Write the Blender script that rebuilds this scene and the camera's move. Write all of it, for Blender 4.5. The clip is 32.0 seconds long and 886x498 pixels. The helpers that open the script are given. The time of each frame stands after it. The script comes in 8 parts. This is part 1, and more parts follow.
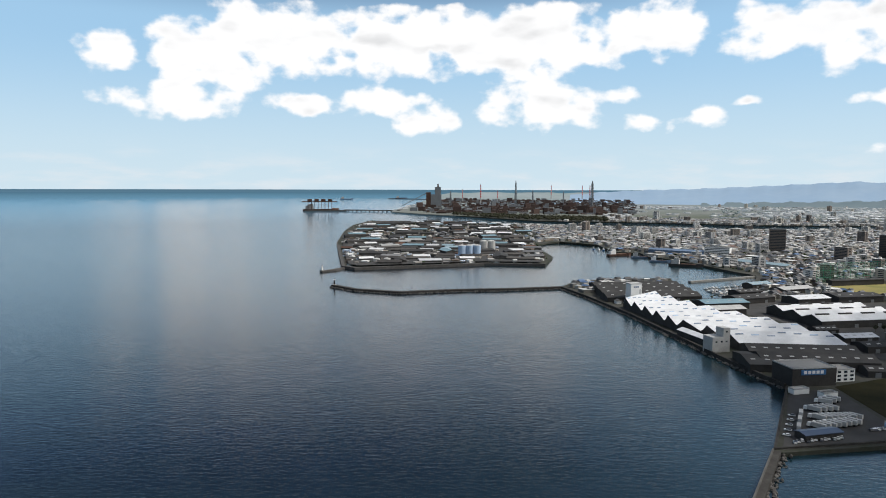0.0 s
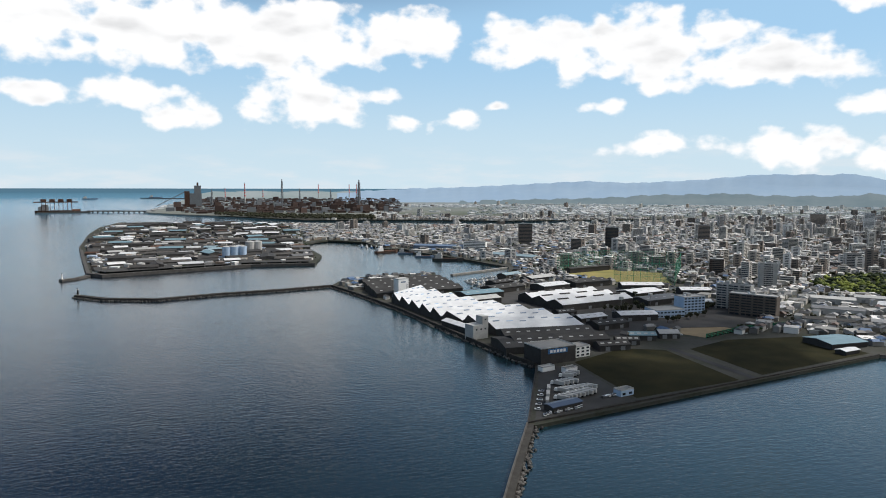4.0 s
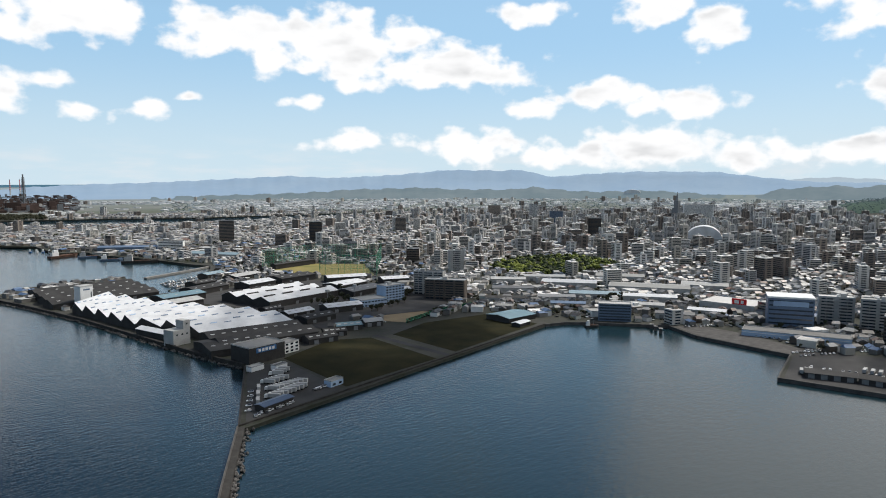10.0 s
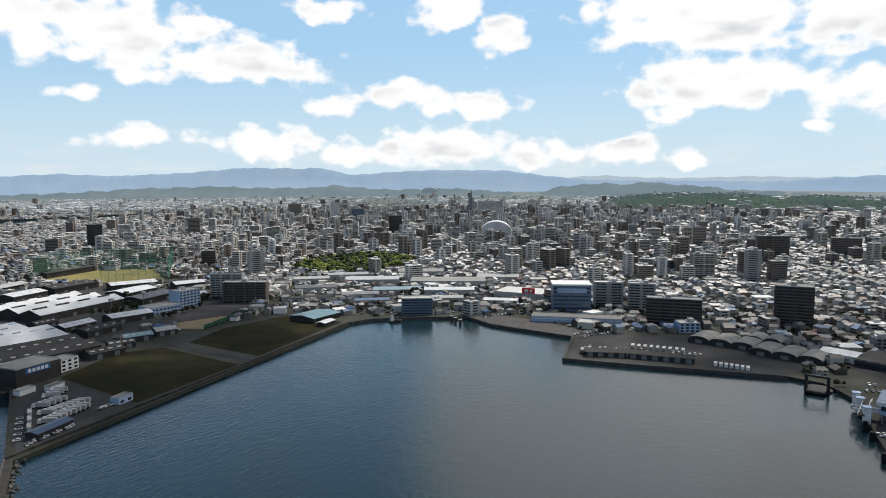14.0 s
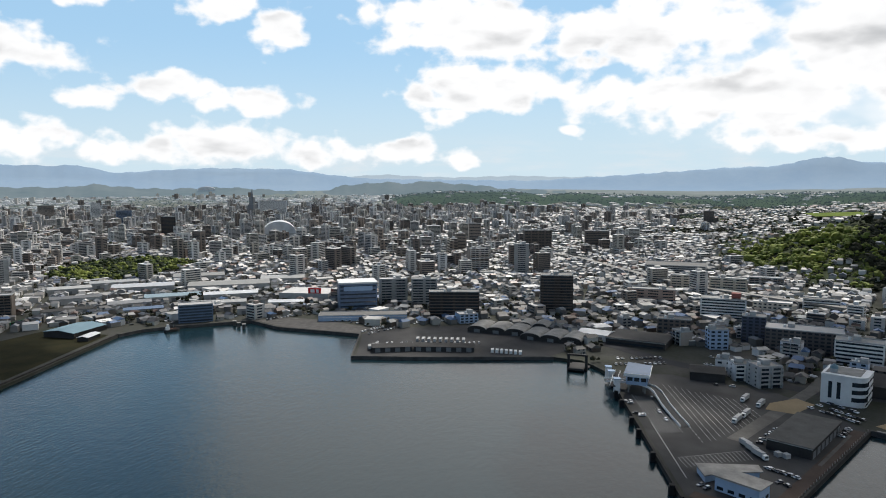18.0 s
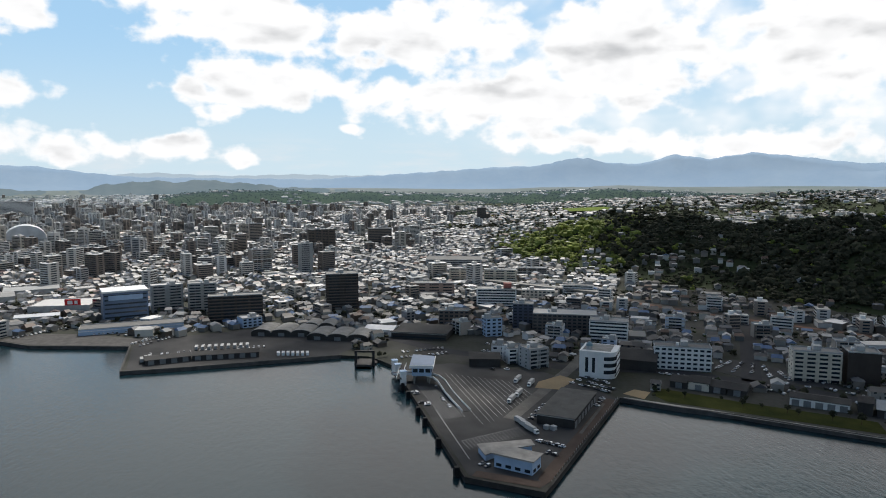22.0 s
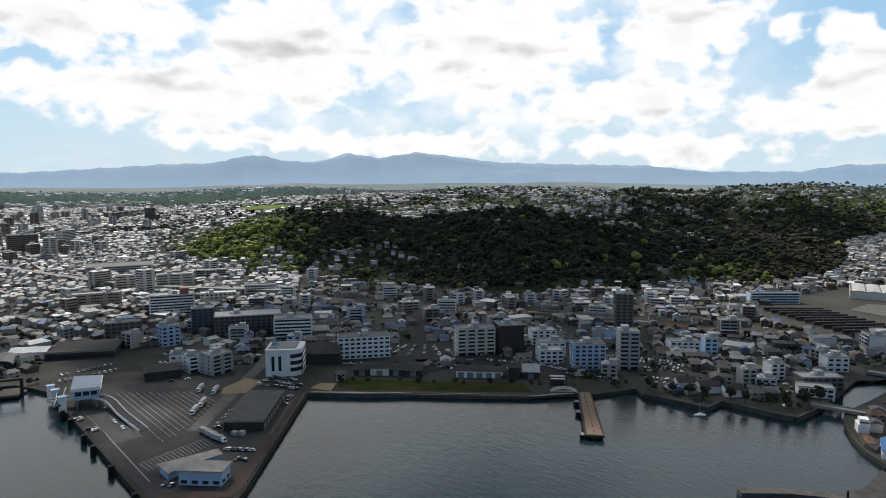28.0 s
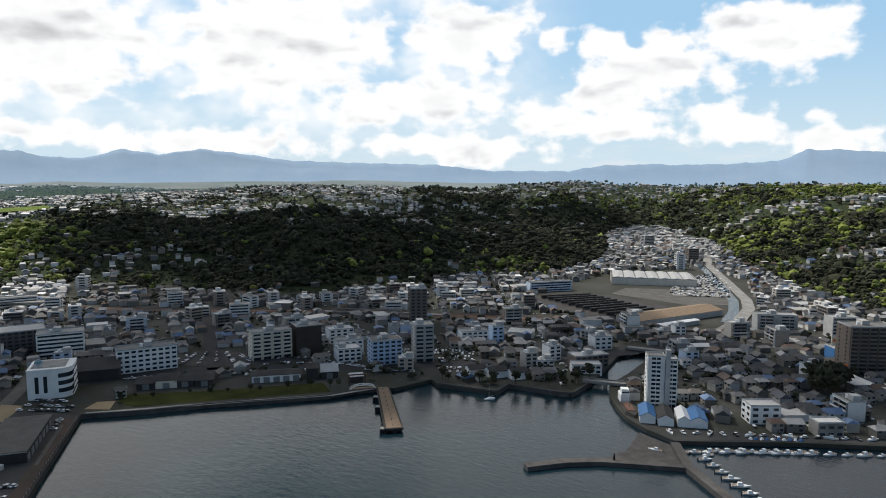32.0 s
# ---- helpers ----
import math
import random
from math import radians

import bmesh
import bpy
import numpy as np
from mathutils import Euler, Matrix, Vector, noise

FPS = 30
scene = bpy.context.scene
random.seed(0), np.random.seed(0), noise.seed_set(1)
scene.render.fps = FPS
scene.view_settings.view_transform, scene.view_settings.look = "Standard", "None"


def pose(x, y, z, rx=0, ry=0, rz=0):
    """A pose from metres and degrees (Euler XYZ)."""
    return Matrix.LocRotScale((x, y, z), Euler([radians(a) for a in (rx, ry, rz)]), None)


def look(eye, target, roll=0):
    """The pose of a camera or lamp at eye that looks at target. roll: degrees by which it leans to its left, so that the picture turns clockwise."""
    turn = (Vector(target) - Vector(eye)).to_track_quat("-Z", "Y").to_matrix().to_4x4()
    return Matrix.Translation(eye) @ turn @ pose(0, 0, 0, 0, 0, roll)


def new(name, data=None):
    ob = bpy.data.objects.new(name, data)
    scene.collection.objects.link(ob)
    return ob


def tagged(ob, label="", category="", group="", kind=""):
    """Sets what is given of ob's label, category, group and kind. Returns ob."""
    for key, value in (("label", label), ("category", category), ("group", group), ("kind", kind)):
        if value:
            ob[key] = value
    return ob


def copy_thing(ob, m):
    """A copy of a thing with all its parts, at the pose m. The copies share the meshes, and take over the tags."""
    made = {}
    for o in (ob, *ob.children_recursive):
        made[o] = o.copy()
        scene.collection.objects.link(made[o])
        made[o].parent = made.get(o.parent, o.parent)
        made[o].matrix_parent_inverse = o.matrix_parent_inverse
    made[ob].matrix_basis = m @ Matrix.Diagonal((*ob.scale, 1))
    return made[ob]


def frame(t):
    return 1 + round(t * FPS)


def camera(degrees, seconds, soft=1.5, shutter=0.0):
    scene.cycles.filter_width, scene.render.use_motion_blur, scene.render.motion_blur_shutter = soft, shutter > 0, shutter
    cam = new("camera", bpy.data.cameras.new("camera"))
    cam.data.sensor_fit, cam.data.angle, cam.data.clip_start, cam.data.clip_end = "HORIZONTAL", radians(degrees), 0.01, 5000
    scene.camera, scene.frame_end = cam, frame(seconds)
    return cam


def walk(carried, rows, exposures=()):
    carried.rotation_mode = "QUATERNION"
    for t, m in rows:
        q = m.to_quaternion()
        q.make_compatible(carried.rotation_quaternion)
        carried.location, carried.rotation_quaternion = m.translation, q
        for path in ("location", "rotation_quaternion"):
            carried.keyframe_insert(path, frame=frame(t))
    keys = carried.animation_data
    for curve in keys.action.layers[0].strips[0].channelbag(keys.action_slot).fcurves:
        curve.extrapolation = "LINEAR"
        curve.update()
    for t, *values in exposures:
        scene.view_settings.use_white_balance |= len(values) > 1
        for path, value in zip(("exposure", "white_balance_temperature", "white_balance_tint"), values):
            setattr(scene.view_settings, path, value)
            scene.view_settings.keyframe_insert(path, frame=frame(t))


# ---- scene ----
cam = camera(65.67, 32.0, soft=1.0)
EYE = 150.0
# seconds, heading clockwise from +y, pitch, roll: the drone hovers and turns
ROWS = [
    (0, -0.02, -5.07, 0.15), (0.5, 2.49, -5.06, 0.19), (1, 5.01, -5.05, 0.22), (1.5, 7.53, -5.04, 0.23),
    (2, 10.01, -5.04, 0.22), (2.5, 12.43, -5.05, 0.21), (3, 14.77, -5.07, 0.18), (3.5, 17.03, -5.10, 0.15),
    (5.5, 25.21, -5.28, 0.09), (6, 27.25, -5.32, 0.06), (6.5, 29.29, -5.34, 0.04), (7, 31.33, -5.37, 0.01),
    (7.5, 33.37, -5.40, 0.00), (8, 35.41, -5.43, -0.01), (8.5, 37.44, -5.46, -0.01), (9, 39.47, -5.49, -0.02),
    (9.5, 41.50, -5.52, -0.03), (10, 43.54, -5.54, -0.05), (10.5, 45.59, -5.56, -0.06), (11, 47.62, -5.57, -0.06),
    (11.5, 49.66, -5.59, -0.06), (12, 51.70, -5.61, -0.06), (12.5, 53.75, -5.64, -0.08), (13, 55.80, -5.67, -0.11),
    (13.5, 57.88, -5.70, -0.14), (14, 59.97, -5.72, -0.15), (14.5, 62.10, -5.73, -0.15), (16.5, 71.02, -5.82, -0.07),
    (17, 73.31, -5.82, -0.03), (17.5, 75.58, -5.82, -0.02), (18, 77.84, -5.83, -0.03), (18.5, 80.10, -5.84, -0.04),
    (19, 82.35, -5.85, -0.04), (19.5, 84.61, -5.86, -0.02), (20, 86.86, -5.87, -0.01), (20.5, 89.11, -5.88, -0.00),
    (21, 91.35, -5.90, -0.00), (21.5, 93.58, -5.93, 0.01), (22, 95.80, -5.95, 0.02), (22.5, 98.02, -5.97, 0.04),
    (23, 100.24, -5.99, 0.04), (23.5, 102.47, -6.01, 0.03), (24, 104.69, -6.01, -0.00), (24.5, 106.90, -6.01, -0.03),
    (25, 109.09, -6.01, -0.06), (25.5, 111.28, -6.03, -0.05), (27.5, 119.90, -6.10, 0.04), (28, 122.12, -6.12, 0.02),
    (28.5, 124.31, -6.14, 0.03), (29, 126.48, -6.16, 0.05), (29.5, 128.62, -6.18, 0.08), (30, 130.74, -6.19, 0.11),
    (30.5, 132.83, -6.20, 0.14), (31, 134.94, -6.20, 0.17), (31.5, 137.06, -6.21, 0.19), (32, 139.19, -6.21, 0.22),
]


def hover(az, pitch, roll):
    a, p = radians(az), radians(pitch)
    way = Vector((math.sin(a) * math.cos(p), math.cos(a) * math.cos(p), math.sin(p)))
    eye = Vector((0, 0, EYE))
    return look(eye, eye + 100 * way, roll)


walk(cam, [(t, hover(az, p, r)) for t, az, p, r in ROWS], [(0, 0.0), (32, 0.0)])

# ---- world: sky, clouds, sun ----
SUN_AZ, SUN_EL = 93.0, 52.0
CLOUDS_0 = [
    (-25.2, 10.0, 2.3, 1.5), (-18.6, 10.0, 4.8, 2.5), (-13.4, 11.5, 6.7, 2.9), (-3.4, 11.6, 5.0, 3.2), (5.6, 11.8, 8.6, 3.0), (16.6, 12.2, 4.6, 2.2), (27.1, 11.2, 5.0, 1.7), (30.2, 9.5, 2.0, 1.2), (-20.9, 6.7, 4.2, 1.5), (-11.2, 6.8, 2.7, 0.8), (-5.5, 7.0, 3.9, 1.3), (-1.3, 5.5, 2.7, 1.1), (7.8, 6.6, 4.8, 1.9), (13.9, 7.2, 2.4, 0.6), (16.0, 5.3, 1.2, 0.5), (20.0, 5.3, 1.7, 0.7), (23.5, 6.5, 0.7, 0.3)]
CLOUDS_6 = [
    (27.1, 11.6, 5.5, 1.7), (35.0, 11.1, 7.0, 2.6), (44.5, 9.4, 6.1, 1.8), (36.5, 7.7, 1.6, 0.6), (37.1, 3.4, 3.1, 0.8), (50.8, 5.8, 2.0, 0.7), (56.7, 7.2, 2.9, 1.1), (50.7, 13.2, 2.0, 0.5), (46.5, 2.7, 3.5, 1.2), (54.8, 2.4, 5.1, 1.2), (32.3, 6.4, 1.7, 0.5)]
CLOUDS_13 = [
    (56.4, 7.2, 3.4, 1.1), (62.3, 6.1, 3.4, 1.0), (50.5, 5.7, 2.1, 0.7), (60.4, 13.4, 3.0, 1.7), (64.5, 11.6, 2.5, 1.7), (50.2, 13.2, 2.2, 0.8), (80.1, 11.6, 7.9, 2.5), (81.7, 7.4, 6.5, 1.9), (78.4, 5.0, 1.5, 0.7), (46.4, 3.0, 3.6, 1.5), (60.2, 2.8, 5.6, 1.6), (67.8, 2.1, 3.8, 1.2), (74.2, 2.3, 2.6, 1.2), (79.6, 1.7, 1.8, 0.8)]
CLOUDS_19 = [
    (79.5, 12.6, 8.2, 2.3), (82.2, 7.4, 7.4, 2.0), (94.8, 11.2, 10.8, 2.5), (100.4, 6.3, 11.3, 3.0), (108.7, 10.7, 5.8, 1.9), (112.7, 6.2, 2.0, 1.2), (78.1, 4.9, 1.5, 0.7), (88.2, 3.9, 0.9, 0.3), (106.4, 3.0, 6.2, 1.0), (113.9, 2.9, 1.0, 0.7)]
CLOUDS_28 = [
    (110.1, 9.7, 9.1, 4.7), (126.0, 10.1, 10.0, 4.5), (136.5, 5.8, 9.0, 2.2), (141.0, 11.1, 5.5, 2.8), (148.4, 10.7, 1.5, 1.0), (152.0, 10.1, 2.2, 1.4), (151.9, 6.2, 2.6, 2.1), (150.1, 4.1, 4.5, 1.6), (121.5, 2.4, 10.6, 1.4), (140.5, 2.2, 8.3, 1.3)]
CLOUDS_32 = [
    (155.6, 8.0, 5.7, 2.8), (164.5, 10.0, 6.1, 2.5), (152.1, 4.0, 5.7, 1.3), (161.8, 4.1, 4.0, 1.5), (167.0, 4.3, 1.3, 0.6), (168.4, 2.5, 3.3, 1.2)]


def build_world():
    world = bpy.data.worlds.new("sky")
    scene.world = world
    world.use_nodes = True
    nt = world.node_tree
    nt.nodes.clear()
    L = nt.links

    def node(kind, **values):
        n = nt.nodes.new(kind)
        for k, v in values.items():
            setattr(n, k, v)
        return n

    def put(socket, v):
        if isinstance(v, (int, float, tuple)):
            socket.default_value = v
        else:
            L.new(v, socket)

    def calc(op, a, b=0.0, c=0.0):
        n = node("ShaderNodeMath", operation=op)
        for s, v in zip(n.inputs, (a, b, c)):
            put(s, v)
        return n.outputs[0]

    def vec(op, a, b=(0, 0, 0), out=0):
        n = node("ShaderNodeVectorMath", operation=op)
        put(n.inputs[0], a)
        put(n.inputs[1], b)
        return n.outputs[out]

    def ramp(x, lo, hi, a=0.0, b=1.0):
        n = node("ShaderNodeMapRange", interpolation_type="SMOOTHSTEP")
        for s, v in zip(n.inputs, (x, lo, hi, a, b)):
            put(s, v)
        return n.outputs[0]

    def blend(f, a, b):
        n = node("ShaderNodeMix", data_type="RGBA")
        put(n.inputs[0], f)
        put(n.inputs[6], a)
        put(n.inputs[7], b)
        return n.outputs[2]

    def fbm(v, scale, detail, rough=0.55):
        n = node("ShaderNodeTexNoise")
        put(n.inputs["Vector"], v)
        put(n.inputs["Scale"], scale)
        put(n.inputs["Detail"], detail)
        put(n.inputs["Roughness"], rough)
        return n.outputs["Fac"]

    way = node("ShaderNodeTexCoord").outputs["Generated"]
    split = node("ShaderNodeSeparateXYZ")
    L.new(way, split.inputs[0])
    x, y, z = split.outputs
    az = calc("DEGREES", calc("ARCTAN2", x, y))
    az = calc("ADD", az, calc("MULTIPLY", calc("LESS_THAN", az, -60.0), 360.0))
    el = calc("DEGREES", calc("ARCSINE", z))
    flat = node("ShaderNodeCombineXYZ")
    L.new(az, flat.inputs[0])
    L.new(el, flat.inputs[1])
    at = flat.outputs[0]
    # ragged edges: the place is shifted a little by noise before the clouds are looked up
    puff = fbm(vec("MULTIPLY", at, (1.0, 1.35, 1.0)), 0.40, 7.0, 0.47)
    billow = fbm(vec("MULTIPLY", at, (1.0, 1.6, 1.0)), 0.16, 3.0)

    def field(shift):
        p = vec("ADD", at, shift)
        near = None
        for a, e, w, h in CLOUDS_0 + CLOUDS_6 + CLOUDS_13 + CLOUDS_19 + CLOUDS_28 + CLOUDS_32:
            d = vec("LENGTH", vec("MULTIPLY", vec("SUBTRACT", p, (a, e, 0.0)), (0.9 / w, 0.9 / h, 0.0)), out=1)
            d = calc("MULTIPLY", calc("SUBTRACT", d, 0.9), min(1.0, (0.35 + 0.28 * h)))
            near = d if near is None else calc("MINIMUM", near, d)
        return near

    near = field((0.0, 0.0, 0.0))
    # overhead and behind, scattered cumulus of the same kind
    bank = calc("MULTIPLY", calc("MULTIPLY", ramp(az, 48.0, 74.0), ramp(az, 215.0, 150.0)), ramp(el, 75.0, 35.0, 0.0, 0.42))
    above = calc("SUBTRACT", calc("SUBTRACT", ramp(az, 55.0, 20.0, 0.58, 0.74), bank), fbm(way, 3.2, 3.0))
    above = calc("MULTIPLY", above, 6.0)
    beyond = calc("MAXIMUM", ramp(el, 14.2, 16.2), calc("MAXIMUM", ramp(az, 176.0, 186.0), ramp(az, -36.0, -46.0)))
    near = calc("ADD", calc("MULTIPLY", near, calc("SUBTRACT", 1.0, beyond)), calc("MULTIPLY", above, beyond))
    edge = calc("ADD", calc("MULTIPLY", near, -1.0), calc("MULTIPLY", calc("SUBTRACT", puff, 0.5), 1.9))
    edge = calc("ADD", edge, calc("MULTIPLY", calc("SUBTRACT", billow, 0.5), 0.8))
    thick = ramp(edge, -0.12, 0.26)
    core = ramp(calc("ADD", edge, calc("MULTIPLY", calc("SUBTRACT", billow, 0.5), 1.6)), 0.36, 1.25)
    # thin low haze clouds along the horizon
    veil = calc("MULTIPLY", ramp(el, 4.2, 0.8), ramp(fbm(vec("MULTIPLY", at, (0.35, 1.6, 1.0)), 0.5, 4.0), 0.42, 0.72))
    sky = node("ShaderNodeTexSky", sky_type="NISHITA", sun_disc=False, sun_elevation=radians(SUN_EL), sun_rotation=radians(SUN_AZ))
    sky.altitude, sky.air_density, sky.dust_density, sky.ozone_density = 100.0, 1.0, 0.3, 2.0
    base = sky.outputs[0]
    # the undersides of the billows are greyer than their lit tops
    soft = fbm(vec("MULTIPLY", at, (0.6, 1.5, 1.0)), 0.26, 4.0, 0.42)
    lower = fbm(vec("ADD", vec("MULTIPLY", at, (0.6, 1.5, 1.0)), (0.15, 1.3, 0.0)), 0.26, 4.0, 0.42)
    under = calc("MULTIPLY", ramp(calc("SUBTRACT", lower, soft), -0.02, 0.30), ramp(az, 40.0, 110.0, 0.75, 1.0))
    shade = calc("MULTIPLY", calc("MULTIPLY_ADD", under, 0.85, calc("MULTIPLY", core, ramp(az, 40.0, 100.0, 0.10, 0.20))), ramp(edge, 0.08, 0.5))
    grey = blend(shade, (8.6, 8.6, 8.65, 1), (4.6, 4.7, 4.85, 1))
    # clouds close to the sun shine through
    sunward = vec("DOT_PRODUCT", way, (math.sin(radians(SUN_AZ)) * math.cos(radians(SUN_EL)), math.cos(radians(SUN_AZ)) * math.cos(radians(SUN_EL)), math.sin(radians(SUN_EL))), out=1)
    bright = calc("MULTIPLY", beyond, ramp(sunward, 0.70, 0.97, 0.0, 0.85))
    base = blend(ramp(el, 24.0, 12.0, 0.12, 0.8), base, (3.2, 5.3, 7.3, 1))
    base = blend(ramp(el, 12.0, -1.0, 0.0, 0.9), base, (5.4, 6.6, 7.3, 1))
    # deeper blue high up on the side away from the sun
    deep = calc("MULTIPLY", ramp(el, 12.5, 17.5, 0.0, 0.95), calc("MAXIMUM", ramp(az, 34.0, 2.0), ramp(az, 170.0, 215.0)))
    base = blend(deep, base, (0.75, 1.3, 2.3, 1))
    c = blend(calc("MULTIPLY", veil, 0.6), base, (6.6, 6.9, 7.2, 1))
    thin = calc("MULTIPLY", calc("MULTIPLY", ramp(az, 90.0, 106.0), ramp(az, 152.0, 138.0)), calc("MULTIPLY", ramp(el, 1.5, 5.0), ramp(billow, 0.33, 0.64, 0.1, 0.8)))
    c = blend(thin, c, (8.3, 8.5, 8.7, 1))
    # the same thin high cloud goes on overhead, on the sunny side
    high = calc("MULTIPLY", calc("MULTIPLY", ramp(az, 58.0, 92.0), ramp(az, 235.0, 190.0)), ramp(el, 15.0, 24.0, 0.0, 0.85))
    c = blend(high, c, (5.5, 5.3, 5.05, 1))
    grey = blend(calc("MULTIPLY", beyond, calc("MAXIMUM", ramp(el, 40.0, 60.0), calc("MAXIMUM", ramp(az, 70.0, 40.0), ramp(az, 165.0, 190.0)))), grey, (3.2, 3.25, 3.3, 1))
    grey = blend(bright, grey, (13.0, 12.9, 12.7, 1))
    c = blend(thick, c, grey)
    back = node("ShaderNodeBackground")
    L.new(c, back.inputs[0])
    back.inputs[1].default_value = 0.12
    out = node("ShaderNodeOutputWorld")
    L.new(back.outputs[0], out.inputs[0])


build_world()
sun = new("sun", bpy.data.lights.new("sun", "SUN"))
sun.data.energy, sun.data.angle, sun.data.color = 4.0, radians(0.6), (1.0, 0.95, 0.88)
sa, se = radians(SUN_AZ), radians(SUN_EL)
sun.matrix_world = look((0, 0, 900), (-math.sin(sa) * math.cos(se), -math.cos(sa) * math.cos(se), 900 - math.sin(se)))

# ---- materials ----
def mat(name, color, rough=0.8, metal=0.0, var=0.25, scale=0.3, fine=4.0, bump=0.0, alt=None, per=0.0, spec=0.15):
    """A surface of two scales of stain over a base colour. alt: the second colour; per: how far each object or island strays from it."""
    m = bpy.data.materials.new(name)
    m.use_nodes = True
    nt = m.node_tree
    b = nt.nodes["Principled BSDF"]
    b.inputs["Roughness"].default_value, b.inputs["Metallic"].default_value = rough, metal
    b.inputs["Specular IOR Level"].default_value = spec
    pos = nt.nodes.new("ShaderNodeNewGeometry")
    big, small = nt.nodes.new("ShaderNodeTexNoise"), nt.nodes.new("ShaderNodeTexNoise")
    for n, s, dt in ((big, scale, 3.0), (small, fine, 2.0)):
        n.inputs["Scale"].default_value, n.inputs["Detail"].default_value = s, dt
        nt.links.new(pos.outputs["Position"], n.inputs["Vector"])
    add = nt.nodes.new("ShaderNodeMath")
    add.operation = "MULTIPLY_ADD"
    nt.links.new(small.outputs["Fac"], add.inputs[0])
    add.inputs[1].default_value = 0.4
    nt.links.new(big.outputs["Fac"], add.inputs[2])
    ramp = nt.nodes.new("ShaderNodeMapRange")
    nt.links.new(add.outputs[0], ramp.inputs[0])
    ramp.inputs[1].default_value, ramp.inputs[2].default_value = 0.45, 0.95
    mix = nt.nodes.new("ShaderNodeMix")
    mix.data_type = "RGBA"
    nt.links.new(ramp.outputs[0], mix.inputs[0])
    two = alt or tuple(c * (1 - var) for c in color)
    mix.inputs[6].default_value, mix.inputs[7].default_value = (*color, 1), (*two, 1)
    last = mix.outputs[2]
    if per:
        info = nt.nodes.new("ShaderNodeObjectInfo")
        both = nt.nodes.new("ShaderNodeMath")
        both.operation = "ADD"
        nt.links.new(info.outputs["Random"], both.inputs[0])
        nt.links.new(pos.outputs["Random Per Island"], both.inputs[1])
        frac = nt.nodes.new("ShaderNodeMath")
        frac.operation = "FRACT"
        nt.links.new(both.outputs[0], frac.inputs[0])
        hsv = nt.nodes.new("ShaderNodeHueSaturation")
        val = nt.nodes.new("ShaderNodeMapRange")
        val.inputs[3].default_value, val.inputs[4].default_value = 1 - per, 1 + per * 0.8
        nt.links.new(frac.outputs[0], val.inputs[0])
        nt.links.new(val.outputs[0], hsv.inputs["Value"])
        nt.links.new(last, hsv.inputs["Color"])
        last = hsv.outputs[0]
    nt.links.new(last, b.inputs["Base Color"])
    if bump:
        bp = nt.nodes.new("ShaderNodeBump")
        bp.inputs["Strength"].default_value, bp.inputs["Distance"].default_value = 0.6, bump
        nt.links.new(small.outputs["Fac"], bp.inputs["Height"])
        nt.links.new(bp.outputs[0], b.inputs["Normal"])
    return m


def palette(name, colors, rough=0.75, var=0.15, scale=0.2, spec=0.3, metal=0.0):
    """A surface whose colour is drawn from a few, object by object and island by island."""
    m = mat(name, (0.5, 0.5, 0.5), rough, metal, var, scale, 1.2, spec=spec)
    nt = m.node_tree
    b = nt.nodes["Principled BSDF"]
    mix = [n for n in nt.nodes if n.type == "MIX"][0]
    info, pos = nt.nodes.new("ShaderNodeObjectInfo"), [n for n in nt.nodes if n.type == "NEW_GEOMETRY"][0]
    both, frac = nt.nodes.new("ShaderNodeMath"), nt.nodes.new("ShaderNodeMath")
    both.operation, frac.operation = "ADD", "FRACT"
    nt.links.new(info.outputs["Random"], both.inputs[0])
    nt.links.new(pos.outputs["Random Per Island"], both.inputs[1])
    nt.links.new(both.outputs[0], frac.inputs[0])
    cr = nt.nodes.new("ShaderNodeValToRGB")
    cr.color_ramp.interpolation = "CONSTANT"
    while len(cr.color_ramp.elements) < len(colors):
        cr.color_ramp.elements.new(0.5)
    for k, c in enumerate(colors):
        cr.color_ramp.elements[k].position = k / len(colors)
        cr.color_ramp.elements[k].color = (*c, 1)
    nt.links.new(frac.outputs[0], cr.inputs[0])
    dark = nt.nodes.new("ShaderNodeMix")
    dark.data_type, dark.blend_type = "RGBA", "MULTIPLY"
    dark.inputs[0].default_value = 1.0
    mix.inputs[6].default_value, mix.inputs[7].default_value = (1, 1, 1, 1), (1 - var, 1 - var, 1 - var, 1)
    nt.links.new(cr.outputs[0], dark.inputs[6])
    nt.links.new(mix.outputs[2], dark.inputs[7])
    nt.links.new(dark.outputs[2], b.inputs["Base Color"])
    return m


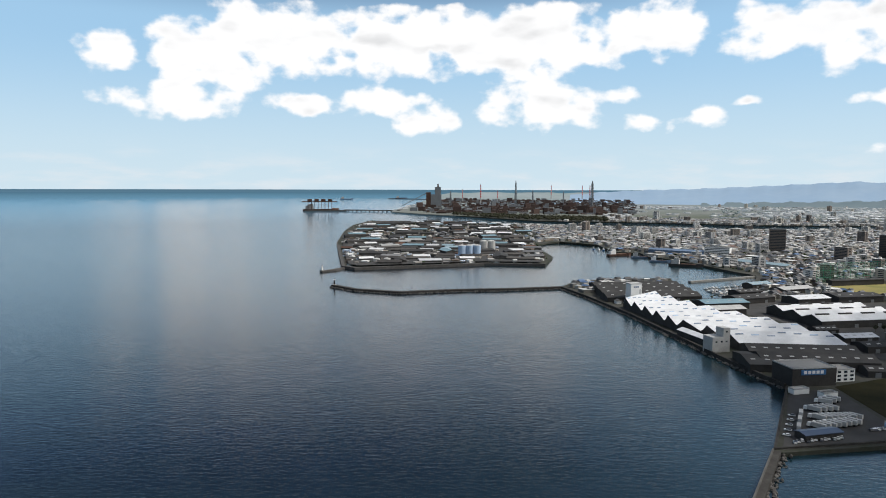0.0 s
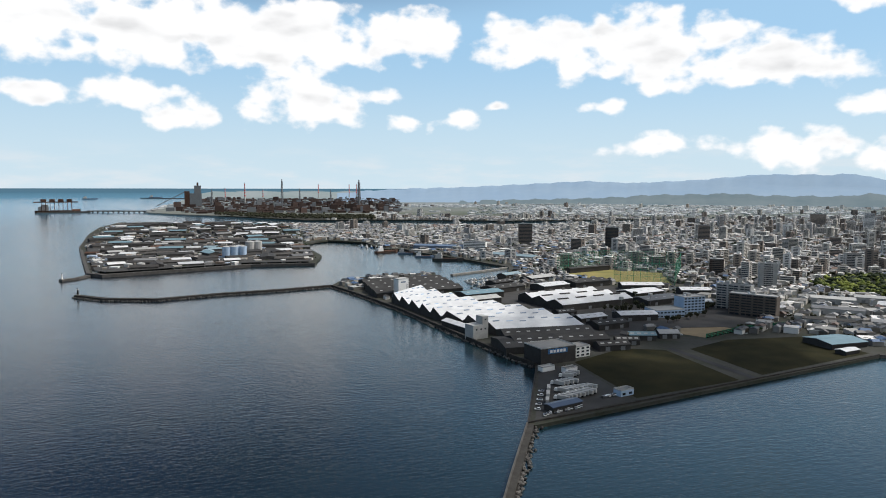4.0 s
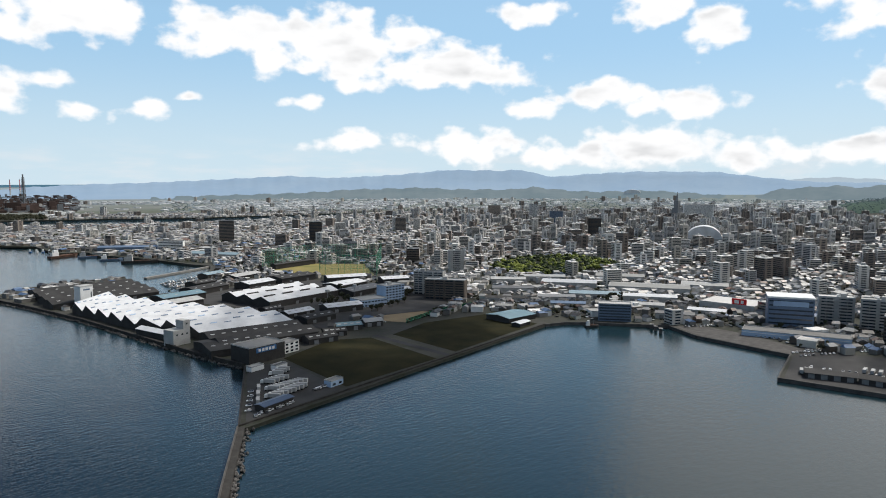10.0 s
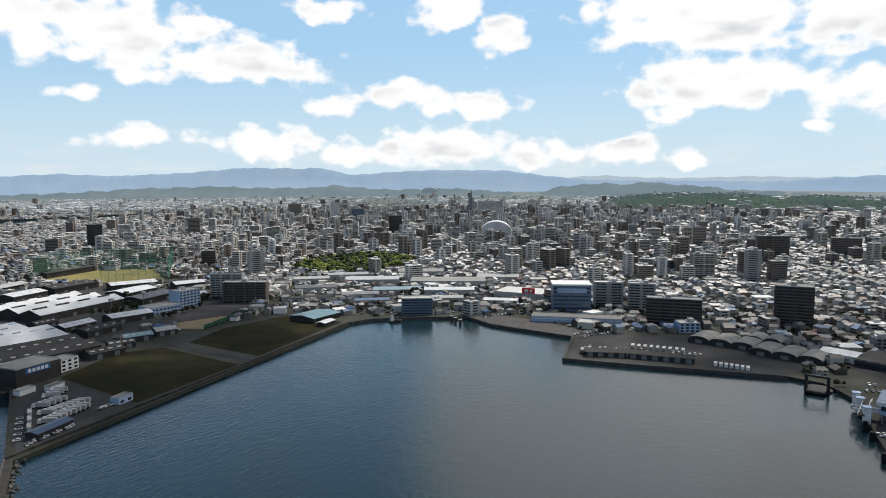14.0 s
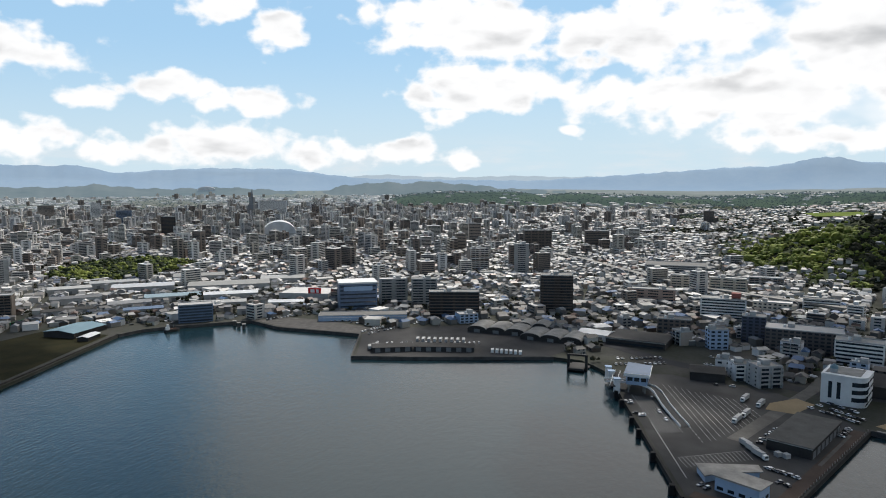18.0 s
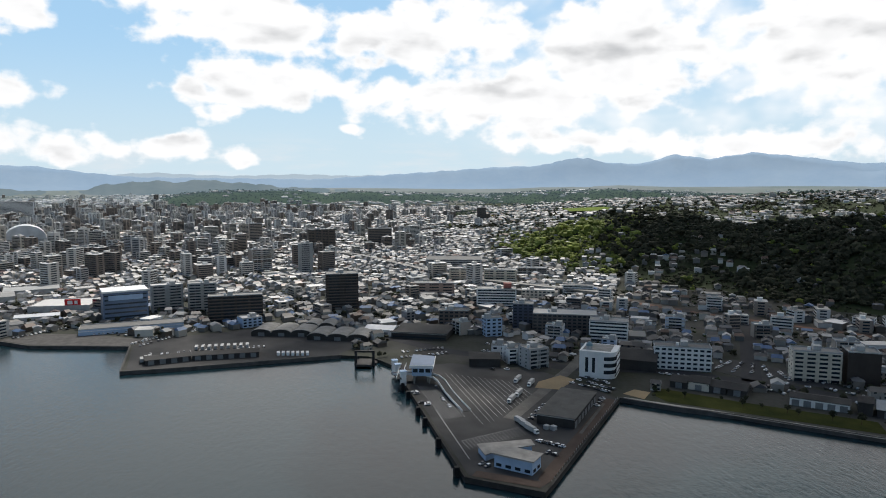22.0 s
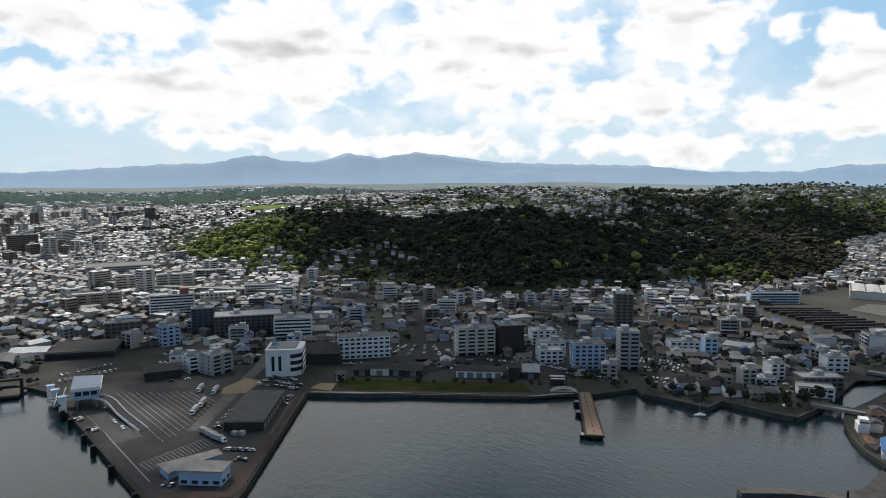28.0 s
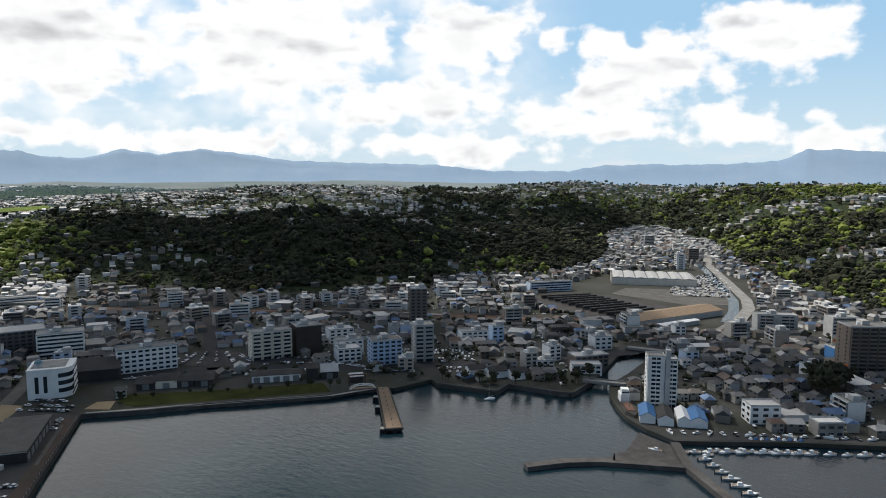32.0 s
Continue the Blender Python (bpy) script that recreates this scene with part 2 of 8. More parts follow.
def water_mat():
    m = mat("sea_water", (0.002, 0.008, 0.020), 0.10, 0.0, 0.3, 0.004, 0.02, alt=(0.005, 0.011, 0.014), spec=0.5)
    nt = m.node_tree
    b = nt.nodes["Principled BSDF"]
    b.inputs["IOR"].default_value = 1.33
    pos = [n for n in nt.nodes if n.type == "NEW_GEOMETRY"][0]
    # base colour runs from deep blue in the west to greener in the harbour
    tone = [n for n in nt.nodes if n.type == "MIX"][0]
    place, reach, both = nt.nodes.new("ShaderNodeSeparateXYZ"), nt.nodes.new("ShaderNodeMapRange"), nt.nodes.new("ShaderNodeMix")
    both.data_type, reach.interpolation_type = "RGBA", "SMOOTHSTEP"
    nt.links.new(pos.outputs["Position"], place.inputs[0])
    nt.links.new(place.outputs[0], reach.inputs[0])
    reach.inputs[1].default_value, reach.inputs[2].default_value = -60.0, 300.0
    nt.links.new(reach.outputs[0], both.inputs[0])
    nt.links.new(tone.outputs[2], both.inputs[6])
    both.inputs[7].default_value = (0.008, 0.023, 0.030, 1)
    nt.links.new(both.outputs[2], b.inputs["Base Color"])
    last = None
    for scale, dist, sx in ((0.03, 0.12, 1.0), (0.15, 0.24, 2.4), (0.5, 0.12, 2.2)):
        st = nt.nodes.new("ShaderNodeVectorMath")
        st.operation = "MULTIPLY"
        st.inputs[1].default_value = (1.0, sx, 1.0)
        nt.links.new(pos.outputs["Position"], st.inputs[0])
        n = nt.nodes.new("ShaderNodeTexNoise")
        n.inputs["Scale"].default_value, n.inputs["Detail"].default_value = scale, 3.0
        nt.links.new(st.outputs[0], n.inputs["Vector"])
        bp = nt.nodes.new("ShaderNodeBump")
        bp.inputs["Strength"].default_value, bp.inputs["Distance"].default_value = 0.8, dist
        nt.links.new(n.outputs["Fac"], bp.inputs["Height"])
        if last:
            nt.links.new(last.outputs[0], bp.inputs["Normal"])
        last = bp
    nt.links.new(last.outputs[0], b.inputs["Normal"])
    return m


M = dict(
    water=water_mat(),
    town=mat("town_ground", (0.066, 0.064, 0.060), 0.9, 0, 0.4, 0.02, 0.3, alt=(0.032, 0.036, 0.024), spec=0.1),
    asphalt=mat("asphalt", (0.068, 0.067, 0.066), 0.9, 0, 0.35, 0.06, 1.5, bump=0.01, spec=0.08),
    road=mat("road_asphalt", (0.046, 0.046, 0.049), 0.9, 0, 0.25, 0.05, 1.0, spec=0.1),
    concrete=mat("concrete", (0.30, 0.29, 0.27), 0.85, 0, 0.45, 0.15, 1.5, bump=0.02),
    darkcon=mat("weathered_concrete", (0.10, 0.095, 0.09), 0.9, 0, 0.5, 0.2, 1.5, bump=0.03),
    rock=mat("armour_stone", (0.11, 0.105, 0.10), 0.95, 0, 0.5, 0.4, 2.0, bump=0.05, per=0.35),
    wetcon=mat("wet_sea_concrete", (0.052, 0.049, 0.045), 0.9, 0, 0.5, 0.2, 1.5, bump=0.03),
    grass=mat("rough_grass", (0.015, 0.0165, 0.0095), 0.95, 0, 0.3, 0.045, 0.9, alt=(0.033, 0.030, 0.015), bump=0.05, spec=0.03),
    lawn=mat("lawn", (0.022, 0.030, 0.009), 0.95, 0, 0.3, 0.09, 0.8, spec=0.03, alt=(0.052, 0.054, 0.015), bump=0.03),
    soil=mat("bare_earth", (0.30, 0.23, 0.14), 0.95, 0, 0.3, 0.05, 1.0),
    wood_floor=mat("forest_floor", (0.03, 0.042, 0.016), 0.95, 0, 0.4, 0.01, 0.1),
    leaf=mat("leaves", (0.046, 0.060, 0.025), 0.8, 0, 0.3, 0.012, 0.25, alt=(0.018, 0.030, 0.011), per=0.45, spec=0.15),
    turf=mat("dry_range_turf", (0.27, 0.22, 0.09), 0.95, 0, 0.3, 0.03, 0.6, alt=(0.15, 0.155, 0.06), spec=0.05),
    # leaves as in full sun: the light is put into the colour
    leaf_lit=mat("sunlit_tone_leaves", (0.20, 0.225, 0.045), 0.8, 0, 0.3, 0.02, 0.3, alt=(0.055, 0.08, 0.02), per=0.4, spec=0.15),
    dark_leaf=mat("dark_leaves", (0.046, 0.045, 0.028), 0.85, 0, 0.35, 0.012, 0.25, alt=(0.022, 0.026, 0.015), per=0.3, spec=0.1),
    # near walls and roofs: darker copies with cloud shade put into the colour
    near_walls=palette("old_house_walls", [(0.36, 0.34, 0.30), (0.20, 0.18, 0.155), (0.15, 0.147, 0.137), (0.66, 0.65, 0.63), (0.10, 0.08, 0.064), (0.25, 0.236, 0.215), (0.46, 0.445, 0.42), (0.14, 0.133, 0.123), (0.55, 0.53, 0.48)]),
    near_roofs=palette("shaded_tile_roofs", [(0.065, 0.065, 0.066), (0.09, 0.086, 0.08), (0.05, 0.051, 0.055), (0.125, 0.115, 0.105), (0.10, 0.062, 0.047), (0.07, 0.077, 0.09), (0.27, 0.265, 0.26), (0.07, 0.07, 0.07), (0.055, 0.055, 0.058), (0.09, 0.15, 0.26), (0.16, 0.155, 0.15), (0.33, 0.33, 0.32)], 0.6, 0.3),
    near_flats=palette("mixed_block_walls", [(0.48, 0.46, 0.43), (0.30, 0.27, 0.235), (0.72, 0.71, 0.70), (0.15, 0.12, 0.10), (0.36, 0.345, 0.32), (0.22, 0.214, 0.214), (0.50, 0.58, 0.70), (0.40, 0.335, 0.28), (0.66, 0.65, 0.62)]),
    old_roof=mat("stained_concrete_roof", (0.125, 0.12, 0.11), 0.9, 0, 0.4, 0.12, 1.0),
    bark=mat("bark", (0.09, 0.065, 0.045), 0.95),
    # the blue of haze, not of leaves, is put into the colour
    far_hill=mat("haze_blue_forest", (0.11, 0.15, 0.20), 1.0, 0, 0.2, 0.004, 0.03, alt=(0.07, 0.115, 0.18), spec=0.0),
    white_roof=mat("white_metal_roof", (0.62, 0.63, 0.64), 0.5, 0, 0.25, 0.08, 0.7),
    grey_roof=mat("grey_slate_roof", (0.052, 0.051, 0.05), 0.8, 0, 0.45, 0.08, 0.8),
    white=mat("white_paint", (0.74, 0.74, 0.725), 0.6, 0, 0.15, 0.2, 1.2),
    ivory=mat("ivory_render", (0.62, 0.575, 0.49), 0.8, 0, 0.2, 0.2, 1.0),
    pale=mat("pale_grey_render", (0.42, 0.42, 0.41), 0.8, 0, 0.25, 0.2, 1.0),
    darkwall=mat("dark_brown_tile", (0.055, 0.045, 0.04), 0.6, 0, 0.25, 0.2, 1.5),
    brown=mat("brown_tile", (0.145, 0.122, 0.105), 0.7, 0, 0.2, 0.2, 1.5),
    dim=mat("sooty_metal_wall", (0.055, 0.052, 0.05), 0.8, 0, 0.4, 0.1, 0.8),
    blue=mat("pale_blue_paint", (0.36, 0.47, 0.62), 0.6, 0, 0.15, 0.2, 1.0),
    sky_blue=mat("blue_paint", (0.05, 0.14, 0.30), 0.55, 0, 0.15, 0.2, 1.0),
    slate_blue=mat("blue_grey_panel", (0.13, 0.18, 0.26), 0.45, 0, 0.2, 0.2, 1.0),
    pink=mat("pink_render", (0.46, 0.34, 0.28), 0.8, 0, 0.2, 0.2, 1.0),
    red_brick=mat("dull_red_tile", (0.30, 0.11, 0.09), 0.7, 0, 0.2, 0.2, 1.2),
    navy=mat("dark_blue_glazed_tile", (0.055, 0.075, 0.12), 0.35, 0, 0.25, 0.2, 1.0, spec=0.4),
    dim_tile=mat("grey_brown_tile", (0.115, 0.105, 0.10), 0.6, 0, 0.25, 0.2, 1.5),
    school_blue=mat("faded_blue_white_paint", (0.56, 0.64, 0.74), 0.7, 0, 0.2, 0.2, 1.0),
    ballast=mat("dark_track_ballast", (0.055, 0.048, 0.042), 0.95, 0, 0.4, 0.1, 1.0),
    meadow=mat("sunny_meadow", (0.13, 0.17, 0.035), 0.95, 0, 0.3, 0.02, 0.4, alt=(0.085, 0.12, 0.03), spec=0.03),
    teal_roof=mat("blue_green_metal_roof", (0.16, 0.25, 0.29), 0.5, 0, 0.2, 0.1, 1.0),
    green_net=mat("green_netting", (0.02, 0.22, 0.12), 0.9),
    steel=mat("grey_steel", (0.22, 0.23, 0.24), 0.5, 0.3, 0.3, 0.2, 1.0),
    rust=mat("rusty_steel", (0.13, 0.075, 0.055), 0.85, 0.1, 0.5, 0.1, 0.6, per=0.4),
    red=mat("red_paint", (0.62, 0.03, 0.03), 0.5, 0, 0.15),
    orange=mat("orange_paint", (0.75, 0.20, 0.05), 0.5, 0, 0.15),
    black=mat("black_rubber", (0.015, 0.015, 0.016), 0.7),
    glass=mat("window_glass", (0.02, 0.03, 0.04), 0.12, 0, 0.3, 0.5, 2.0, spec=0.7),
    line=mat("road_paint", (0.42, 0.42, 0.41), 0.8, 0, 0.3, 0.5, 2.0),
    brick=mat("reddish_paving", (0.085, 0.062, 0.05), 0.9, 0, 0.35, 0.1, 1.0),
    timber=mat("weathered_deck_planks", (0.26, 0.19, 0.13), 0.85, 0, 0.3, 0.3, 2.0),
    # lighter walls and roofs for districts in sun; near_walls, near_roofs are shaded copies
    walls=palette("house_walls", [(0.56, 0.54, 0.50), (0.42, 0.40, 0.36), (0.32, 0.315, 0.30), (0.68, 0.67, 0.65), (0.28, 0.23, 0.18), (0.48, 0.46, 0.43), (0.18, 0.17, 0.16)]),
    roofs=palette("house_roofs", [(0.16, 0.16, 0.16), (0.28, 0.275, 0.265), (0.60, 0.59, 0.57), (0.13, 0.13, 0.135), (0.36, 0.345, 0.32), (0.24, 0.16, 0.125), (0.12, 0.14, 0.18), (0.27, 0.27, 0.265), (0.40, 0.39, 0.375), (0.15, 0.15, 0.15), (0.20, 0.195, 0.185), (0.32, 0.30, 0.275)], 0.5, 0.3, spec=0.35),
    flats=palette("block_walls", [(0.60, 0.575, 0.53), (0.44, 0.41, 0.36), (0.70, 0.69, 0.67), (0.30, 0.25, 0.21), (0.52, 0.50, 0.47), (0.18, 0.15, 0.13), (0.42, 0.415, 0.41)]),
    decks=palette("flat_roofs", [(0.44, 0.43, 0.41), (0.58, 0.57, 0.55), (0.30, 0.295, 0.28), (0.36, 0.37, 0.36), (0.68, 0.67, 0.65), (0.20, 0.198, 0.19)]),
    # the decks palette in darker tones
    dark_decks=palette("darker_flat_roofs", [(0.22, 0.215, 0.205), (0.42, 0.41, 0.395), (0.14, 0.138, 0.132), (0.26, 0.26, 0.25), (0.55, 0.54, 0.52), (0.10, 0.10, 0.098)]),
    sheds=palette("shed_roofs", [(0.45, 0.46, 0.47), (0.20, 0.20, 0.20), (0.62, 0.62, 0.62), (0.22, 0.30, 0.34), (0.12, 0.12, 0.12), (0.33, 0.33, 0.32)], 0.55),
    cars=palette("car_paint", [(0.75, 0.75, 0.75), (0.04, 0.04, 0.045), (0.55, 0.56, 0.58), (0.80, 0.80, 0.80), (0.06, 0.065, 0.08), (0.30, 0.31, 0.32), (0.70, 0.70, 0.68), (0.03, 0.03, 0.03)], 0.35, 0.1, spec=0.5),
)


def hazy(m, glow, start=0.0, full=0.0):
    """Distant backdrop: haze put into the surface as emission, the stronger the further out it lies."""
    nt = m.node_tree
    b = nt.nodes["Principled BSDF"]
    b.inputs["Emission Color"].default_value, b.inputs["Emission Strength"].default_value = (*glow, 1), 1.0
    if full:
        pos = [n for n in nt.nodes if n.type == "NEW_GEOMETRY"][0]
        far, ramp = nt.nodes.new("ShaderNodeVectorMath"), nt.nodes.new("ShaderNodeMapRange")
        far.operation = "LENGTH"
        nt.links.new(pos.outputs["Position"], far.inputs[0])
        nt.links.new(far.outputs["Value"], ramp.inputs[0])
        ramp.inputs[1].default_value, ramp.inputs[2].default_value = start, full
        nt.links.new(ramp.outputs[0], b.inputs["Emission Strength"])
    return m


# ranges and foothills emit a haze colour of their own
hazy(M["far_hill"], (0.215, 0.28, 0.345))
M["pale_hill"] = hazy(mat("pale_haze_forest", (0.10, 0.14, 0.18), 1.0, 0, 0.2, 0.002, 0.02, spec=0.0), (0.42, 0.50, 0.56))
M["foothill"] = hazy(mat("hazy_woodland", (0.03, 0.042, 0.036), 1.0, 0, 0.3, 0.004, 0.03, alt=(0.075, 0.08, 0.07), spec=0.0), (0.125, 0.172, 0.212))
# plain, woods and far houses: haze painted as emission, rising with distance
M["far_plain"] = hazy(mat("haze_glow_plain", (0.09, 0.105, 0.08), 1.0, 0, 0.3, 0.004, 0.03, alt=(0.17, 0.17, 0.16), spec=0.0), (0.15, 0.20, 0.24), 3000.0, 4800.0)
M["far_wood"] = hazy(mat("haze_glow_woods", (0.040, 0.060, 0.025), 1.0, 0, 0.3, 0.006, 0.05, alt=(0.022, 0.036, 0.018), spec=0.0), (0.13, 0.18, 0.22), 2200.0, 4800.0)
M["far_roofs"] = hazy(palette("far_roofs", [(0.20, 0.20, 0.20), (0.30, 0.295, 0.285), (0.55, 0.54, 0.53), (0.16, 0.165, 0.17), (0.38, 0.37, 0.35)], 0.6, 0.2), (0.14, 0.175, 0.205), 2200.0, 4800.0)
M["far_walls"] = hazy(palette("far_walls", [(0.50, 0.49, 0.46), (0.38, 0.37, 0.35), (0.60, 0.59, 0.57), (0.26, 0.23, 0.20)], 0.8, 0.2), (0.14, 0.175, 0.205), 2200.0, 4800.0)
M["works_rust"] = mat("sooty_ore_works", (0.105, 0.072, 0.062), 0.9, 0.0, 0.4, 0.02, 0.1, per=0.4)
# the far sea emits a pale blue in place of haze
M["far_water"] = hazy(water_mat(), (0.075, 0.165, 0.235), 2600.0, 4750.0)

# ---- helpers for meshes ----
from mathutils import geometry

NEAR, SPAN = 1500.0, 3300.0


def draw_in(x, y, z):
    """Country beyond 1.5 km is drawn in towards the eye, to true scale as seen from it, so that the far plain and its ranges fit inside the view's depth."""
    d = np.hypot(x, y)
    k = np.where(d > NEAR, (NEAR + SPAN * (1 - np.exp(-(np.maximum(d, NEAR) - NEAR) / SPAN))) / np.maximum(d, 1.0), 1.0)
    return x * k, y * k, EYE + (z - EYE) * k, k


def spot(x, y, z=0.0, turn=0.0):
    """The pose of a thing that stands at x, y, facing turn degrees."""
    a, b, c, k = (float(v) for v in draw_in(x, y, z))
    return pose(a, b, c, 0, 0, turn) @ Matrix.Scale(k, 4)


def mesh_np(name, verts, faces, mats, index=None, smooth=False):
    """One mesh from arrays: verts (n, 3), faces (m, 3 or 4)."""
    me = bpy.data.meshes.new(name)
    verts, faces = np.asarray(verts, np.float32), np.asarray(faces, np.int32)
    n, k = faces.shape
    me.vertices.add(len(verts))
    me.vertices.foreach_set("co", verts.ravel())
    me.loops.add(n * k)
    me.loops.foreach_set("vertex_index", faces.ravel())
    me.polygons.add(n)
    me.polygons.foreach_set("loop_start", np.arange(0, n * k, k, dtype=np.int32))
    for m in mats:
        me.materials.append(m)
    if index is not None:
        me.polygons.foreach_set("material_index", np.asarray(index, np.int32))
    me.polygons.foreach_set("use_smooth", np.full(n, smooth))
    me.update(calc_edges=True)
    me.validate()
    return me


class Shape:
    """Gathers boxes, prisms and sheets into one mesh."""

    def __init__(self):
        self.v, self.f = [], []

    def add(self, verts, faces):
        n = len(self.v)
        self.v += [tuple(p) for p in verts]
        self.f += [tuple(n + i for i in f) for f in faces]
        return self

    def box(self, x0, y0, z0, x1, y1, z1):
        v = [(x, y, z) for z in (z0, z1) for x, y in ((x0, y0), (x1, y0), (x1, y1), (x0, y1))]
        return self.add(v, [(3, 2, 1, 0), (4, 5, 6, 7), (0, 1, 5, 4), (1, 2, 6, 5), (2, 3, 7, 6), (3, 0, 4, 7)])

    def prism(self, ring, z0, z1, top=None):
        """A ring of x, y raised from z0 to z1; top: another ring for the upper end."""
        n, up = len(ring), top or ring
        v = [(x, y, z0) for x, y in ring] + [(x, y, z1) for x, y in up]
        f = [tuple(range(n - 1, -1, -1)), tuple(range(n, 2 * n))]
        return self.add(v, f + [(i, (i + 1) % n, n + (i + 1) % n, n + i) for i in range(n)])

    def tube(self, a, b, r0, r1=None, n=8):
        a, b = Vector(a), Vector(b)
        r1 = r0 if r1 is None else r1
        q = (b - a).to_track_quat("Z", "Y")
        ring = [q @ Vector((math.cos(t), math.sin(t), 0)) for t in (2 * math.pi * k / n for k in range(n))]
        v = [a + r0 * p for p in ring] + [b + r1 * p for p in ring]
        f = [tuple(range(n - 1, -1, -1)), tuple(range(n, 2 * n))]
        return self.add(v, f + [(i, (i + 1) % n, n + (i + 1) % n, n + i) for i in range(n)])

    def profile(self, pts, y0, y1):
        """An outline in x, z drawn out along y."""
        n = len(pts)
        v = [(x, y0, z) for x, z in pts] + [(x, y1, z) for x, z in pts]
        f = [tuple(range(n)), tuple(range(2 * n - 1, n - 1, -1))]
        return self.add(v, f + [((i + 1) % n, i, n + i, n + (i + 1) % n) for i in range(n)])

    def mesh(self, name, material, smooth=False):
        me = bpy.data.meshes.new(name)
        me.from_pydata(self.v, [], self.f)
        me.materials.append(material)
        if smooth:
            me.polygons.foreach_set("use_smooth", np.ones(len(me.polygons), bool))
        return me


def thing(name, shape, material, at, label, category, group="", kind=""):
    """A top-level thing: a mesh, or with no shape an Empty at its base."""
    me = shape if isinstance(shape, bpy.types.Mesh) else shape.mesh(name, material) if shape else None
    ob = new(name, me)
    ob.matrix_world = at
    return tagged(ob, label, category, group, kind)


def part(name, shape, material, parent, label="", at=None, smooth=False):
    """One mesh under a thing or a part. shape may be a mesh that alike parts share."""
    me = shape if isinstance(shape, bpy.types.Mesh) else shape.mesh(name, material, smooth)
    ob = new(name, me)
    ob.parent = parent
    if at is not None:
        ob.matrix_basis = at
    return tagged(ob, label)


# ---- sea and land ----
def smooth(a, b, x):
    t = np.clip((x - a) / (b - a), 0, 1)
    return t * t * (3 - 2 * t)


rng = np.random.default_rng(5)
_NX = rng.uniform(0, 6.28, (5, 2, 6))
_NK = rng.normal(0, 1, (5, 2, 6))


def rough_np(x, y, size):
    """Smooth noise about 0, in waves of about size metres."""
    s = 0
    for o in range(4):
        f = 2.0**o / size * 3.0
        for k in range(6):
            s = s + np.sin(f * (_NK[o, 0, k] * x + _NK[o, 1, k] * y) + _NX[o, 0, k]) * 0.4 / 1.9**o
    return s / 2.2


RIDGE = [(99, 0), (101, 10), (103, 28), (106.6, 46), (110.2, 58), (114.5, 52), (120, 48), (124.4, 64), (128.7, 74), (134.3, 64), (136.2, 52), (140.9, 26), (145.4, 27), (150, 20), (153, 0)]
RIDGE_FOOT = [(100.8, 1200), (106.8, 1074), (111, 989), (116, 895), (126.7, 825), (136.3, 870), (141, 940), (146.4, 930), (153, 1074)]
BACK = [(97, 0), (104, 5), (108, 10), (112, 24), (116.7, 38), (122, 52), (132, 56), (136, 56), (138.5, 66), (142, 62), (145, 80), (149.5, 94), (154.8, 102), (157.5, 96), (161, 92), (163.5, 100), (166, 100), (170, 106), (185, 108)]
CITY_HILL = [(72.5, 0), (75, 44), (77.5, 58), (79, 62), (81, 57), (84, 56), (86, 40), (87.5, 46), (89, 52), (91, 44), (94, 40), (97, 30), (101, 34), (105, 36), (110, 34), (114, 26), (119, 0)]
BACK_FOOT = [(100, 1500), (133, 1480), (139, 1420), (147, 1430), (150.5, 1500), (152.5, 1650), (154.8, 1900), (156.5, 1900), (159.5, 1600), (161.5, 1350), (163.5, 1100), (167.5, 900), (172, 800), (178, 800)]


def land_z(x, y):
    """Height of the ground: flat by the sea, with wooded hills to the south and low ridges far inland."""
    x, y = np.asarray(x, float), np.asarray(y, float)
    d, az = np.hypot(x, y), np.degrees(np.arctan2(x, y))
    z = 2.5 + 6 * smooth(700, 3000, d)
    foot = np.interp(az, *zip(*RIDGE_FOOT))
    h = np.interp(az, *zip(*RIDGE), left=0, right=0)
    up = smooth(foot - 50, foot + 330, d) * (1 - 0.5 * smooth(foot + 480, foot + 880, d))
    z = z + h * up * (1 + 0.38 * rough_np(x, y, 420) + 0.30 * rough_np(y, x, 170))
    start = np.interp(az, *zip(*BACK_FOOT))
    fall = 1 - 0.85 * smooth(2900, 4300, d)
    z = z + np.interp(az, *zip(*BACK), left=0, right=100) * smooth(start - 60, start + 1150, d) * fall * (1 + 0.08 * rough_np(x, y, 900) + 0.12 * rough_np(y, x, 300))
    # the wooded hills behind the city
    z = z + np.interp(az, *zip(*CITY_HILL), left=0, right=0) * smooth(3300, 3900, d) * (1 - 0.85 * smooth(4200, 5200, d)) * (1 + 0.2 * rough_np(x, y, 500))
    return z + (10 + 12 * rough_np(x, y, 4000)) * smooth(4500, 7500, d) * smooth(22, 32, az)


MAIN = [(2200, 2600), (1600, 2400), (1100, 2350), (700, 2500), (419, 2626), (273, 2708), (97, 2793), (-87, 2838), (-320, 2979), (-346, 2633),
        (-330, 2300), (-283, 1835), (-224, 1488), (-187, 1277), (-160, 1249), (-61, 1280), (79, 1330), (197, 1315), (235, 1468), (232, 1737),
        (276, 1825), (317, 1864), (353, 1825), (398, 1764), (394, 1574), (446, 1548), (440, 1461), (457, 1453), (495, 1327), (518, 1200)]
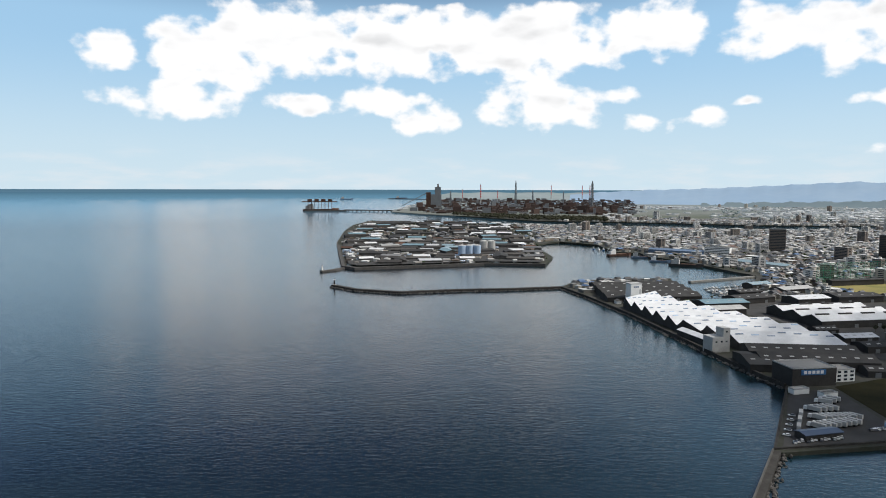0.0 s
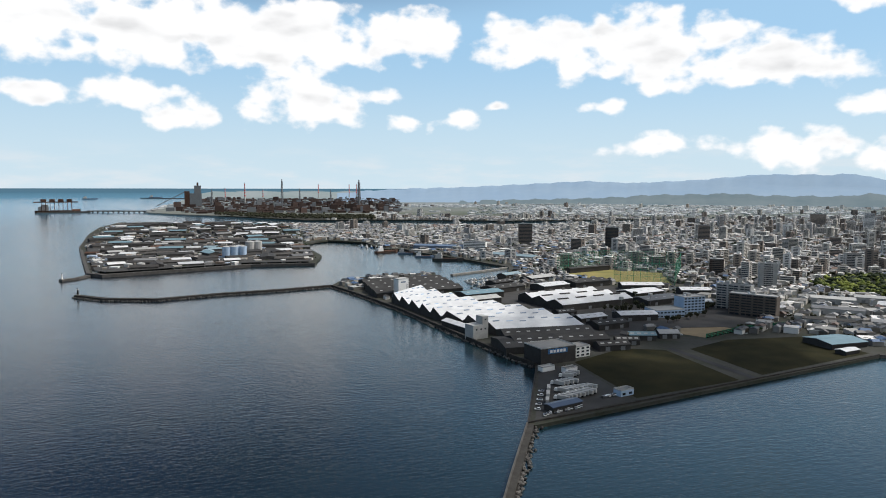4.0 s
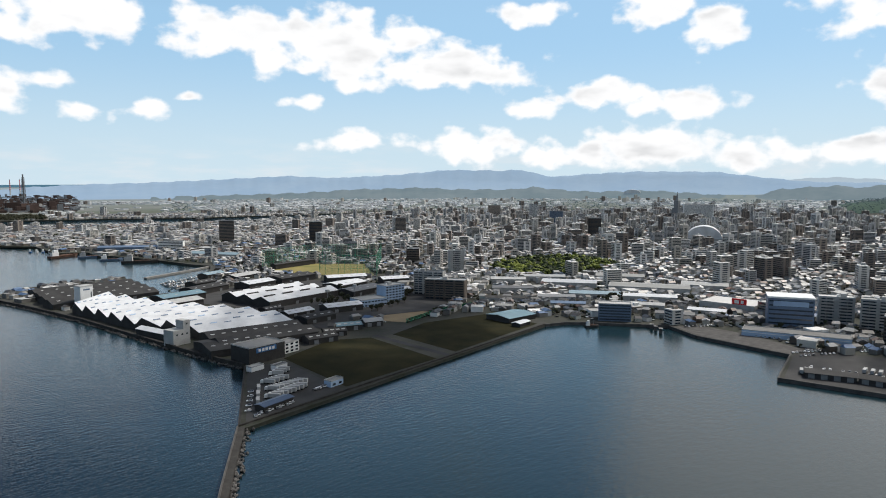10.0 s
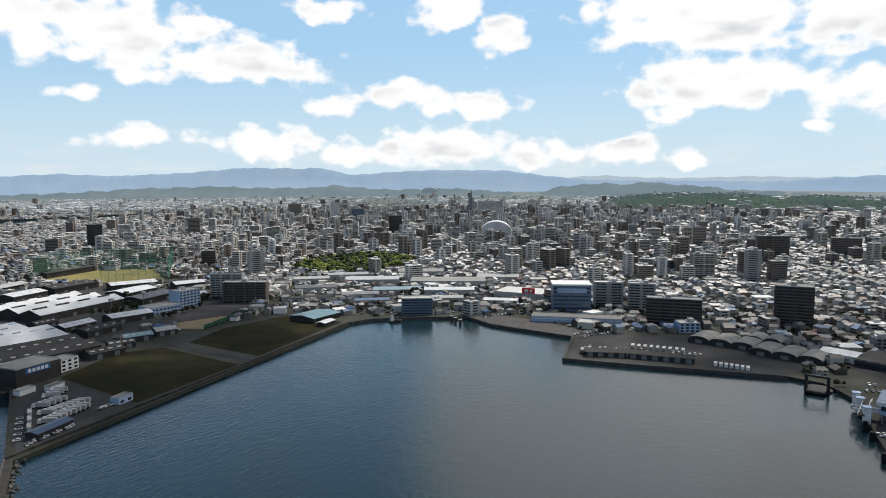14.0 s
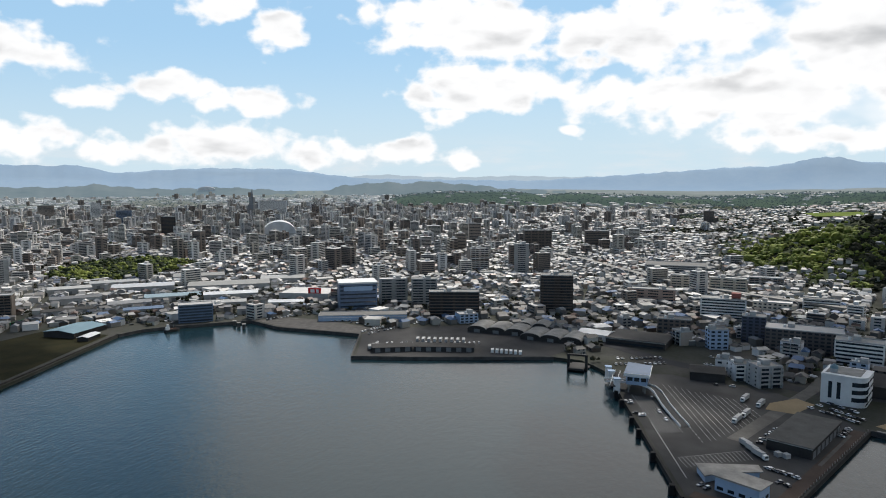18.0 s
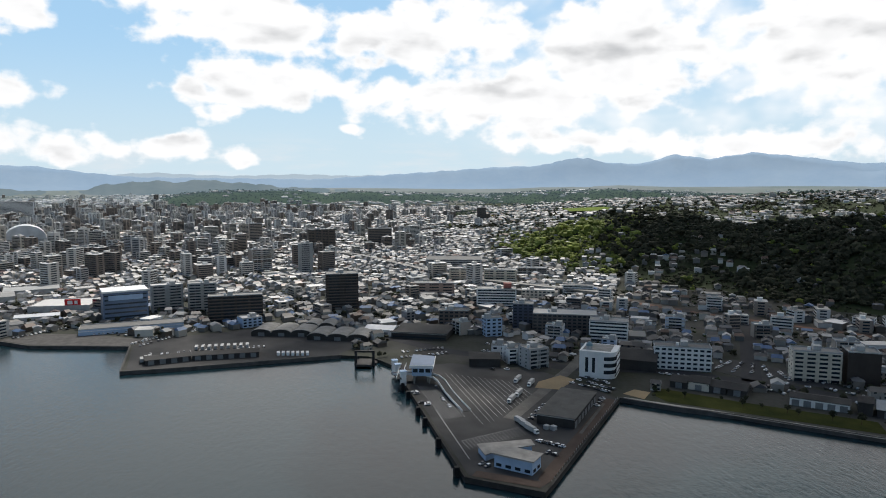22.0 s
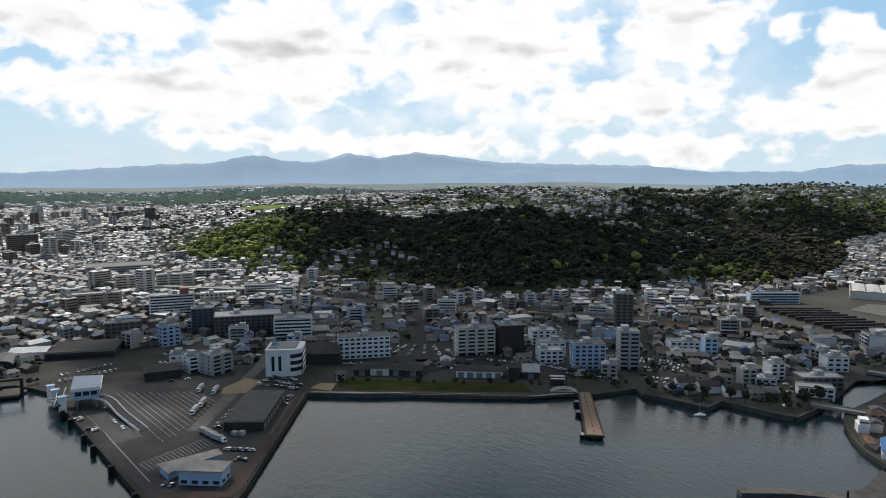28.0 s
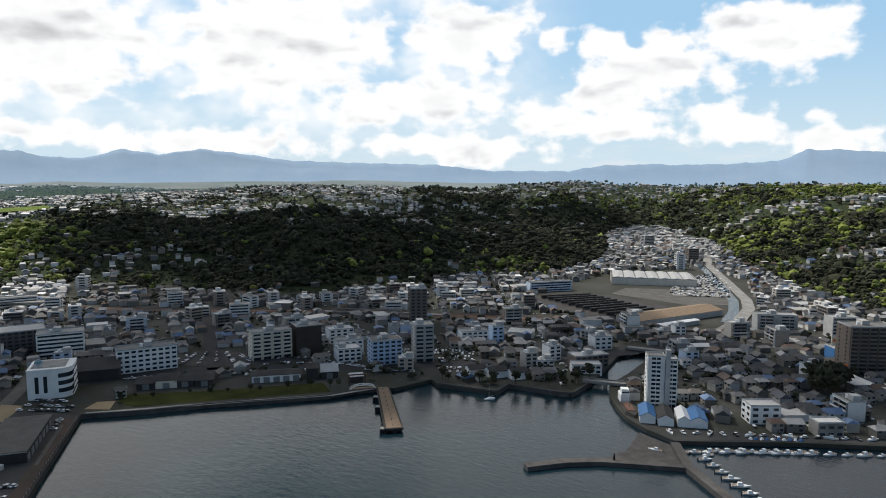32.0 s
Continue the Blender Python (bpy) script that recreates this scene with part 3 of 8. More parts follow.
MAIN += [(532, 1161), (526, 1144), (489, 1069), (430, 960), (384, 915), (345, 915), (351, 1012), (371, 1110), (321, 1106), (205, 1077), (177, 1021),
         (197, 932), (220, 806), (237, 656), (247, 571), (259, 504), (187, 376), (191, 374), (562, 437), (585, 430), (607, 408), (649, 345),
         (625, 303), (613, 213), (533, 193), (541, 144), (566, 28), (560, 5), (546, -5), (528, -15), (323, -44), (303, -79), (310, -84), (434, -163)]
MAIN += [(412, -193), (394, -225), (373, -253), (350, -287), (345, -304), (337, -320), (328, -328), (322, -361), (311, -355), (270, -368), (273, -387),
         (235, -396), (229, -399), (232, -432), (236, -450), (252, -516), (258, -545), (236, -548), (227, -509), (222, -470), (220, -436), (208, -413),
         (194, -395), (180, -381), (163, -371), (143, -365), (118, -385), (94, -405), (53, -434), (0, -470), (-120, -560), (-500, -1100), (-3000, -7000)]
STEEL = [(-311, 4135), (-116, 3794), (65, 3572), (224, 3311), (407, 3030), (550, 2980), (846, 2900), (1200, 2700), (1700, 2650), (2200, 2620)]
FAR = 26000.0
MAIN += [(FAR * math.sin(radians(a)), FAR * math.cos(radians(a))) for a in range(205, 40, -5)]
STEEL += [(2700, 2650)] + [(FAR * math.sin(radians(a)), FAR * math.cos(radians(a))) for a in (48, 44, 40, 35, 30, 25, 20, 15, 10, 5, 1)] + [(-60, 15000), (-230, 7000)]


def inside(px, py, ring):
    hit = np.zeros(np.shape(px), bool)
    for (x0, y0), (x1, y1) in zip(ring, ring[1:] + ring[:1]):
        if y0 != y1:
            hit ^= ((y0 > py) != (y1 > py)) & (px < (x1 - x0) * (py - y0) / (y1 - y0) + x0)
    return hit


def on_land(x, y):
    return inside(x, y, MAIN) | inside(x, y, STEEL)


def edge_gap(px, py, ring):
    """How far a point is from a ring's edge."""
    best = np.full(np.shape(px), 1e9)
    for (x0, y0), (x1, y1) in zip(ring, ring[1:] + ring[:1]):
        dx, dy = x1 - x0, y1 - y0
        t = np.clip(((px - x0) * dx + (py - y0) * dy) / (dx * dx + dy * dy + 1e-9), 0, 1)
        best = np.minimum(best, np.hypot(px - x0 - t * dx, py - y0 - t * dy))
    return best


def sheet(name, ring, material, lift=None, top=None, skirt=4.0):
    """Ground over a ring: triangulated with inner points, following land_z or a flat top, with walls down at its rim."""
    pts = []
    for i, (a, b) in enumerate(zip(ring, ring[1:] + ring[:1])):
        n = max(1, int(math.dist(a, b) / max(60.0, 0.06 * math.hypot(*a))))
        pts += [Vector((a[0] + (b[0] - a[0]) * k / n, a[1] + (b[1] - a[1]) * k / n)) for k in range(n)]
    rim = len(pts)
    if top is None:
        r = [300.0]
        while r[-1] < FAR:
            r.append(r[-1] + max(45.0, 0.05 * r[-1]))
        rr, aa = np.meshgrid(r, np.radians(np.arange(-12, 205, 2.0)))
        gx, gy = (rr * np.sin(aa)).ravel(), (rr * np.cos(aa)).ravel()
        ok = inside(gx, gy, ring) & (edge_gap(gx, gy, ring) > np.maximum(12.0, 0.012 * np.hypot(gx, gy)))
        pts += [Vector(p) for p in zip(gx[ok], gy[ok])]
    out = geometry.delaunay_2d_cdt(pts, [(i, (i + 1) % rim) for i in range(rim)], [], 1, 1e-4)
    flat = np.array([tuple(p) for p in out[0]])
    z = np.full(len(flat), top) if top is not None else land_z(flat[:, 0], flat[:, 1])
    if lift:
        z = z + lift
    co = np.stack(draw_in(flat[:, 0], flat[:, 1], z)[:3], -1)
    bm = bmesh.new()
    vs = [bm.verts.new(c) for c in co]
    for f in out[2]:
        try:
            bm.faces.new([vs[i] for i in f])
        except ValueError:
            pass
    bmesh.ops.recalc_face_normals(bm, faces=bm.faces)
    if sum(f.normal.z for f in bm.faces) < 0:
        bmesh.ops.reverse_faces(bm, faces=bm.faces)
    rimmed = bmesh.ops.extrude_edge_only(bm, edges=[e for e in bm.edges if e.is_boundary])
    bmesh.ops.translate(bm, verts=[v for v in rimmed["geom"] if isinstance(v, bmesh.types.BMVert)], vec=(0, 0, -skirt))
    me = bpy.data.meshes.new(name)
    bm.to_mesh(me)
    bm.free()
    me.materials.append(material)
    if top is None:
        # far ground and woods take the materials with haze in their emission
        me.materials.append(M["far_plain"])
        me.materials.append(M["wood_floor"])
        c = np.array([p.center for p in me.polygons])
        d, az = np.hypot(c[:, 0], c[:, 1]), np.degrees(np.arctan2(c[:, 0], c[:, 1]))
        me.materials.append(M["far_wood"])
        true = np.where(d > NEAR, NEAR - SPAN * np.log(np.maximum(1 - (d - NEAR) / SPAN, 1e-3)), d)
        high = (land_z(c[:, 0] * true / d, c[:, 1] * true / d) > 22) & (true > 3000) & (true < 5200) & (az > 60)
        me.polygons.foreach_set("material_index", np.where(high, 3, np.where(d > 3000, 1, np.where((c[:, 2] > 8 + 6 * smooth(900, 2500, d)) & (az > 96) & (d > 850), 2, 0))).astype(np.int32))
    return new(name, me)


def build_sea():
    r = [0.0, 60, 120, 200, 300, 420, 560, 720, 900, 1100, 1300] + list(np.geomspace(1500, 60000, 40))
    a = np.radians(np.arange(0, 360, 4))
    rr, aa = np.meshgrid(r, a, indexing="ij")
    co = np.stack(draw_in((rr * np.sin(aa)).ravel(), (rr * np.cos(aa)).ravel(), np.zeros(rr.size))[:3], -1)
    n = len(a)
    f = [(i * n + j, i * n + (j + 1) % n, (i + 1) * n + (j + 1) % n, (i + 1) * n + j) for i in range(len(r) - 1) for j in range(n)]
    # beyond 2.9 km the rings take the haze-emitting water
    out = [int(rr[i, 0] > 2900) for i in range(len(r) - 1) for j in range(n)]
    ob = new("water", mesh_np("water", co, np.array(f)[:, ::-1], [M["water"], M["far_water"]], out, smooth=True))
    tagged(ob, "calm dark blue harbour water with small ripples", "water", kind="structure")


build_sea()
tagged(sheet("ground", MAIN, M["town"]), "grey built-up town ground along the harbour", "ground", kind="structure")
tagged(sheet("ground_steelworks", STEEL, M["town"], lift=-0.6), "far industrial shore of the steelworks", "ground", kind="structure")

# the range on the horizon: heading and height in degrees
CREST = [(3, -1.35), (9, -0.8), (12.8, -0.30), (16.8, -0.1), (20.5, 0.0), (26.1, 0.27), (30.3, 0.5), (35, 0.37), (39.5, 0.62), (43.9, 1.02), (47.7, 0.98), (50.1, 0.85),
         (52.7, 0.45), (55.5, 0.68), (59, 0.85), (65, 0.8), (68.9, 0.3), (71.6, 0.02), (78, -0.07), (85.4, -0.15), (91, 0.2), (96.8, 0.59), (100.3, 0.85)]
CREST += [(103.6, 0.95), (106.8, 1.62), (109.5, 1.15), (111.9, 1.1), (114.3, 1.82), (116.8, 1.43), (119.9, 1.9), (122.9, 1.57), (126.6, 1.06), (132.5, 0.9),
          (138.7, 0.78), (142.8, 0.3), (147, 0.3), (149.5, 0.3), (152.3, 0.78), (158, 0.8), (161.2, 0.85), (165.1, 1.09), (166.9, 1.9), (169.4, 1.66), (172, 1.4), (200, 0.8)]


FOOTHILLS = [(15, -1.6), (19, -1.25), (22, -1.1), (27.2, -0.97), (31.3, -0.86), (34.2, -0.72), (35.8, -0.57), (38.2, -0.54), (41.9, -0.43), (44.1, -0.57), (49.1, -0.6), (51, -0.38), (53.8, -0.67), (55.9, -0.77), (60, -0.65), (62.8, -0.8),
             (65.5, -1.0), (67.7, -1.1), (69.6, -0.53), (73.1, -0.26), (75.2, -0.4), (76.2, -0.14), (78.7, -0.4), (81, -0.53), (82.6, -0.79), (86, -0.9), (91, -1.2), (96, -1.7), (99, -2.0)]
FAR_CREST = [(56, 0.1), (60, 0.25), (64, 0.28), (67, 0.16), (70, 0.2), (73, 0.36), (76, 0.2), (79, 0.12), (84, 0.26), (88, 0.14), (92, 0.22), (97, 0.1)]


def build_range(name, profile, rows_at, base, material, label, ripple=0.03):
    """Hills round part of the horizon: a crest by heading and height, and rows of slope below it at given distances."""
    az = np.arange(profile[0][0], profile[-1][0], 0.2)
    crest = np.interp(az, *zip(*profile)) + ripple * np.sin(az * 3.1) + 0.45 * ripple * np.sin(az * 7.3 + 1) + 0.3 * ripple * np.sin(az * 17.1 + 2)
    peak = max(rows_at, key=lambda r: r[1])[0]
    rows = []
    for d, s in rows_at:
        x, y = d * np.sin(np.radians(az)), d * np.cos(np.radians(az))
        top = EYE + peak * np.tan(np.radians(crest))
        z = base + (top - base) * s * (1 + (0.0 if s == 1.0 else 0.3 * rough_np(x, y, 1800)))
        rows.append(np.stack(draw_in(x, y, z)[:3], -1))
    n = len(az)
    f = [(j * n + i, j * n + i + 1, (j + 1) * n + i + 1, (j + 1) * n + i) for j in range(len(rows) - 1) for i in range(n - 1)]
    tagged(new(name, mesh_np(name, np.concatenate(rows), np.array(f), [material], smooth=True)), label, "mountains", kind="structure")


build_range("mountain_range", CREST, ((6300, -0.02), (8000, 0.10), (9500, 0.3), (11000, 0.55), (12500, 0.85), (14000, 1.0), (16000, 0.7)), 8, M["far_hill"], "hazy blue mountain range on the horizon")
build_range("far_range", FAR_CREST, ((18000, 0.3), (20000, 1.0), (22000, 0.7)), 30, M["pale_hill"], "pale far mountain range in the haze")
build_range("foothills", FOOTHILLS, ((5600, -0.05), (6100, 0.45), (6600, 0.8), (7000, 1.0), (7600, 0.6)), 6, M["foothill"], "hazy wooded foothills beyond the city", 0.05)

# ---- helpers for many things ----
random.seed(11)
KEEP = []  # rings that the specially built things stand on


def clear(x, y):
    ok = np.ones(np.shape(x), bool)
    for ring in KEEP:
        ok &= ~inside(x, y, ring)
    return ok


ICO = np.array([(0, 0, 1), *[(0.894 * math.cos(1.2566 * k), 0.894 * math.sin(1.2566 * k), 0.447) for k in range(5)],
                *[(0.894 * math.cos(1.2566 * k + 0.628), 0.894 * math.sin(1.2566 * k + 0.628), -0.447) for k in range(5)], (0, 0, -1)])
ICO_F = np.array([(0, 1 + k, 1 + (k + 1) % 5) for k in range(5)] + [(1 + k, 6 + k, 1 + (k + 1) % 5) for k in range(5)]
                 + [(1 + (k + 1) % 5, 6 + k, 6 + (k + 1) % 5) for k in range(5)] + [(11, 6 + (k + 1) % 5, 6 + k) for k in range(5)])


def crowns(x, y, z, r, clumps=3, seed=1):
    """Clumps of leaves for many crowns: verts and faces of rough lumps at x, y, z of about r metres."""
    g = np.random.default_rng(seed)
    n = len(x)
    c = np.repeat(np.stack([x, y, z], -1), clumps, 0)
    rad = np.repeat(r, clumps)
    c = c + g.normal(0, 1, c.shape) * rad[:, None] * (0.42, 0.42, 0.28)
    size = rad * g.uniform(0.4, 0.75, n * clumps)
    v = ICO[None] * g.uniform(0.6, 1.3, (n * clumps, 12, 1)) * size[:, None, None] * (1, 1, 0.8) + c[:, None]
    v = v.reshape(-1, 3)
    v = np.stack(draw_in(v[:, 0], v[:, 1], v[:, 2])[:3], -1)
    f = (ICO_F[None, :15] + 12 * np.arange(n * clumps)[:, None, None]).reshape(-1, 3)
    return v, f


def wood(name, x, y, r, material, label, clumps=3, seed=1):
    z = land_z(x, y) + r * 0.8
    v, f = crowns(x, y, z, r, clumps, seed)
    ob = new(name, mesh_np(name, v, f, [material]))
    return tagged(ob, label, "trees", kind="stuff")


def boxes_np(x, y, z, w, d, h, turn):
    """Verts and quads (no floor) of many boxes, standing at x, y, z."""
    c, s = np.cos(turn), np.sin(turn)
    v = []
    for top in (0, 1):
        for sx, sy in ((-1, -1), (1, -1), (1, 1), (-1, 1)):
            a, b = sx * w / 2, sy * d / 2
            v.append(np.stack([x + a * c - b * s, y + a * s + b * c, z + h * top], -1))
    v = np.stack(v, 1)
    q = np.array([(4, 5, 6, 7), (0, 1, 5, 4), (1, 2, 6, 5), (2, 3, 7, 6), (3, 0, 4, 7)])
    f = (q[None] + 8 * np.arange(len(x))[:, None, None]).reshape(-1, 4)
    return v.reshape(-1, 3), f


def gables_np(x, y, z, w, d, h, turn, over=0.5):
    """Gabled roofs over boxes: ridge along the width."""
    c, s = np.cos(turn), np.sin(turn)
    w, d = w + 2 * over, d + 2 * over
    v = []
    for px, py, pz in ((-1, -1, 0), (1, -1, 0), (1, 1, 0), (-1, 1, 0), (-0.8, 0, 1), (0.8, 0, 1)):
        a, b = px * w / 2, py * d / 2
        v.append(np.stack([x + a * c - b * s, y + a * s + b * c, z + h * pz], -1))
    v = np.stack(v, 1)
    tri = np.array([(0, 1, 5), (0, 5, 4), (2, 3, 4), (2, 4, 5), (1, 2, 5), (3, 0, 4)])
    f = (tri[None] + 6 * np.arange(len(x))[:, None, None]).reshape(-1, 3)
    return v.reshape(-1, 3), f


def drawn(v):
    return np.stack(draw_in(v[:, 0], v[:, 1], v[:, 2])[:3], -1)


def keep_box(x, y, turn, w, d, room=4.0):
    """Marks the ground of a thing as taken."""
    c, s = math.cos(radians(turn)), math.sin(radians(turn))
    a, b = w / 2 + room, d / 2 + room
    KEEP.append([(x + u * c - v * s, y + u * s + v * c) for u, v in ((-a, -b), (a, -b), (a, b), (-a, b))])


CACHE = {}


def shared(key, make):
    if key not in CACHE:
        CACHE[key] = make()
    return CACHE[key]


def pane_mesh(w, h, material, t=0.14):
    w, h = round(w, 1), round(h, 1)
    return shared(("pane", w, h, material.name), lambda: Shape().box(-w / 2, -t, 0, w / 2, 0.1, h).mesh("window", material))


def windows_on(parent, w, d, floors, step, sides="f", bay=4.5, z0=1.0, size=(2.4, 1.5), material=None):
    """Rows of windows on the front (f), back (b), left (l) and right (r) walls; each is a part."""
    m = material or M["glass"]
    for s in sides:
        run = w if s in "fb" else d
        n = max(1, int(run / bay))
        me = pane_mesh(min(size[0], run / n * 0.8), size[1], m)
        for k in range(floors):
            for i in range(n):
                u, z = (i + 0.5) / n * run - run / 2, k * step + z0
                at = {"f": pose(u, -d / 2, z), "b": pose(u, d / 2, z, 0, 0, 180), "l": pose(-w / 2, u, z, 0, 0, -90), "r": pose(w / 2, u, z, 0, 0, 90)}[s]
                part("window", me, m, parent, at=at)


def roof_gear(parent, w, d, h, seed=0, hut=True):
    """A parapet, a lift hut and plant on a flat roof."""
    g = random.Random(seed)
    p = Shape().box(-w / 2, -d / 2, h, w / 2, -d / 2 + 0.3, h + 0.9).box(-w / 2, d / 2 - 0.3, h, w / 2, d / 2, h + 0.9)
    p.box(-w / 2, -d / 2 + 0.3, h, -w / 2 + 0.3, d / 2 - 0.3, h + 0.9).box(w / 2 - 0.3, -d / 2 + 0.3, h, w / 2, d / 2 - 0.3, h + 0.9)
    part("parapet", p, M["pale"], parent)
    part("roof_deck", Shape().box(-w / 2 + 0.3, -d / 2 + 0.3, h, w / 2 - 0.3, d / 2 - 0.3, h + 0.08), M["dark_decks"], parent)
    if hut:
        x = g.uniform(-w * 0.25, w * 0.25)
        part("lift_hut", Shape().box(x - 2.6, -1.5, h + 0.08, x + 2.6, d * 0.35, h + 3.4), M["pale"], parent)
        part("water_tank", Shape().tube((x - 5, 0, h + 0.08), (x - 5, 0, h + 2.2), 1.2, n=10), M["white"], parent)


def block(name, label, category, x, y, turn, w, d, h, wall, style="balcony", hut=True, sides="", step=3.0, group="", glass=None, room=4.0):
    """A flat-roofed building of several storeys, its front turned to the harbour."""
    z = float(land_z(x, y))
    ob = thing(name, Shape().box(-w / 2, -d / 2, -1.5, w / 2, d / 2, h), wall, spot(x, y, z, turn), label, category, group)
    keep_box(x, y, turn, w, d, room)
    n = max(1, int(h / step))
    step = h / n
    if style == "balcony":
        rail = M["brown"] if wall is M["darkwall"] else wall
        sl = shared(("balcony", round(w, 1), wall.name), lambda: Shape().box(-w / 2 + 0.4, -1.5, -0.16, w / 2 - 0.4, 0, 0)
                    .box(-w / 2 + 0.4, -1.5, 0, w / 2 - 0.4, -1.36, 1.05).mesh("balcony", rail))
        for k in range(1, n):
            part("balcony", sl, wall, ob, at=pose(0, -d / 2, k * step))
        fin = Shape().box(-0.1, -1.35, 0, 0.1, 0, h - 0.2).mesh("balcony_divider", wall)
        bays = max(2, int(w / 6.5))
        for i in range(bays + 1):
            part("balcony_divider", fin, wall, ob, at=pose(-w / 2 + 0.5 + (w - 1.0) * i / bays, -d / 2, 0))
        away = math.hypot(x, y) > 700
        windows_on(ob, w, d, n, step, "f", 13.0 if away else 6.5, 0.15, (11.6 if away else 5.4, 2.1))
        windows_on(ob, w, d, n, step, sides, 8.0, 1.1, (1.4, 1.2))
    elif style == "office":
        windows_on(ob, w, d, n, step, "f" + sides, 4.6, 1.0, (3.0, 1.6), glass)
    elif style == "band":
        for k in range(n):
            part("window", pane_mesh(w * 0.94, 1.5, M["glass"]), M["glass"], ob, at=pose(0, -d / 2, k * step + 1.1))
        windows_on(ob, w, d, n, step, sides, 5.0, 1.1, (3.2, 1.4))
    roof_gear(ob, w, d, h, int(abs(x) + abs(y)), hut)
    return ob


def shed(name, label, x, y, turn, w, d, h, rise, roof, wall, bays=1, category="warehouse", doors=3, lights=0, over=0.6, group=""):
    """A low shed with bays of gabled roof, ridges along its width."""
    z = float(land_z(x, y))
    rows = [(-d / 2 + d / bays * k + f * d / bays, h + (rise if f else 0)) for k in range(bays) for f in (0, 0.5)] + [(d / 2, h)]
    outline = [(-d / 2, -1.5)] + rows + [(d / 2, -1.5)]
    m = len(outline)
    body = Shape().add([(s, p, q) for s in (-w / 2, w / 2) for p, q in outline], [tuple(range(m)), tuple(range(2 * m - 1, m - 1, -1))] + [((i + 1) % m, i, m + i, m + (i + 1) % m) for i in range(m)])
    ob = thing(name, body, wall, spot(x, y, z, turn), label, category, group)
    keep_box(x, y, turn, w, d)
    b = d / bays
    for k in range(bays):
        y0 = -d / 2 + k * b
        e = over if bays == 1 else 0.0
        sh = Shape()
        x0, x1 = -w / 2 - over, w / 2 + over
        pts = [(y0 - e, h + 0.02), (y0 + b / 2, h + rise + 0.02), (y0 + b + e, h + 0.02), (y0 + b + e, h + 0.3), (y0 + b / 2, h + rise + 0.35), (y0 - e, h + 0.3)]
        sh.add([(x0, p, q) for p, q in pts] + [(x1, p, q) for p, q in pts],
               [(5, 4, 1, 0), (4, 3, 2, 1), (6, 7, 10, 11), (7, 8, 9, 10)] + [(i, (i + 1) % 6, 6 + (i + 1) % 6, 6 + i) for i in range(6)])
        r = part("roof", sh, roof, ob)
        if lights:
            me = shared(("skylight", lights), lambda: Shape().box(-1.8, -0.9, 0, 1.8, 0.9, 0.12).mesh("skylight", M["pale"]))
            tilt = math.degrees(math.atan2(rise, b / 2))
            for i in range(lights):
                u = (i + 0.5) / lights * w - w / 2
                part("skylight", me, M["pale"], r, at=pose(u, y0 + b / 4, h + rise / 2 + 0.36, tilt, 0, 0))
    for i in range(doors):
        u = (i + 0.5) / doors * w - w / 2
        part("shutter", shared(("shutter",), lambda: Shape().box(-2.2, -0.12, 0, 2.2, 0.05, 4.0).mesh("shutter", M["steel"])), M["steel"], ob, at=pose(u, -d / 2, 0))
    return ob


def ribbon(name, pts, width, lift, material, label, category="road", parent=None, kind="structure"):
    """A strip of even width along a line, lying on the ground."""
    fine = []
    for (x0, y0), (x1, y1) in zip(pts, pts[1:]):
        n = max(1, int(math.dist((x0, y0), (x1, y1)) / 25))
        fine += [(x0 + (x1 - x0) * k / n, y0 + (y1 - y0) * k / n) for k in range(n)]
    fine.append(pts[-1])
    v = []
    for i, (x, y) in enumerate(fine):
        a, b = fine[max(0, i - 1)], fine[min(len(fine) - 1, i + 1)]
        dx, dy = b[0] - a[0], b[1] - a[1]
        n = math.hypot(dx, dy) or 1
        ox, oy = -dy / n * width / 2, dx / n * width / 2
        z = float(land_z(x, y)) + lift
        v += [tuple(float(c) for c in draw_in(x + ox, y + oy, z)[:3]), tuple(float(c) for c in draw_in(x - ox, y - oy, z)[:3])]
    f = [(2 * i + 1, 2 * i + 3, 2 * i + 2, 2 * i) for i in range(len(fine) - 1)]
    if width > 3:
        flat = [p[:2] for p in v]
        KEEP.append(flat[0::2] + flat[1::2][::-1])
    ob = new(name, Shape().add(v, f).mesh(name, material))
    ob.parent = parent
    return tagged(ob, label, category if not parent else "", kind=kind if not parent else "")


def wall_along(name, pts, width, z0, z1, material, label, category="wall", kind="structure"):
    """A solid wall or bank along a line."""
    v, f, n = [], [(0, 1, 3, 2)], len(pts)
    for i, p in enumerate(pts):
        a, b = pts[max(0, i - 1)], pts[min(n - 1, i + 1)]
        u1, u2 = (math.atan2(q[1] - o[1], q[0] - o[0]) for o, q in ((a, p) if i else (p, b), (p, b) if i < n - 1 else (a, p)))
        wide = width / 2 / max(0.5, math.cos((u2 - u1) / 2))
        mid = math.atan2(math.sin(u1) + math.sin(u2), math.cos(u1) + math.cos(u2))
        ox, oy = -math.sin(mid) * wide, math.cos(mid) * wide
        v += [(p[0] + k * ox, p[1] + k * oy, h) for h in (z0, z1) for k in (1, -1)]
        if i:
            f += [(4 * i - 4 + c, 4 * i - 4 + d, 4 * i + d, 4 * i + c) for c, d in ((0, 2), (2, 3), (3, 1), (1, 0))]
    e = 4 * n - 4
    sh = Shape().add(v, f + [(e + 2, e + 3, e + 1, e)])
    sh.v = [tuple(float(c) for c in draw_in(*p)[:3]) for p in sh.v]
    return thing(name, sh, material, Matrix(), label, category, kind=kind)


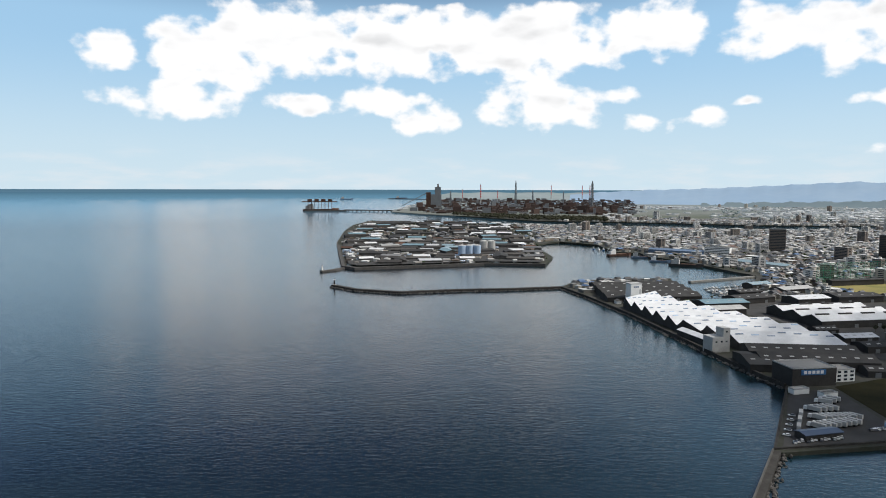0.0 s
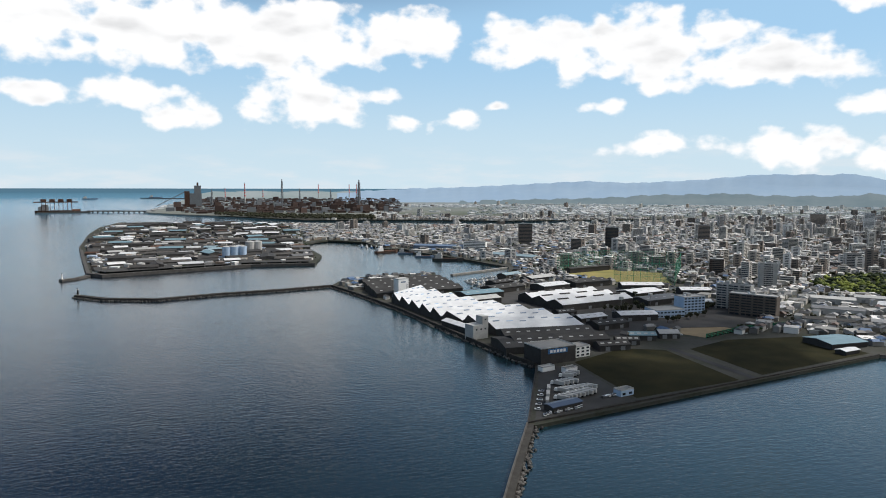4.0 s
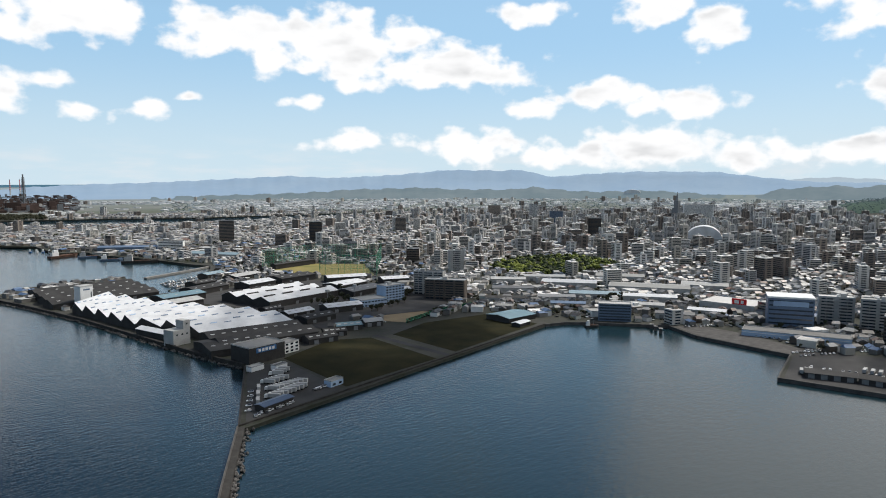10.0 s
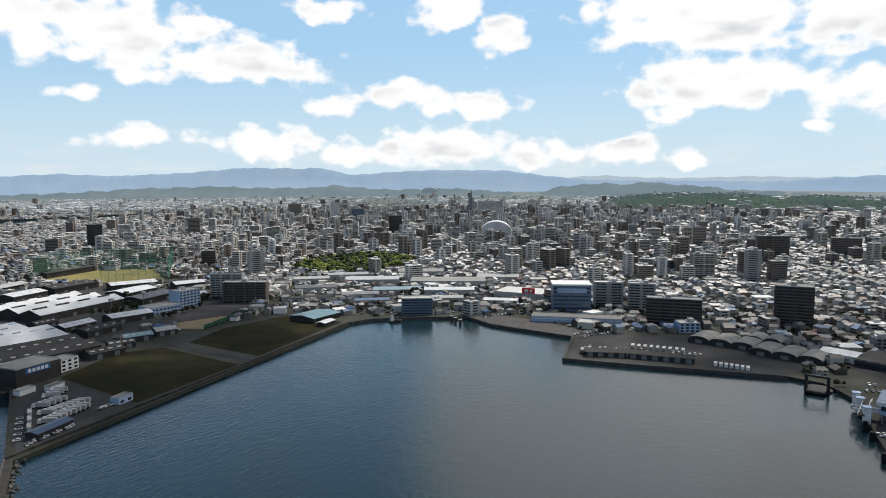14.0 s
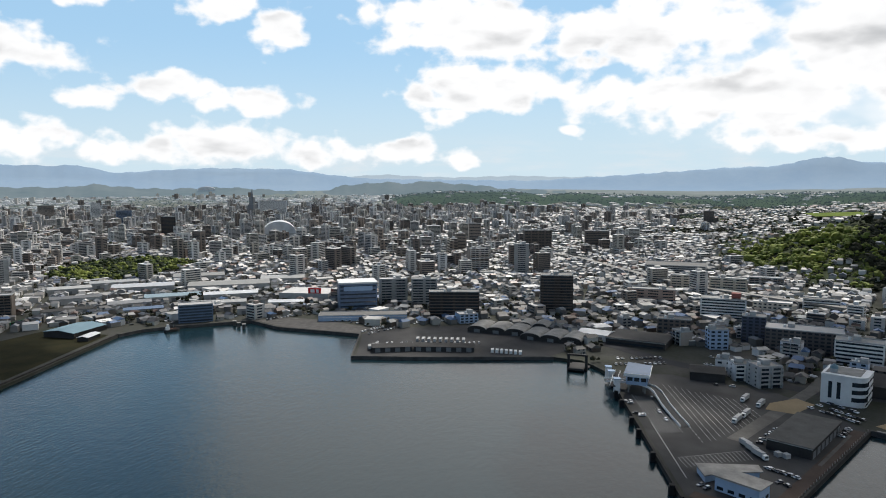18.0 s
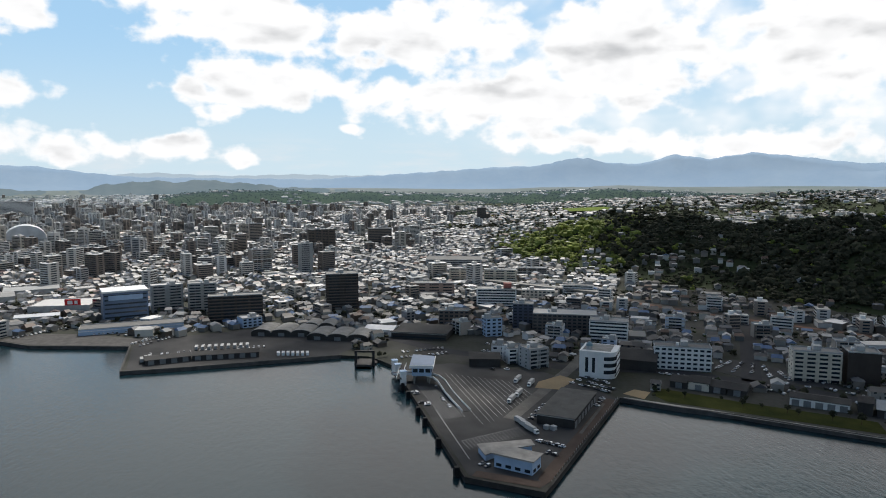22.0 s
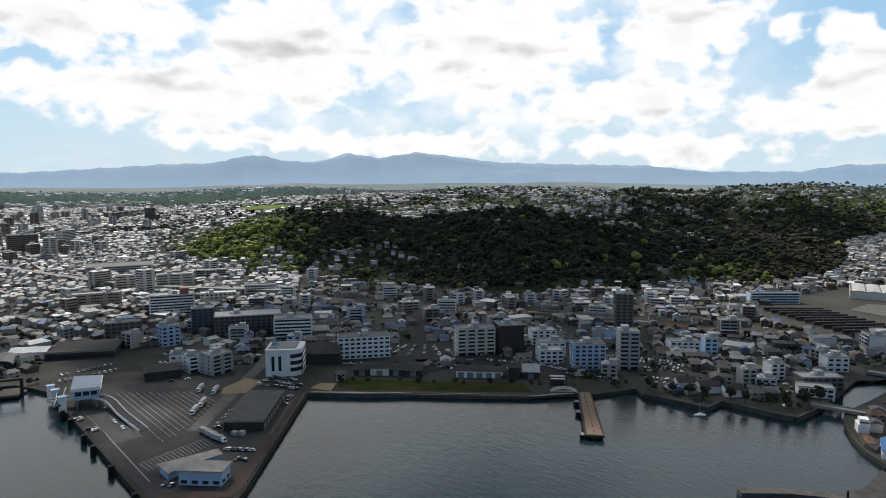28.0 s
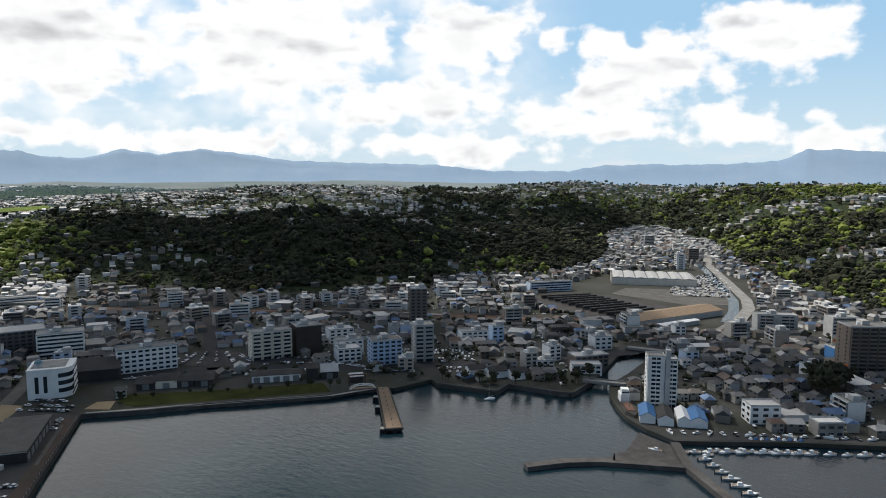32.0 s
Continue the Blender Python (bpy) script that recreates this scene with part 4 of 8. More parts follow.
def patch(name, ring, lift, material, label, category="ground"):
    """A flat piece of ground laid over the land."""
    KEEP.append(list(ring))
    return tagged(sheet(name, list(ring), material, top=max(float(land_z(*p)) for p in ring) + lift, skirt=0.05), label, category, kind="structure")


def car_at(x, y, turn, z=None):
    """A parked car, copied from one model with its parts."""
    key = ("car", math.hypot(x, y) < 445)
    if key not in CACHE:
        body = Shape().profile([(-2.1, 0.35), (2.1, 0.35), (2.15, 0.7), (1.9, 0.85), (0.9, 0.95), (-1.9, 1.0), (-2.15, 0.8)], -0.85, 0.85)
        CACHE[key] = ob = thing("car", body, M["cars"], spot(x, y, float(land_z(x, y)) + 0.2 if z is None else z, turn), "small parked car in mixed plain colours", "car", "parked cars")
        part("cabin", Shape().profile([(-1.8, 0.97), (0.95, 0.94), (0.3, 1.46), (-1.5, 1.46)], -0.74, 0.74), M["glass"], ob)
        part("roof", Shape().profile([(-1.5, 1.46), (0.3, 1.46), (0.25, 1.52), (-1.45, 1.52)], -0.72, 0.72), M["cars"], ob)
        wheel = Shape().tube((0, -0.1, 0), (0, 0.1, 0), 0.32, n=10).mesh("wheel", M["black"])
        for u, v in ((-1.3, -0.8), (1.3, -0.8), (-1.3, 0.8), (1.3, 0.8)) if key[1] else ():
            part("wheel", wheel, M["black"], ob, at=pose(u, v, 0.32))
        return ob
    return copy_thing(CACHE[key], spot(x, y, float(land_z(x, y)) + 0.2 if z is None else z, turn))


def truck_at(x, y, turn, z=None):
    """A box lorry."""
    at = spot(x, y, (2.7 if z is None else z), turn)
    if "truck" not in CACHE:
        CACHE["truck"] = ob = thing("lorry", Shape().box(-5.6, -1.0, 0.6, 5.4, 1.0, 1.0), M["black"], at, "white box lorry parked in the yard", "lorry", "parked lorries")
        part("box", Shape().box(-5.6, -1.22, 1.0, 2.9, 1.22, 3.7), M["pale"], ob)
        part("cab", Shape().profile([(3.2, 0.6), (5.5, 0.6), (5.5, 1.6), (5.2, 2.9), (3.2, 3.0)], -1.15, 1.15), M["white"], ob)
        part("windscreen", Shape().add([(5.53, -1, 1.65), (5.53, 1, 1.65), (5.25, 1, 2.75), (5.25, -1, 2.75)], [(0, 1, 2, 3)]), M["glass"], ob)
        wheel = Shape().tube((0, -0.15, 0), (0, 0.15, 0), 0.5, n=10).mesh("wheel", M["black"])
        for u in (-4.2, -3.0, 4.3):
            for v in (-0.95, 0.95):
                part("wheel", wheel, M["black"], ob, at=pose(u, v, 0.5))
        return ob
    return copy_thing(CACHE["truck"], at)


def boat_at(x, y, turn, size=1.0):
    """A small motor boat afloat."""
    at = spot(x, y, 0.0, turn) @ Matrix.Scale(size, 4)
    if "boat" not in CACHE:
        deck = [(-4, -1.1), (1.5, -1.25), (4.6, 0), (1.5, 1.25), (-4, 1.1)]
        keel = [(-3.9, -0.7), (1.2, -0.7), (3.8, 0), (1.2, 0.7), (-3.9, 0.7)]
        CACHE["boat"] = ob = thing("motor_boat", Shape().prism(keel, -0.4, 1.0, deck), M["white"], at, "small white motor boat moored in the marina", "boat", "moored boats")
        part("cabin", Shape().prism([(-1.2, -0.75), (1.4, -0.7), (1.4, 0.7), (-1.2, 0.75)], 1.0, 2.2, [(-1.1, -0.65), (0.7, -0.6), (0.7, 0.6), (-1.1, 0.65)]), M["white"], ob)
        part("windscreen", Shape().add([(1.38, -0.6, 1.3), (1.38, 0.6, 1.3), (0.85, 0.52, 2.1), (0.85, -0.52, 2.1)], [(0, 1, 2, 3)]), M["glass"], ob)
        part("deck", Shape().prism([(-3.8, -0.9), (-1.4, -0.95), (-1.4, 0.95), (-3.8, 0.9)], 1.0, 1.05), M["timber"], ob)
        part("outboard", Shape().box(-4.5, -0.3, -0.2, -4.0, 0.3, 1.4), M["black"], ob)
        return ob
    return copy_thing(CACHE["boat"], at)


def tree_at(x, y, height=8.0, turn=0.0, kind=0):
    """A broad-leaved tree: trunk, limbs and a ragged crown of leaf clumps."""
    z = float(land_z(x, y))
    at = spot(x, y, z, turn) @ Matrix.Scale(height / 8.0, 4)
    key = ("tree", kind)
    if key not in CACHE:
        tr = Shape().tube((0, 0, -0.3), (0.1, 0, 3.2), 0.28, 0.2, 7)
        g = random.Random(kind)
        for k in range(5):
            a = k * 1.26 + g.random()
            tr.tube((0.1, 0, 2.4 + 0.25 * k), (1.7 * math.cos(a), 1.7 * math.sin(a), 4.6 + 0.4 * k), 0.12, 0.05, 5)
        CACHE[key] = ob = thing("tree", tr, M["bark"], at, "dark green broad-leaved tree with a ragged crown", "tree", "harbour trees")
        r = np.random.default_rng(kind + 20)
        n = 46
        u = r.normal(0, 1, (n, 3))
        u /= np.linalg.norm(u, axis=1)[:, None]
        c = u * r.uniform(0.45, 1.0, (n, 1)) * (2.5, 2.5, 2.1) + (0, 0, 5.4)
        v = (ICO[None] * r.uniform(0.45, 1.35, (n, 12, 1)) * r.uniform(0.45, 0.95, (n, 1, 1)) + c[:, None]).reshape(-1, 3)
        f = (ICO_F[None] + 12 * np.arange(n)[:, None, None]).reshape(-1, 3)
        part("crown", mesh_np("crown", v, f, [M["leaf_lit"] if kind == 3 else M["dark_leaf"]]), None, ob)
        return ob
    return copy_thing(CACHE[key], at)


def chimney(x, y, h, r, striped, label):
    """A tall works chimney; striped ones have red and white rings."""
    ob = thing("chimney", Shape().tube((0, 0, -2), (0, 0, h), r, r * 0.6, 12), M["pale"] if striped else M["steel"], spot(x, y, float(land_z(x, y))), label, "chimney", "works chimneys")
    if striped:
        for k in range(5):
            z0, z1 = h * (0.35 + 0.13 * k), h * (0.35 + 0.13 * k + 0.065)
            q = lambda z: r * (1 - 0.4 * (z + 2) / (h + 2)) + 0.25
            part("ring", Shape().tube((0, 0, z0), (0, 0, z1), q(z0), q(z1), 12), M["red"], ob)
    else:
        for a in (0.8, 2.4, 3.9, 5.5):
            part("brace", Shape().tube((3 * r * math.cos(a), 3 * r * math.sin(a), -2), (1.2 * r * math.cos(a), 1.2 * r * math.sin(a), h * 0.92), r * 0.22, r * 0.16, 5), M["steel"], ob)
        for k in range(1, 6):
            part("platform", Shape().tube((0, 0, h * k / 6), (0, 0, h * k / 6 + 1.2), r * (3 - 0.33 * k), n=8), M["steel"], ob)
    return ob

# ---- cumulus overhead, whose shade lies on the harbour town and its hill ----
def cloud_mat():
    """Cloud: white, and partly open to the light, so that thin rims dim it less than the thick middle."""
    m = mat("cloud_vapour", (0.86, 0.87, 0.88), 1.0, 0, 0.05, 0.002, 0.01, spec=0.0)
    nt = m.node_tree
    b, out = nt.nodes["Principled BSDF"], nt.nodes["Material Output"]
    tr, mx = nt.nodes.new("ShaderNodeBsdfTransparent"), nt.nodes.new("ShaderNodeMixShader")
    mx.inputs[0].default_value = 0.77
    nt.links.new(b.outputs[0], mx.inputs[1])
    nt.links.new(tr.outputs[0], mx.inputs[2])
    nt.links.new(mx.outputs[0], out.inputs[0])
    return m


M["cloud"] = cloud_mat()
CLOUD_BASE = 1100.0


def overhead_cloud(x, y, a, b, turn, seed, lumps=34):
    """A flat-based cumulus: its shade falls round x, y, about a by b metres each way."""
    g = np.random.default_rng(seed)
    bm = bmesh.new()
    for k in range(lumps):
        t, r = g.uniform(0, 6.283), math.sqrt(g.uniform(0, 1)) * 0.85
        size = g.uniform(0.24, 0.42) * min(a, b) * (1.25 - 0.5 * r)
        got = bmesh.ops.create_icosphere(bm, subdivisions=2, radius=1.0)["verts"]
        for v in got:
            w = 1 + 0.22 * math.sin(3.1 * v.co.x + k) * math.cos(2.7 * v.co.y + 2 * k) + 0.1 * math.sin(7 * v.co.z + 5 * v.co.x + k)
            h = v.co.z * (0.75 if v.co.z > 0 else 0.18)
            v.co = (v.co.x * w * size + a * r * math.cos(t), v.co.y * w * size + b * r * math.sin(t), h * w * size + 0.1 * size)
    me = bpy.data.meshes.new("cumulus_cloud")
    bm.to_mesh(me)
    bm.free()
    me.polygons.foreach_set("use_smooth", np.ones(len(me.polygons), bool))
    me.materials.append(M["cloud"])
    off = (CLOUD_BASE - 5) / math.tan(se)
    return thing("cumulus_cloud", me, None, pose(x + off * math.sin(sa), y + off * math.cos(sa), CLOUD_BASE, 0, 0, turn), "white flat-based cumulus cloud drifting over the harbour", "cloud", kind="structure")


overhead_cloud(935, -765, 450, 380, 52, 1, 48)
overhead_cloud(560, -285, 320, 215, 118, 2, 36)
overhead_cloud(395, -400, 240, 170, 135, 3, 26)
overhead_cloud(440, -60, 210, 130, 170, 4, 24)
overhead_cloud(615, 70, 190, 100, 100, 5, 24)
overhead_cloud(700, -130, 130, 100, 100, 8, 18)
overhead_cloud(1053, -1398, 480, 340, 45, 9, 44)
overhead_cloud(395, 535, 300, 165, 40, 6, 36)
overhead_cloud(262, 440, 110, 85, 60, 10, 16)
overhead_cloud(190, -500, 210, 150, 130, 7, 24)

# ---- north shore: factory, lorry yard, fields ----
def ship_at(name, label, x, y, turn, length, hull, house):
    """A coaster or tug: hull with a raised bow, deckhouse, mast and hatch."""
    a, b = length / 2, length * 0.085 + 1.0
    ob = thing(name, Shape().prism([(-a, -b * 0.8), (a * 0.7, -b * 0.8), (a * 0.95, 0), (a * 0.7, b * 0.8), (-a, b * 0.8)], -1, length * 0.05 + 1.2,
                                   [(-a, -b), (a * 0.65, -b), (a, 0), (a * 0.65, b), (-a, b)]), hull, spot(x, y, 0, turn), label, "ship", "harbour ships")
    d = length * 0.05 + 1.2
    part("bow", Shape().prism([(a * 0.6, -b * 0.9), (a, 0), (a * 0.6, b * 0.9)], d, d + length * 0.03), hull, ob)
    part("deckhouse", Shape().box(-a * 0.85, -b * 0.7, d, -a * 0.4, b * 0.7, d + length * 0.09 + 1.5), house, ob)
    part("wheelhouse", Shape().box(-a * 0.7, -b * 0.55, d + length * 0.09 + 1.5, -a * 0.42, b * 0.55, d + length * 0.13 + 3.2), house, ob)
    part("window", Shape().box(-a * 0.42, -b * 0.5, d + length * 0.09 + 2.4, -a * 0.42 + 0.1, b * 0.5, d + length * 0.09 + 3.2), M["glass"], ob)
    part("mast", Shape().tube((a * 0.2, 0, d), (a * 0.2, 0, d + length * 0.2 + 2), 0.25, 0.12, 6), M["steel"], ob)
    part("hatch", Shape().box(-a * 0.3, -b * 0.55, d, a * 0.5, b * 0.55, d + 0.9), M["rust"], ob)
    return ob


def factory():
    left = [(224, 845), (227, 818), (231, 789), (235, 760), (239, 731), (243, 704), (258, 676), (267, 646), (272, 616)]
    right = [(278, 905), (284, 868), (294, 830), (304, 795), (318, 758), (338, 722), (352, 690), (363, 652), (369, 612)]
    hall = thing("factory_hall", None, None, pose(248, 730, 2.5), "long factory hall with rows of white sawtooth roofs", "factory")
    KEEP.append([(205, 860), (262, 506), (380, 500), (385, 640), (370, 760), (300, 910)])
    loc = lambda p, z: (p[0] - 248, p[1] - 730, z)
    for k in range(len(left) - 1):
        a0, a1, b0, b1 = left[k], left[k + 1], right[k], right[k + 1]
        mid = lambda p, q, f: (p[0] + (q[0] - p[0]) * f, p[1] + (q[1] - p[1]) * f)
        la, lb = mid(a0, a1, 0.26), mid(b0, b1, 0.26)
        low, top, t = 5.4, 13.2, 0.35
        sh = Shape().add([loc(a0, low), loc(la, top), loc(a1, low), loc(b0, low), loc(lb, top), loc(b1, low),
                          loc(a0, low + t), loc(la, top + t), loc(a1, low + t), loc(b0, low + t), loc(lb, top + t), loc(b1, low + t)],
                         [(6, 7, 10, 9), (7, 8, 11, 10), (0, 3, 4, 1), (1, 4, 5, 2), (0, 1, 7, 6), (1, 2, 8, 7), (3, 9, 10, 4), (4, 10, 11, 5), (2, 5, 11, 8), (0, 6, 9, 3)])
        roof = part("roof", sh, M["white_roof"], hall, "white metal sawtooth roof")
        part("wall", Shape().add([loc(a0, -1.5), loc(a1, -1.5), loc(b1, -1.5), loc(b0, -1.5), loc(a0, low), loc(a1, low), loc(b1, low), loc(b0, low), loc(la, top), loc(lb, top)],
                                 [(0, 1, 5, 8, 4), (1, 2, 6, 5), (2, 3, 7, 9, 6), (3, 0, 4, 7)]), M["dim"], hall, "sooty dark gable wall")
        part("gutter", Shape().tube(loc(a1, low + 0.5), loc(b1, low + 0.5), 0.9, n=5), M["dim"], hall, "dark roof gutter")
        for i in range(7):
            f = (i + 0.35) / 7
            at = 0.36 + 0.06 * ((i * 5 + k * 3) % 4)
            p, q = mid(mid(a0, b0, f), mid(a1, b1, f), at), mid(mid(a0, b0, f + 0.075), mid(a1, b1, f + 0.075), at)
            z = top - (top - low) * (at - 0.26) / 0.74 + 0.5
            part("roof_vent", Shape().tube(loc(p, z), loc(q, z), 0.85, n=4), M["slate_blue"] if (i + k) % 4 else M["blue"], roof, "blue-grey ridge vent")
    tower = thing("silo_tower", Shape().box(-8, -6, -1, 8, 6, 25), M["white"], pose(247, 882, 2.5, 0, 0, 18), "white windowless concrete silo tower", "tower")
    part("roof_rim", Shape().box(-8.3, -6.3, 25, 8.3, 6.3, 26), M["pale"], tower)
    part("sign_band", Shape().box(-4, -6.15, 20.5, 4, -5.9, 22.2), M["slate_blue"], tower)
    part("window", Shape().box(5, -6.1, 6, 6.2, -5.9, 18), M["glass"], tower)
    stair = thing("stair_tower", Shape().box(-9, -7, -1, 9, 7, 14).box(2, -7, 14, 9, 4, 22), M["pale"], pose(250, 618, 2.5, 0, 0, 14), "grey rendered stair tower of the factory", "tower")
    for z in (9, 18):
        for u in (-5, 0.5, 5.5):
            if z < 14 or u > 2:
                part("window", pane_mesh(1.8, 1.4, M["glass"]), M["glass"], stair, at=pose(u, -7, z))
    shed("quay_shed", "small shed with a white lean-to roof", 247, 660, 102, 48, 12, 6, 2.2, M["white_roof"], M["dim"], doors=0)
    for k, y in enumerate((905, 938, 971, 1004)):
        shed("old_warehouse", "old dark warehouse with a low sooty roof", 276 + 2 * k, y, 6, 128, 31, 6, 4.5, M["grey_roof"], M["dim"], lights=7, doors=2, group="old warehouses")
    shed("rolling_shop", "dark factory shed with rows of small skylights", 312, 580, -6, 92, 62, 7, 4, M["grey_roof"], M["dim"], bays=2, lights=9, doors=0)
    shed("side_shop", "low dark factory shed beside the sea wall", 268, 566, -6, 34, 46, 6, 3, M["grey_roof"], M["dim"], lights=3, doors=0)
    sb = block("sign_building", "dark factory building carrying a blue signboard", "factory", 277, 517, 8, 36, 25, 13.5, M["dim"], style="none", hut=False)
    sign = part("signboard", Shape().box(-7, -0.4, 8.8, 13, 0, 12.8), M["sky_blue"], sb, "blue signboard with white bars", at=pose(-4, -12.5, 0))
    for k in range(5):
        part("sign_bar", Shape().box(-5 + 3.4 * k, -0.5, 9.6, -2.6 + 3.4 * k, -0.4, 12.0), M["white"], sign)
    block("gate_house", "small white block beside the factory gate", "building", 308, 524, 12, 17, 14, 9, M["white"], "office", hut=False)
    shed("rolling_mill", "broad hall with white ridged roofs and dark vents", 447, 770, 10, 112, 92, 8, 5, M["white_roof"], M["dim"], bays=3, lights=0, doors=4)
    for k in range(12):
        u, v = -45 + 28 * (k % 4), -32 + 31 * (k // 4)
        c, s = math.cos(radians(10)), math.sin(radians(10))
        thing("roof_monitor", Shape().box(-8, -1.3, 0, 8, 1.3, 1.6), M["dim"], pose(447 + u * c - v * s, 770 + u * s + v * c, 2.5 + 12.4, 0, 0, 10), "long dark ventilator on a white roof", "ventilator", "roof ventilators")


factory()
# yards behind the factory: dark sheds along works lanes
SHED_ROOFS = ["grey_roof", "grey_roof", "sheds", "pale", "white_roof", "teal_roof", "grey_roof"]
g0 = random.Random(3)
patch("works_yard", [(372, 640), (386, 560), (440, 600), (560, 570), (600, 640), (640, 740), (560, 900), (400, 900), (305, 915), (375, 760)], 0.05, M["asphalt"], "dark asphalt works yard")
for x, y, t, w, d, h in ((400, 620, 8, 40, 22, 6), (402, 660, 8, 36, 18, 5), (455, 650, -10, 44, 24, 7), (390, 695, 8, 24, 16, 5), (545, 735, 12, 60, 30, 7), (560, 790, 12, 55, 34, 7),
                         (330, 800, 12, 44, 26, 8), (345, 845, 12, 60, 30, 8), (600, 845, -20, 60, 26, 7), (400, 890, 20, 60, 30, 7), (470, 880, 15, 50, 30, 8), (540, 900, 10, 66, 36, 8),
                         (420, 945, 20, 40, 22, 6), (500, 975, 20, 56, 26, 6), (470, 1020, 25, 40, 20, 6), (580, 700, -18, 34, 20, 6), (350, 535, -6, 30, 16, 5), (375, 548, -20, 22, 12, 4.5),
                         (400, 560, -20, 26, 12, 5), (430, 560, -16, 20, 14, 5), (640, 780, -20, 40, 24, 7)):
    shed("works_shed", "low works shed with a weathered metal roof", x, y, t, w, d, h, 2.6, M[g0.choice(SHED_ROOFS)], M["dim"], doors=2, lights=4, group="works sheds")
block("blue_office", "light blue works building with a white roof", "building", 500, 657, -4, 37, 25, 8.5, M["blue"], "office", hut=False)
block("stepped_office", "pale blue office with a tall rear block", "building", 540, 664, 0, 30, 18, 20, M["blue"], "office")
block("brown_apartment_slab", "dark brown slab of flats with long balconies", "apartment building", 600, 626, -58, 52, 16, 24.5, M["brown"], sides="l")
block("rear_apartment_block", "pale block behind the brown flats", "apartment building", 610, 668, -58, 40, 14, 30, M["pale"], sides="l")
block("apartment_tower", "tall grey and white tower of flats", "apartment building", 781, 791, -38, 24, 20, 37, M["pale"], sides="lr")
block("dark_tower", "dark slim tower of flats", "apartment building", 613, 1089, -30, 20, 16, 27, M["darkwall"])
block("dark_tower", "dark slim tower of flats", "apartment building", 812, 934, -38, 22, 18, 28, M["darkwall"])
for x, y in ((470, 700), (520, 712)):
    mast = thing("loudspeaker_mast", Shape().tube((0, 0, 0), (0, 0, 16), 0.4, 0.3, 6), M["steel"], spot(x, y, 2.5), "works mast with a small platform", "mast")
    part("platform", Shape().box(-2, -2, 14, 2, 2, 17), M["pale"], mast)

# dark tree belts round the works offices and the sports ground
gw = random.Random(17)


def belt(a, b, n, spread_by, low=7.0, high=11.0):
    for k in range(n):
        f = (k + gw.random()) / n
        tree_at(a[0] + (b[0] - a[0]) * f + gw.uniform(-spread_by, spread_by), a[1] + (b[1] - a[1]) * f + gw.uniform(-spread_by, spread_by), gw.uniform(low, high), gw.uniform(0, 360), gw.randrange(3))


belt((448, 690), (505, 700), 16, 12)
belt((470, 745), (560, 760), 16, 14)
belt((470, 618), (545, 640), 14, 4, 6, 9)
belt((560, 668), (590, 680), 8, 6)
belt((715, 474), (772, 464), 14, 8)

# lorry yard and fields
patch("lorry_yard", [(258, 500), (289, 491), (279, 399), (193, 378)], 0.1, M["asphalt"], "dark asphalt lorry yard on the point")
patch("grass_field", [(293, 503), (360, 533), (394, 515), (386, 414), (284, 401)], 0.1, M["grass"], "rough dark green grass field by the water", "field")
patch("grass_field_rear", [(418, 511), (478, 531), (560, 519), (560, 446), (414, 420)], 0.1, M["grass"], "rough dark grass field beside a lane", "field")
ribbon("field_lane", [(402, 520), (401, 414)], 7, 0.2, M["road"], "narrow asphalt lane between two fields")
ribbon("shore_track", [(196, 381), (400, 413), (560, 440)], 4, 0.2, M["wetcon"], "concrete shore track behind the sea wall")
for k in range(8):
    truck_at(231 + 3.9 * k, 413 + 1.2 * k + (k % 2) * 0.6, 128)
for k in range(7):
    truck_at(240 + 4.1 * k, 429 + 0.4 * k, 128)
for k in range(4):
    truck_at(246 + 4.4 * k, 446 + 1.0 * k, 128)
for k in range(3):
    truck_at(262 + 4.5 * k, 462 + 3 * k, 140)
for k in range(3):
    truck_at(219 + 7.4 * k, 411 + 13 * k, 62)
for k in range(12):
    car_at(205 + 2.9 * k, 388 + 0.6 * k + (k % 3), 70)
    car_at(262 + 1.8 * k, 409 + 0.5 * k, 80 + k) if k < 9 else None
for k in range(5):
    car_at(206 + 5.3 * k, 400 + 9 * k, 150)
shed("lorry_shelter", "dark blue-grey lorry shelter in the yard", 224, 398, 14, 26, 9, 3.6, 1.0, M["navy"], M["dim"], doors=0)
block("yard_office", "small pale blue office with grey annexe", "building", 280, 411, 12, 13, 7, 4.2, M["blue"], "office", hut=False)
block("white_hut", "small white site hut on the yard", "hut", 258, 487, 14, 13, 6, 3.5, M["white"], "none", hut=False)
block("white_hut", "small white site hut on the yard", "hut", 274, 478, 14, 12, 6, 3.5, M["white"], "none", hut=False)

# sports ground with its green screen, driving range
patch("sports_ground", [(440, 592), (508, 616), (524, 566), (464, 546)], 0.12, M["soil"], "bare sandy sports ground", "field")


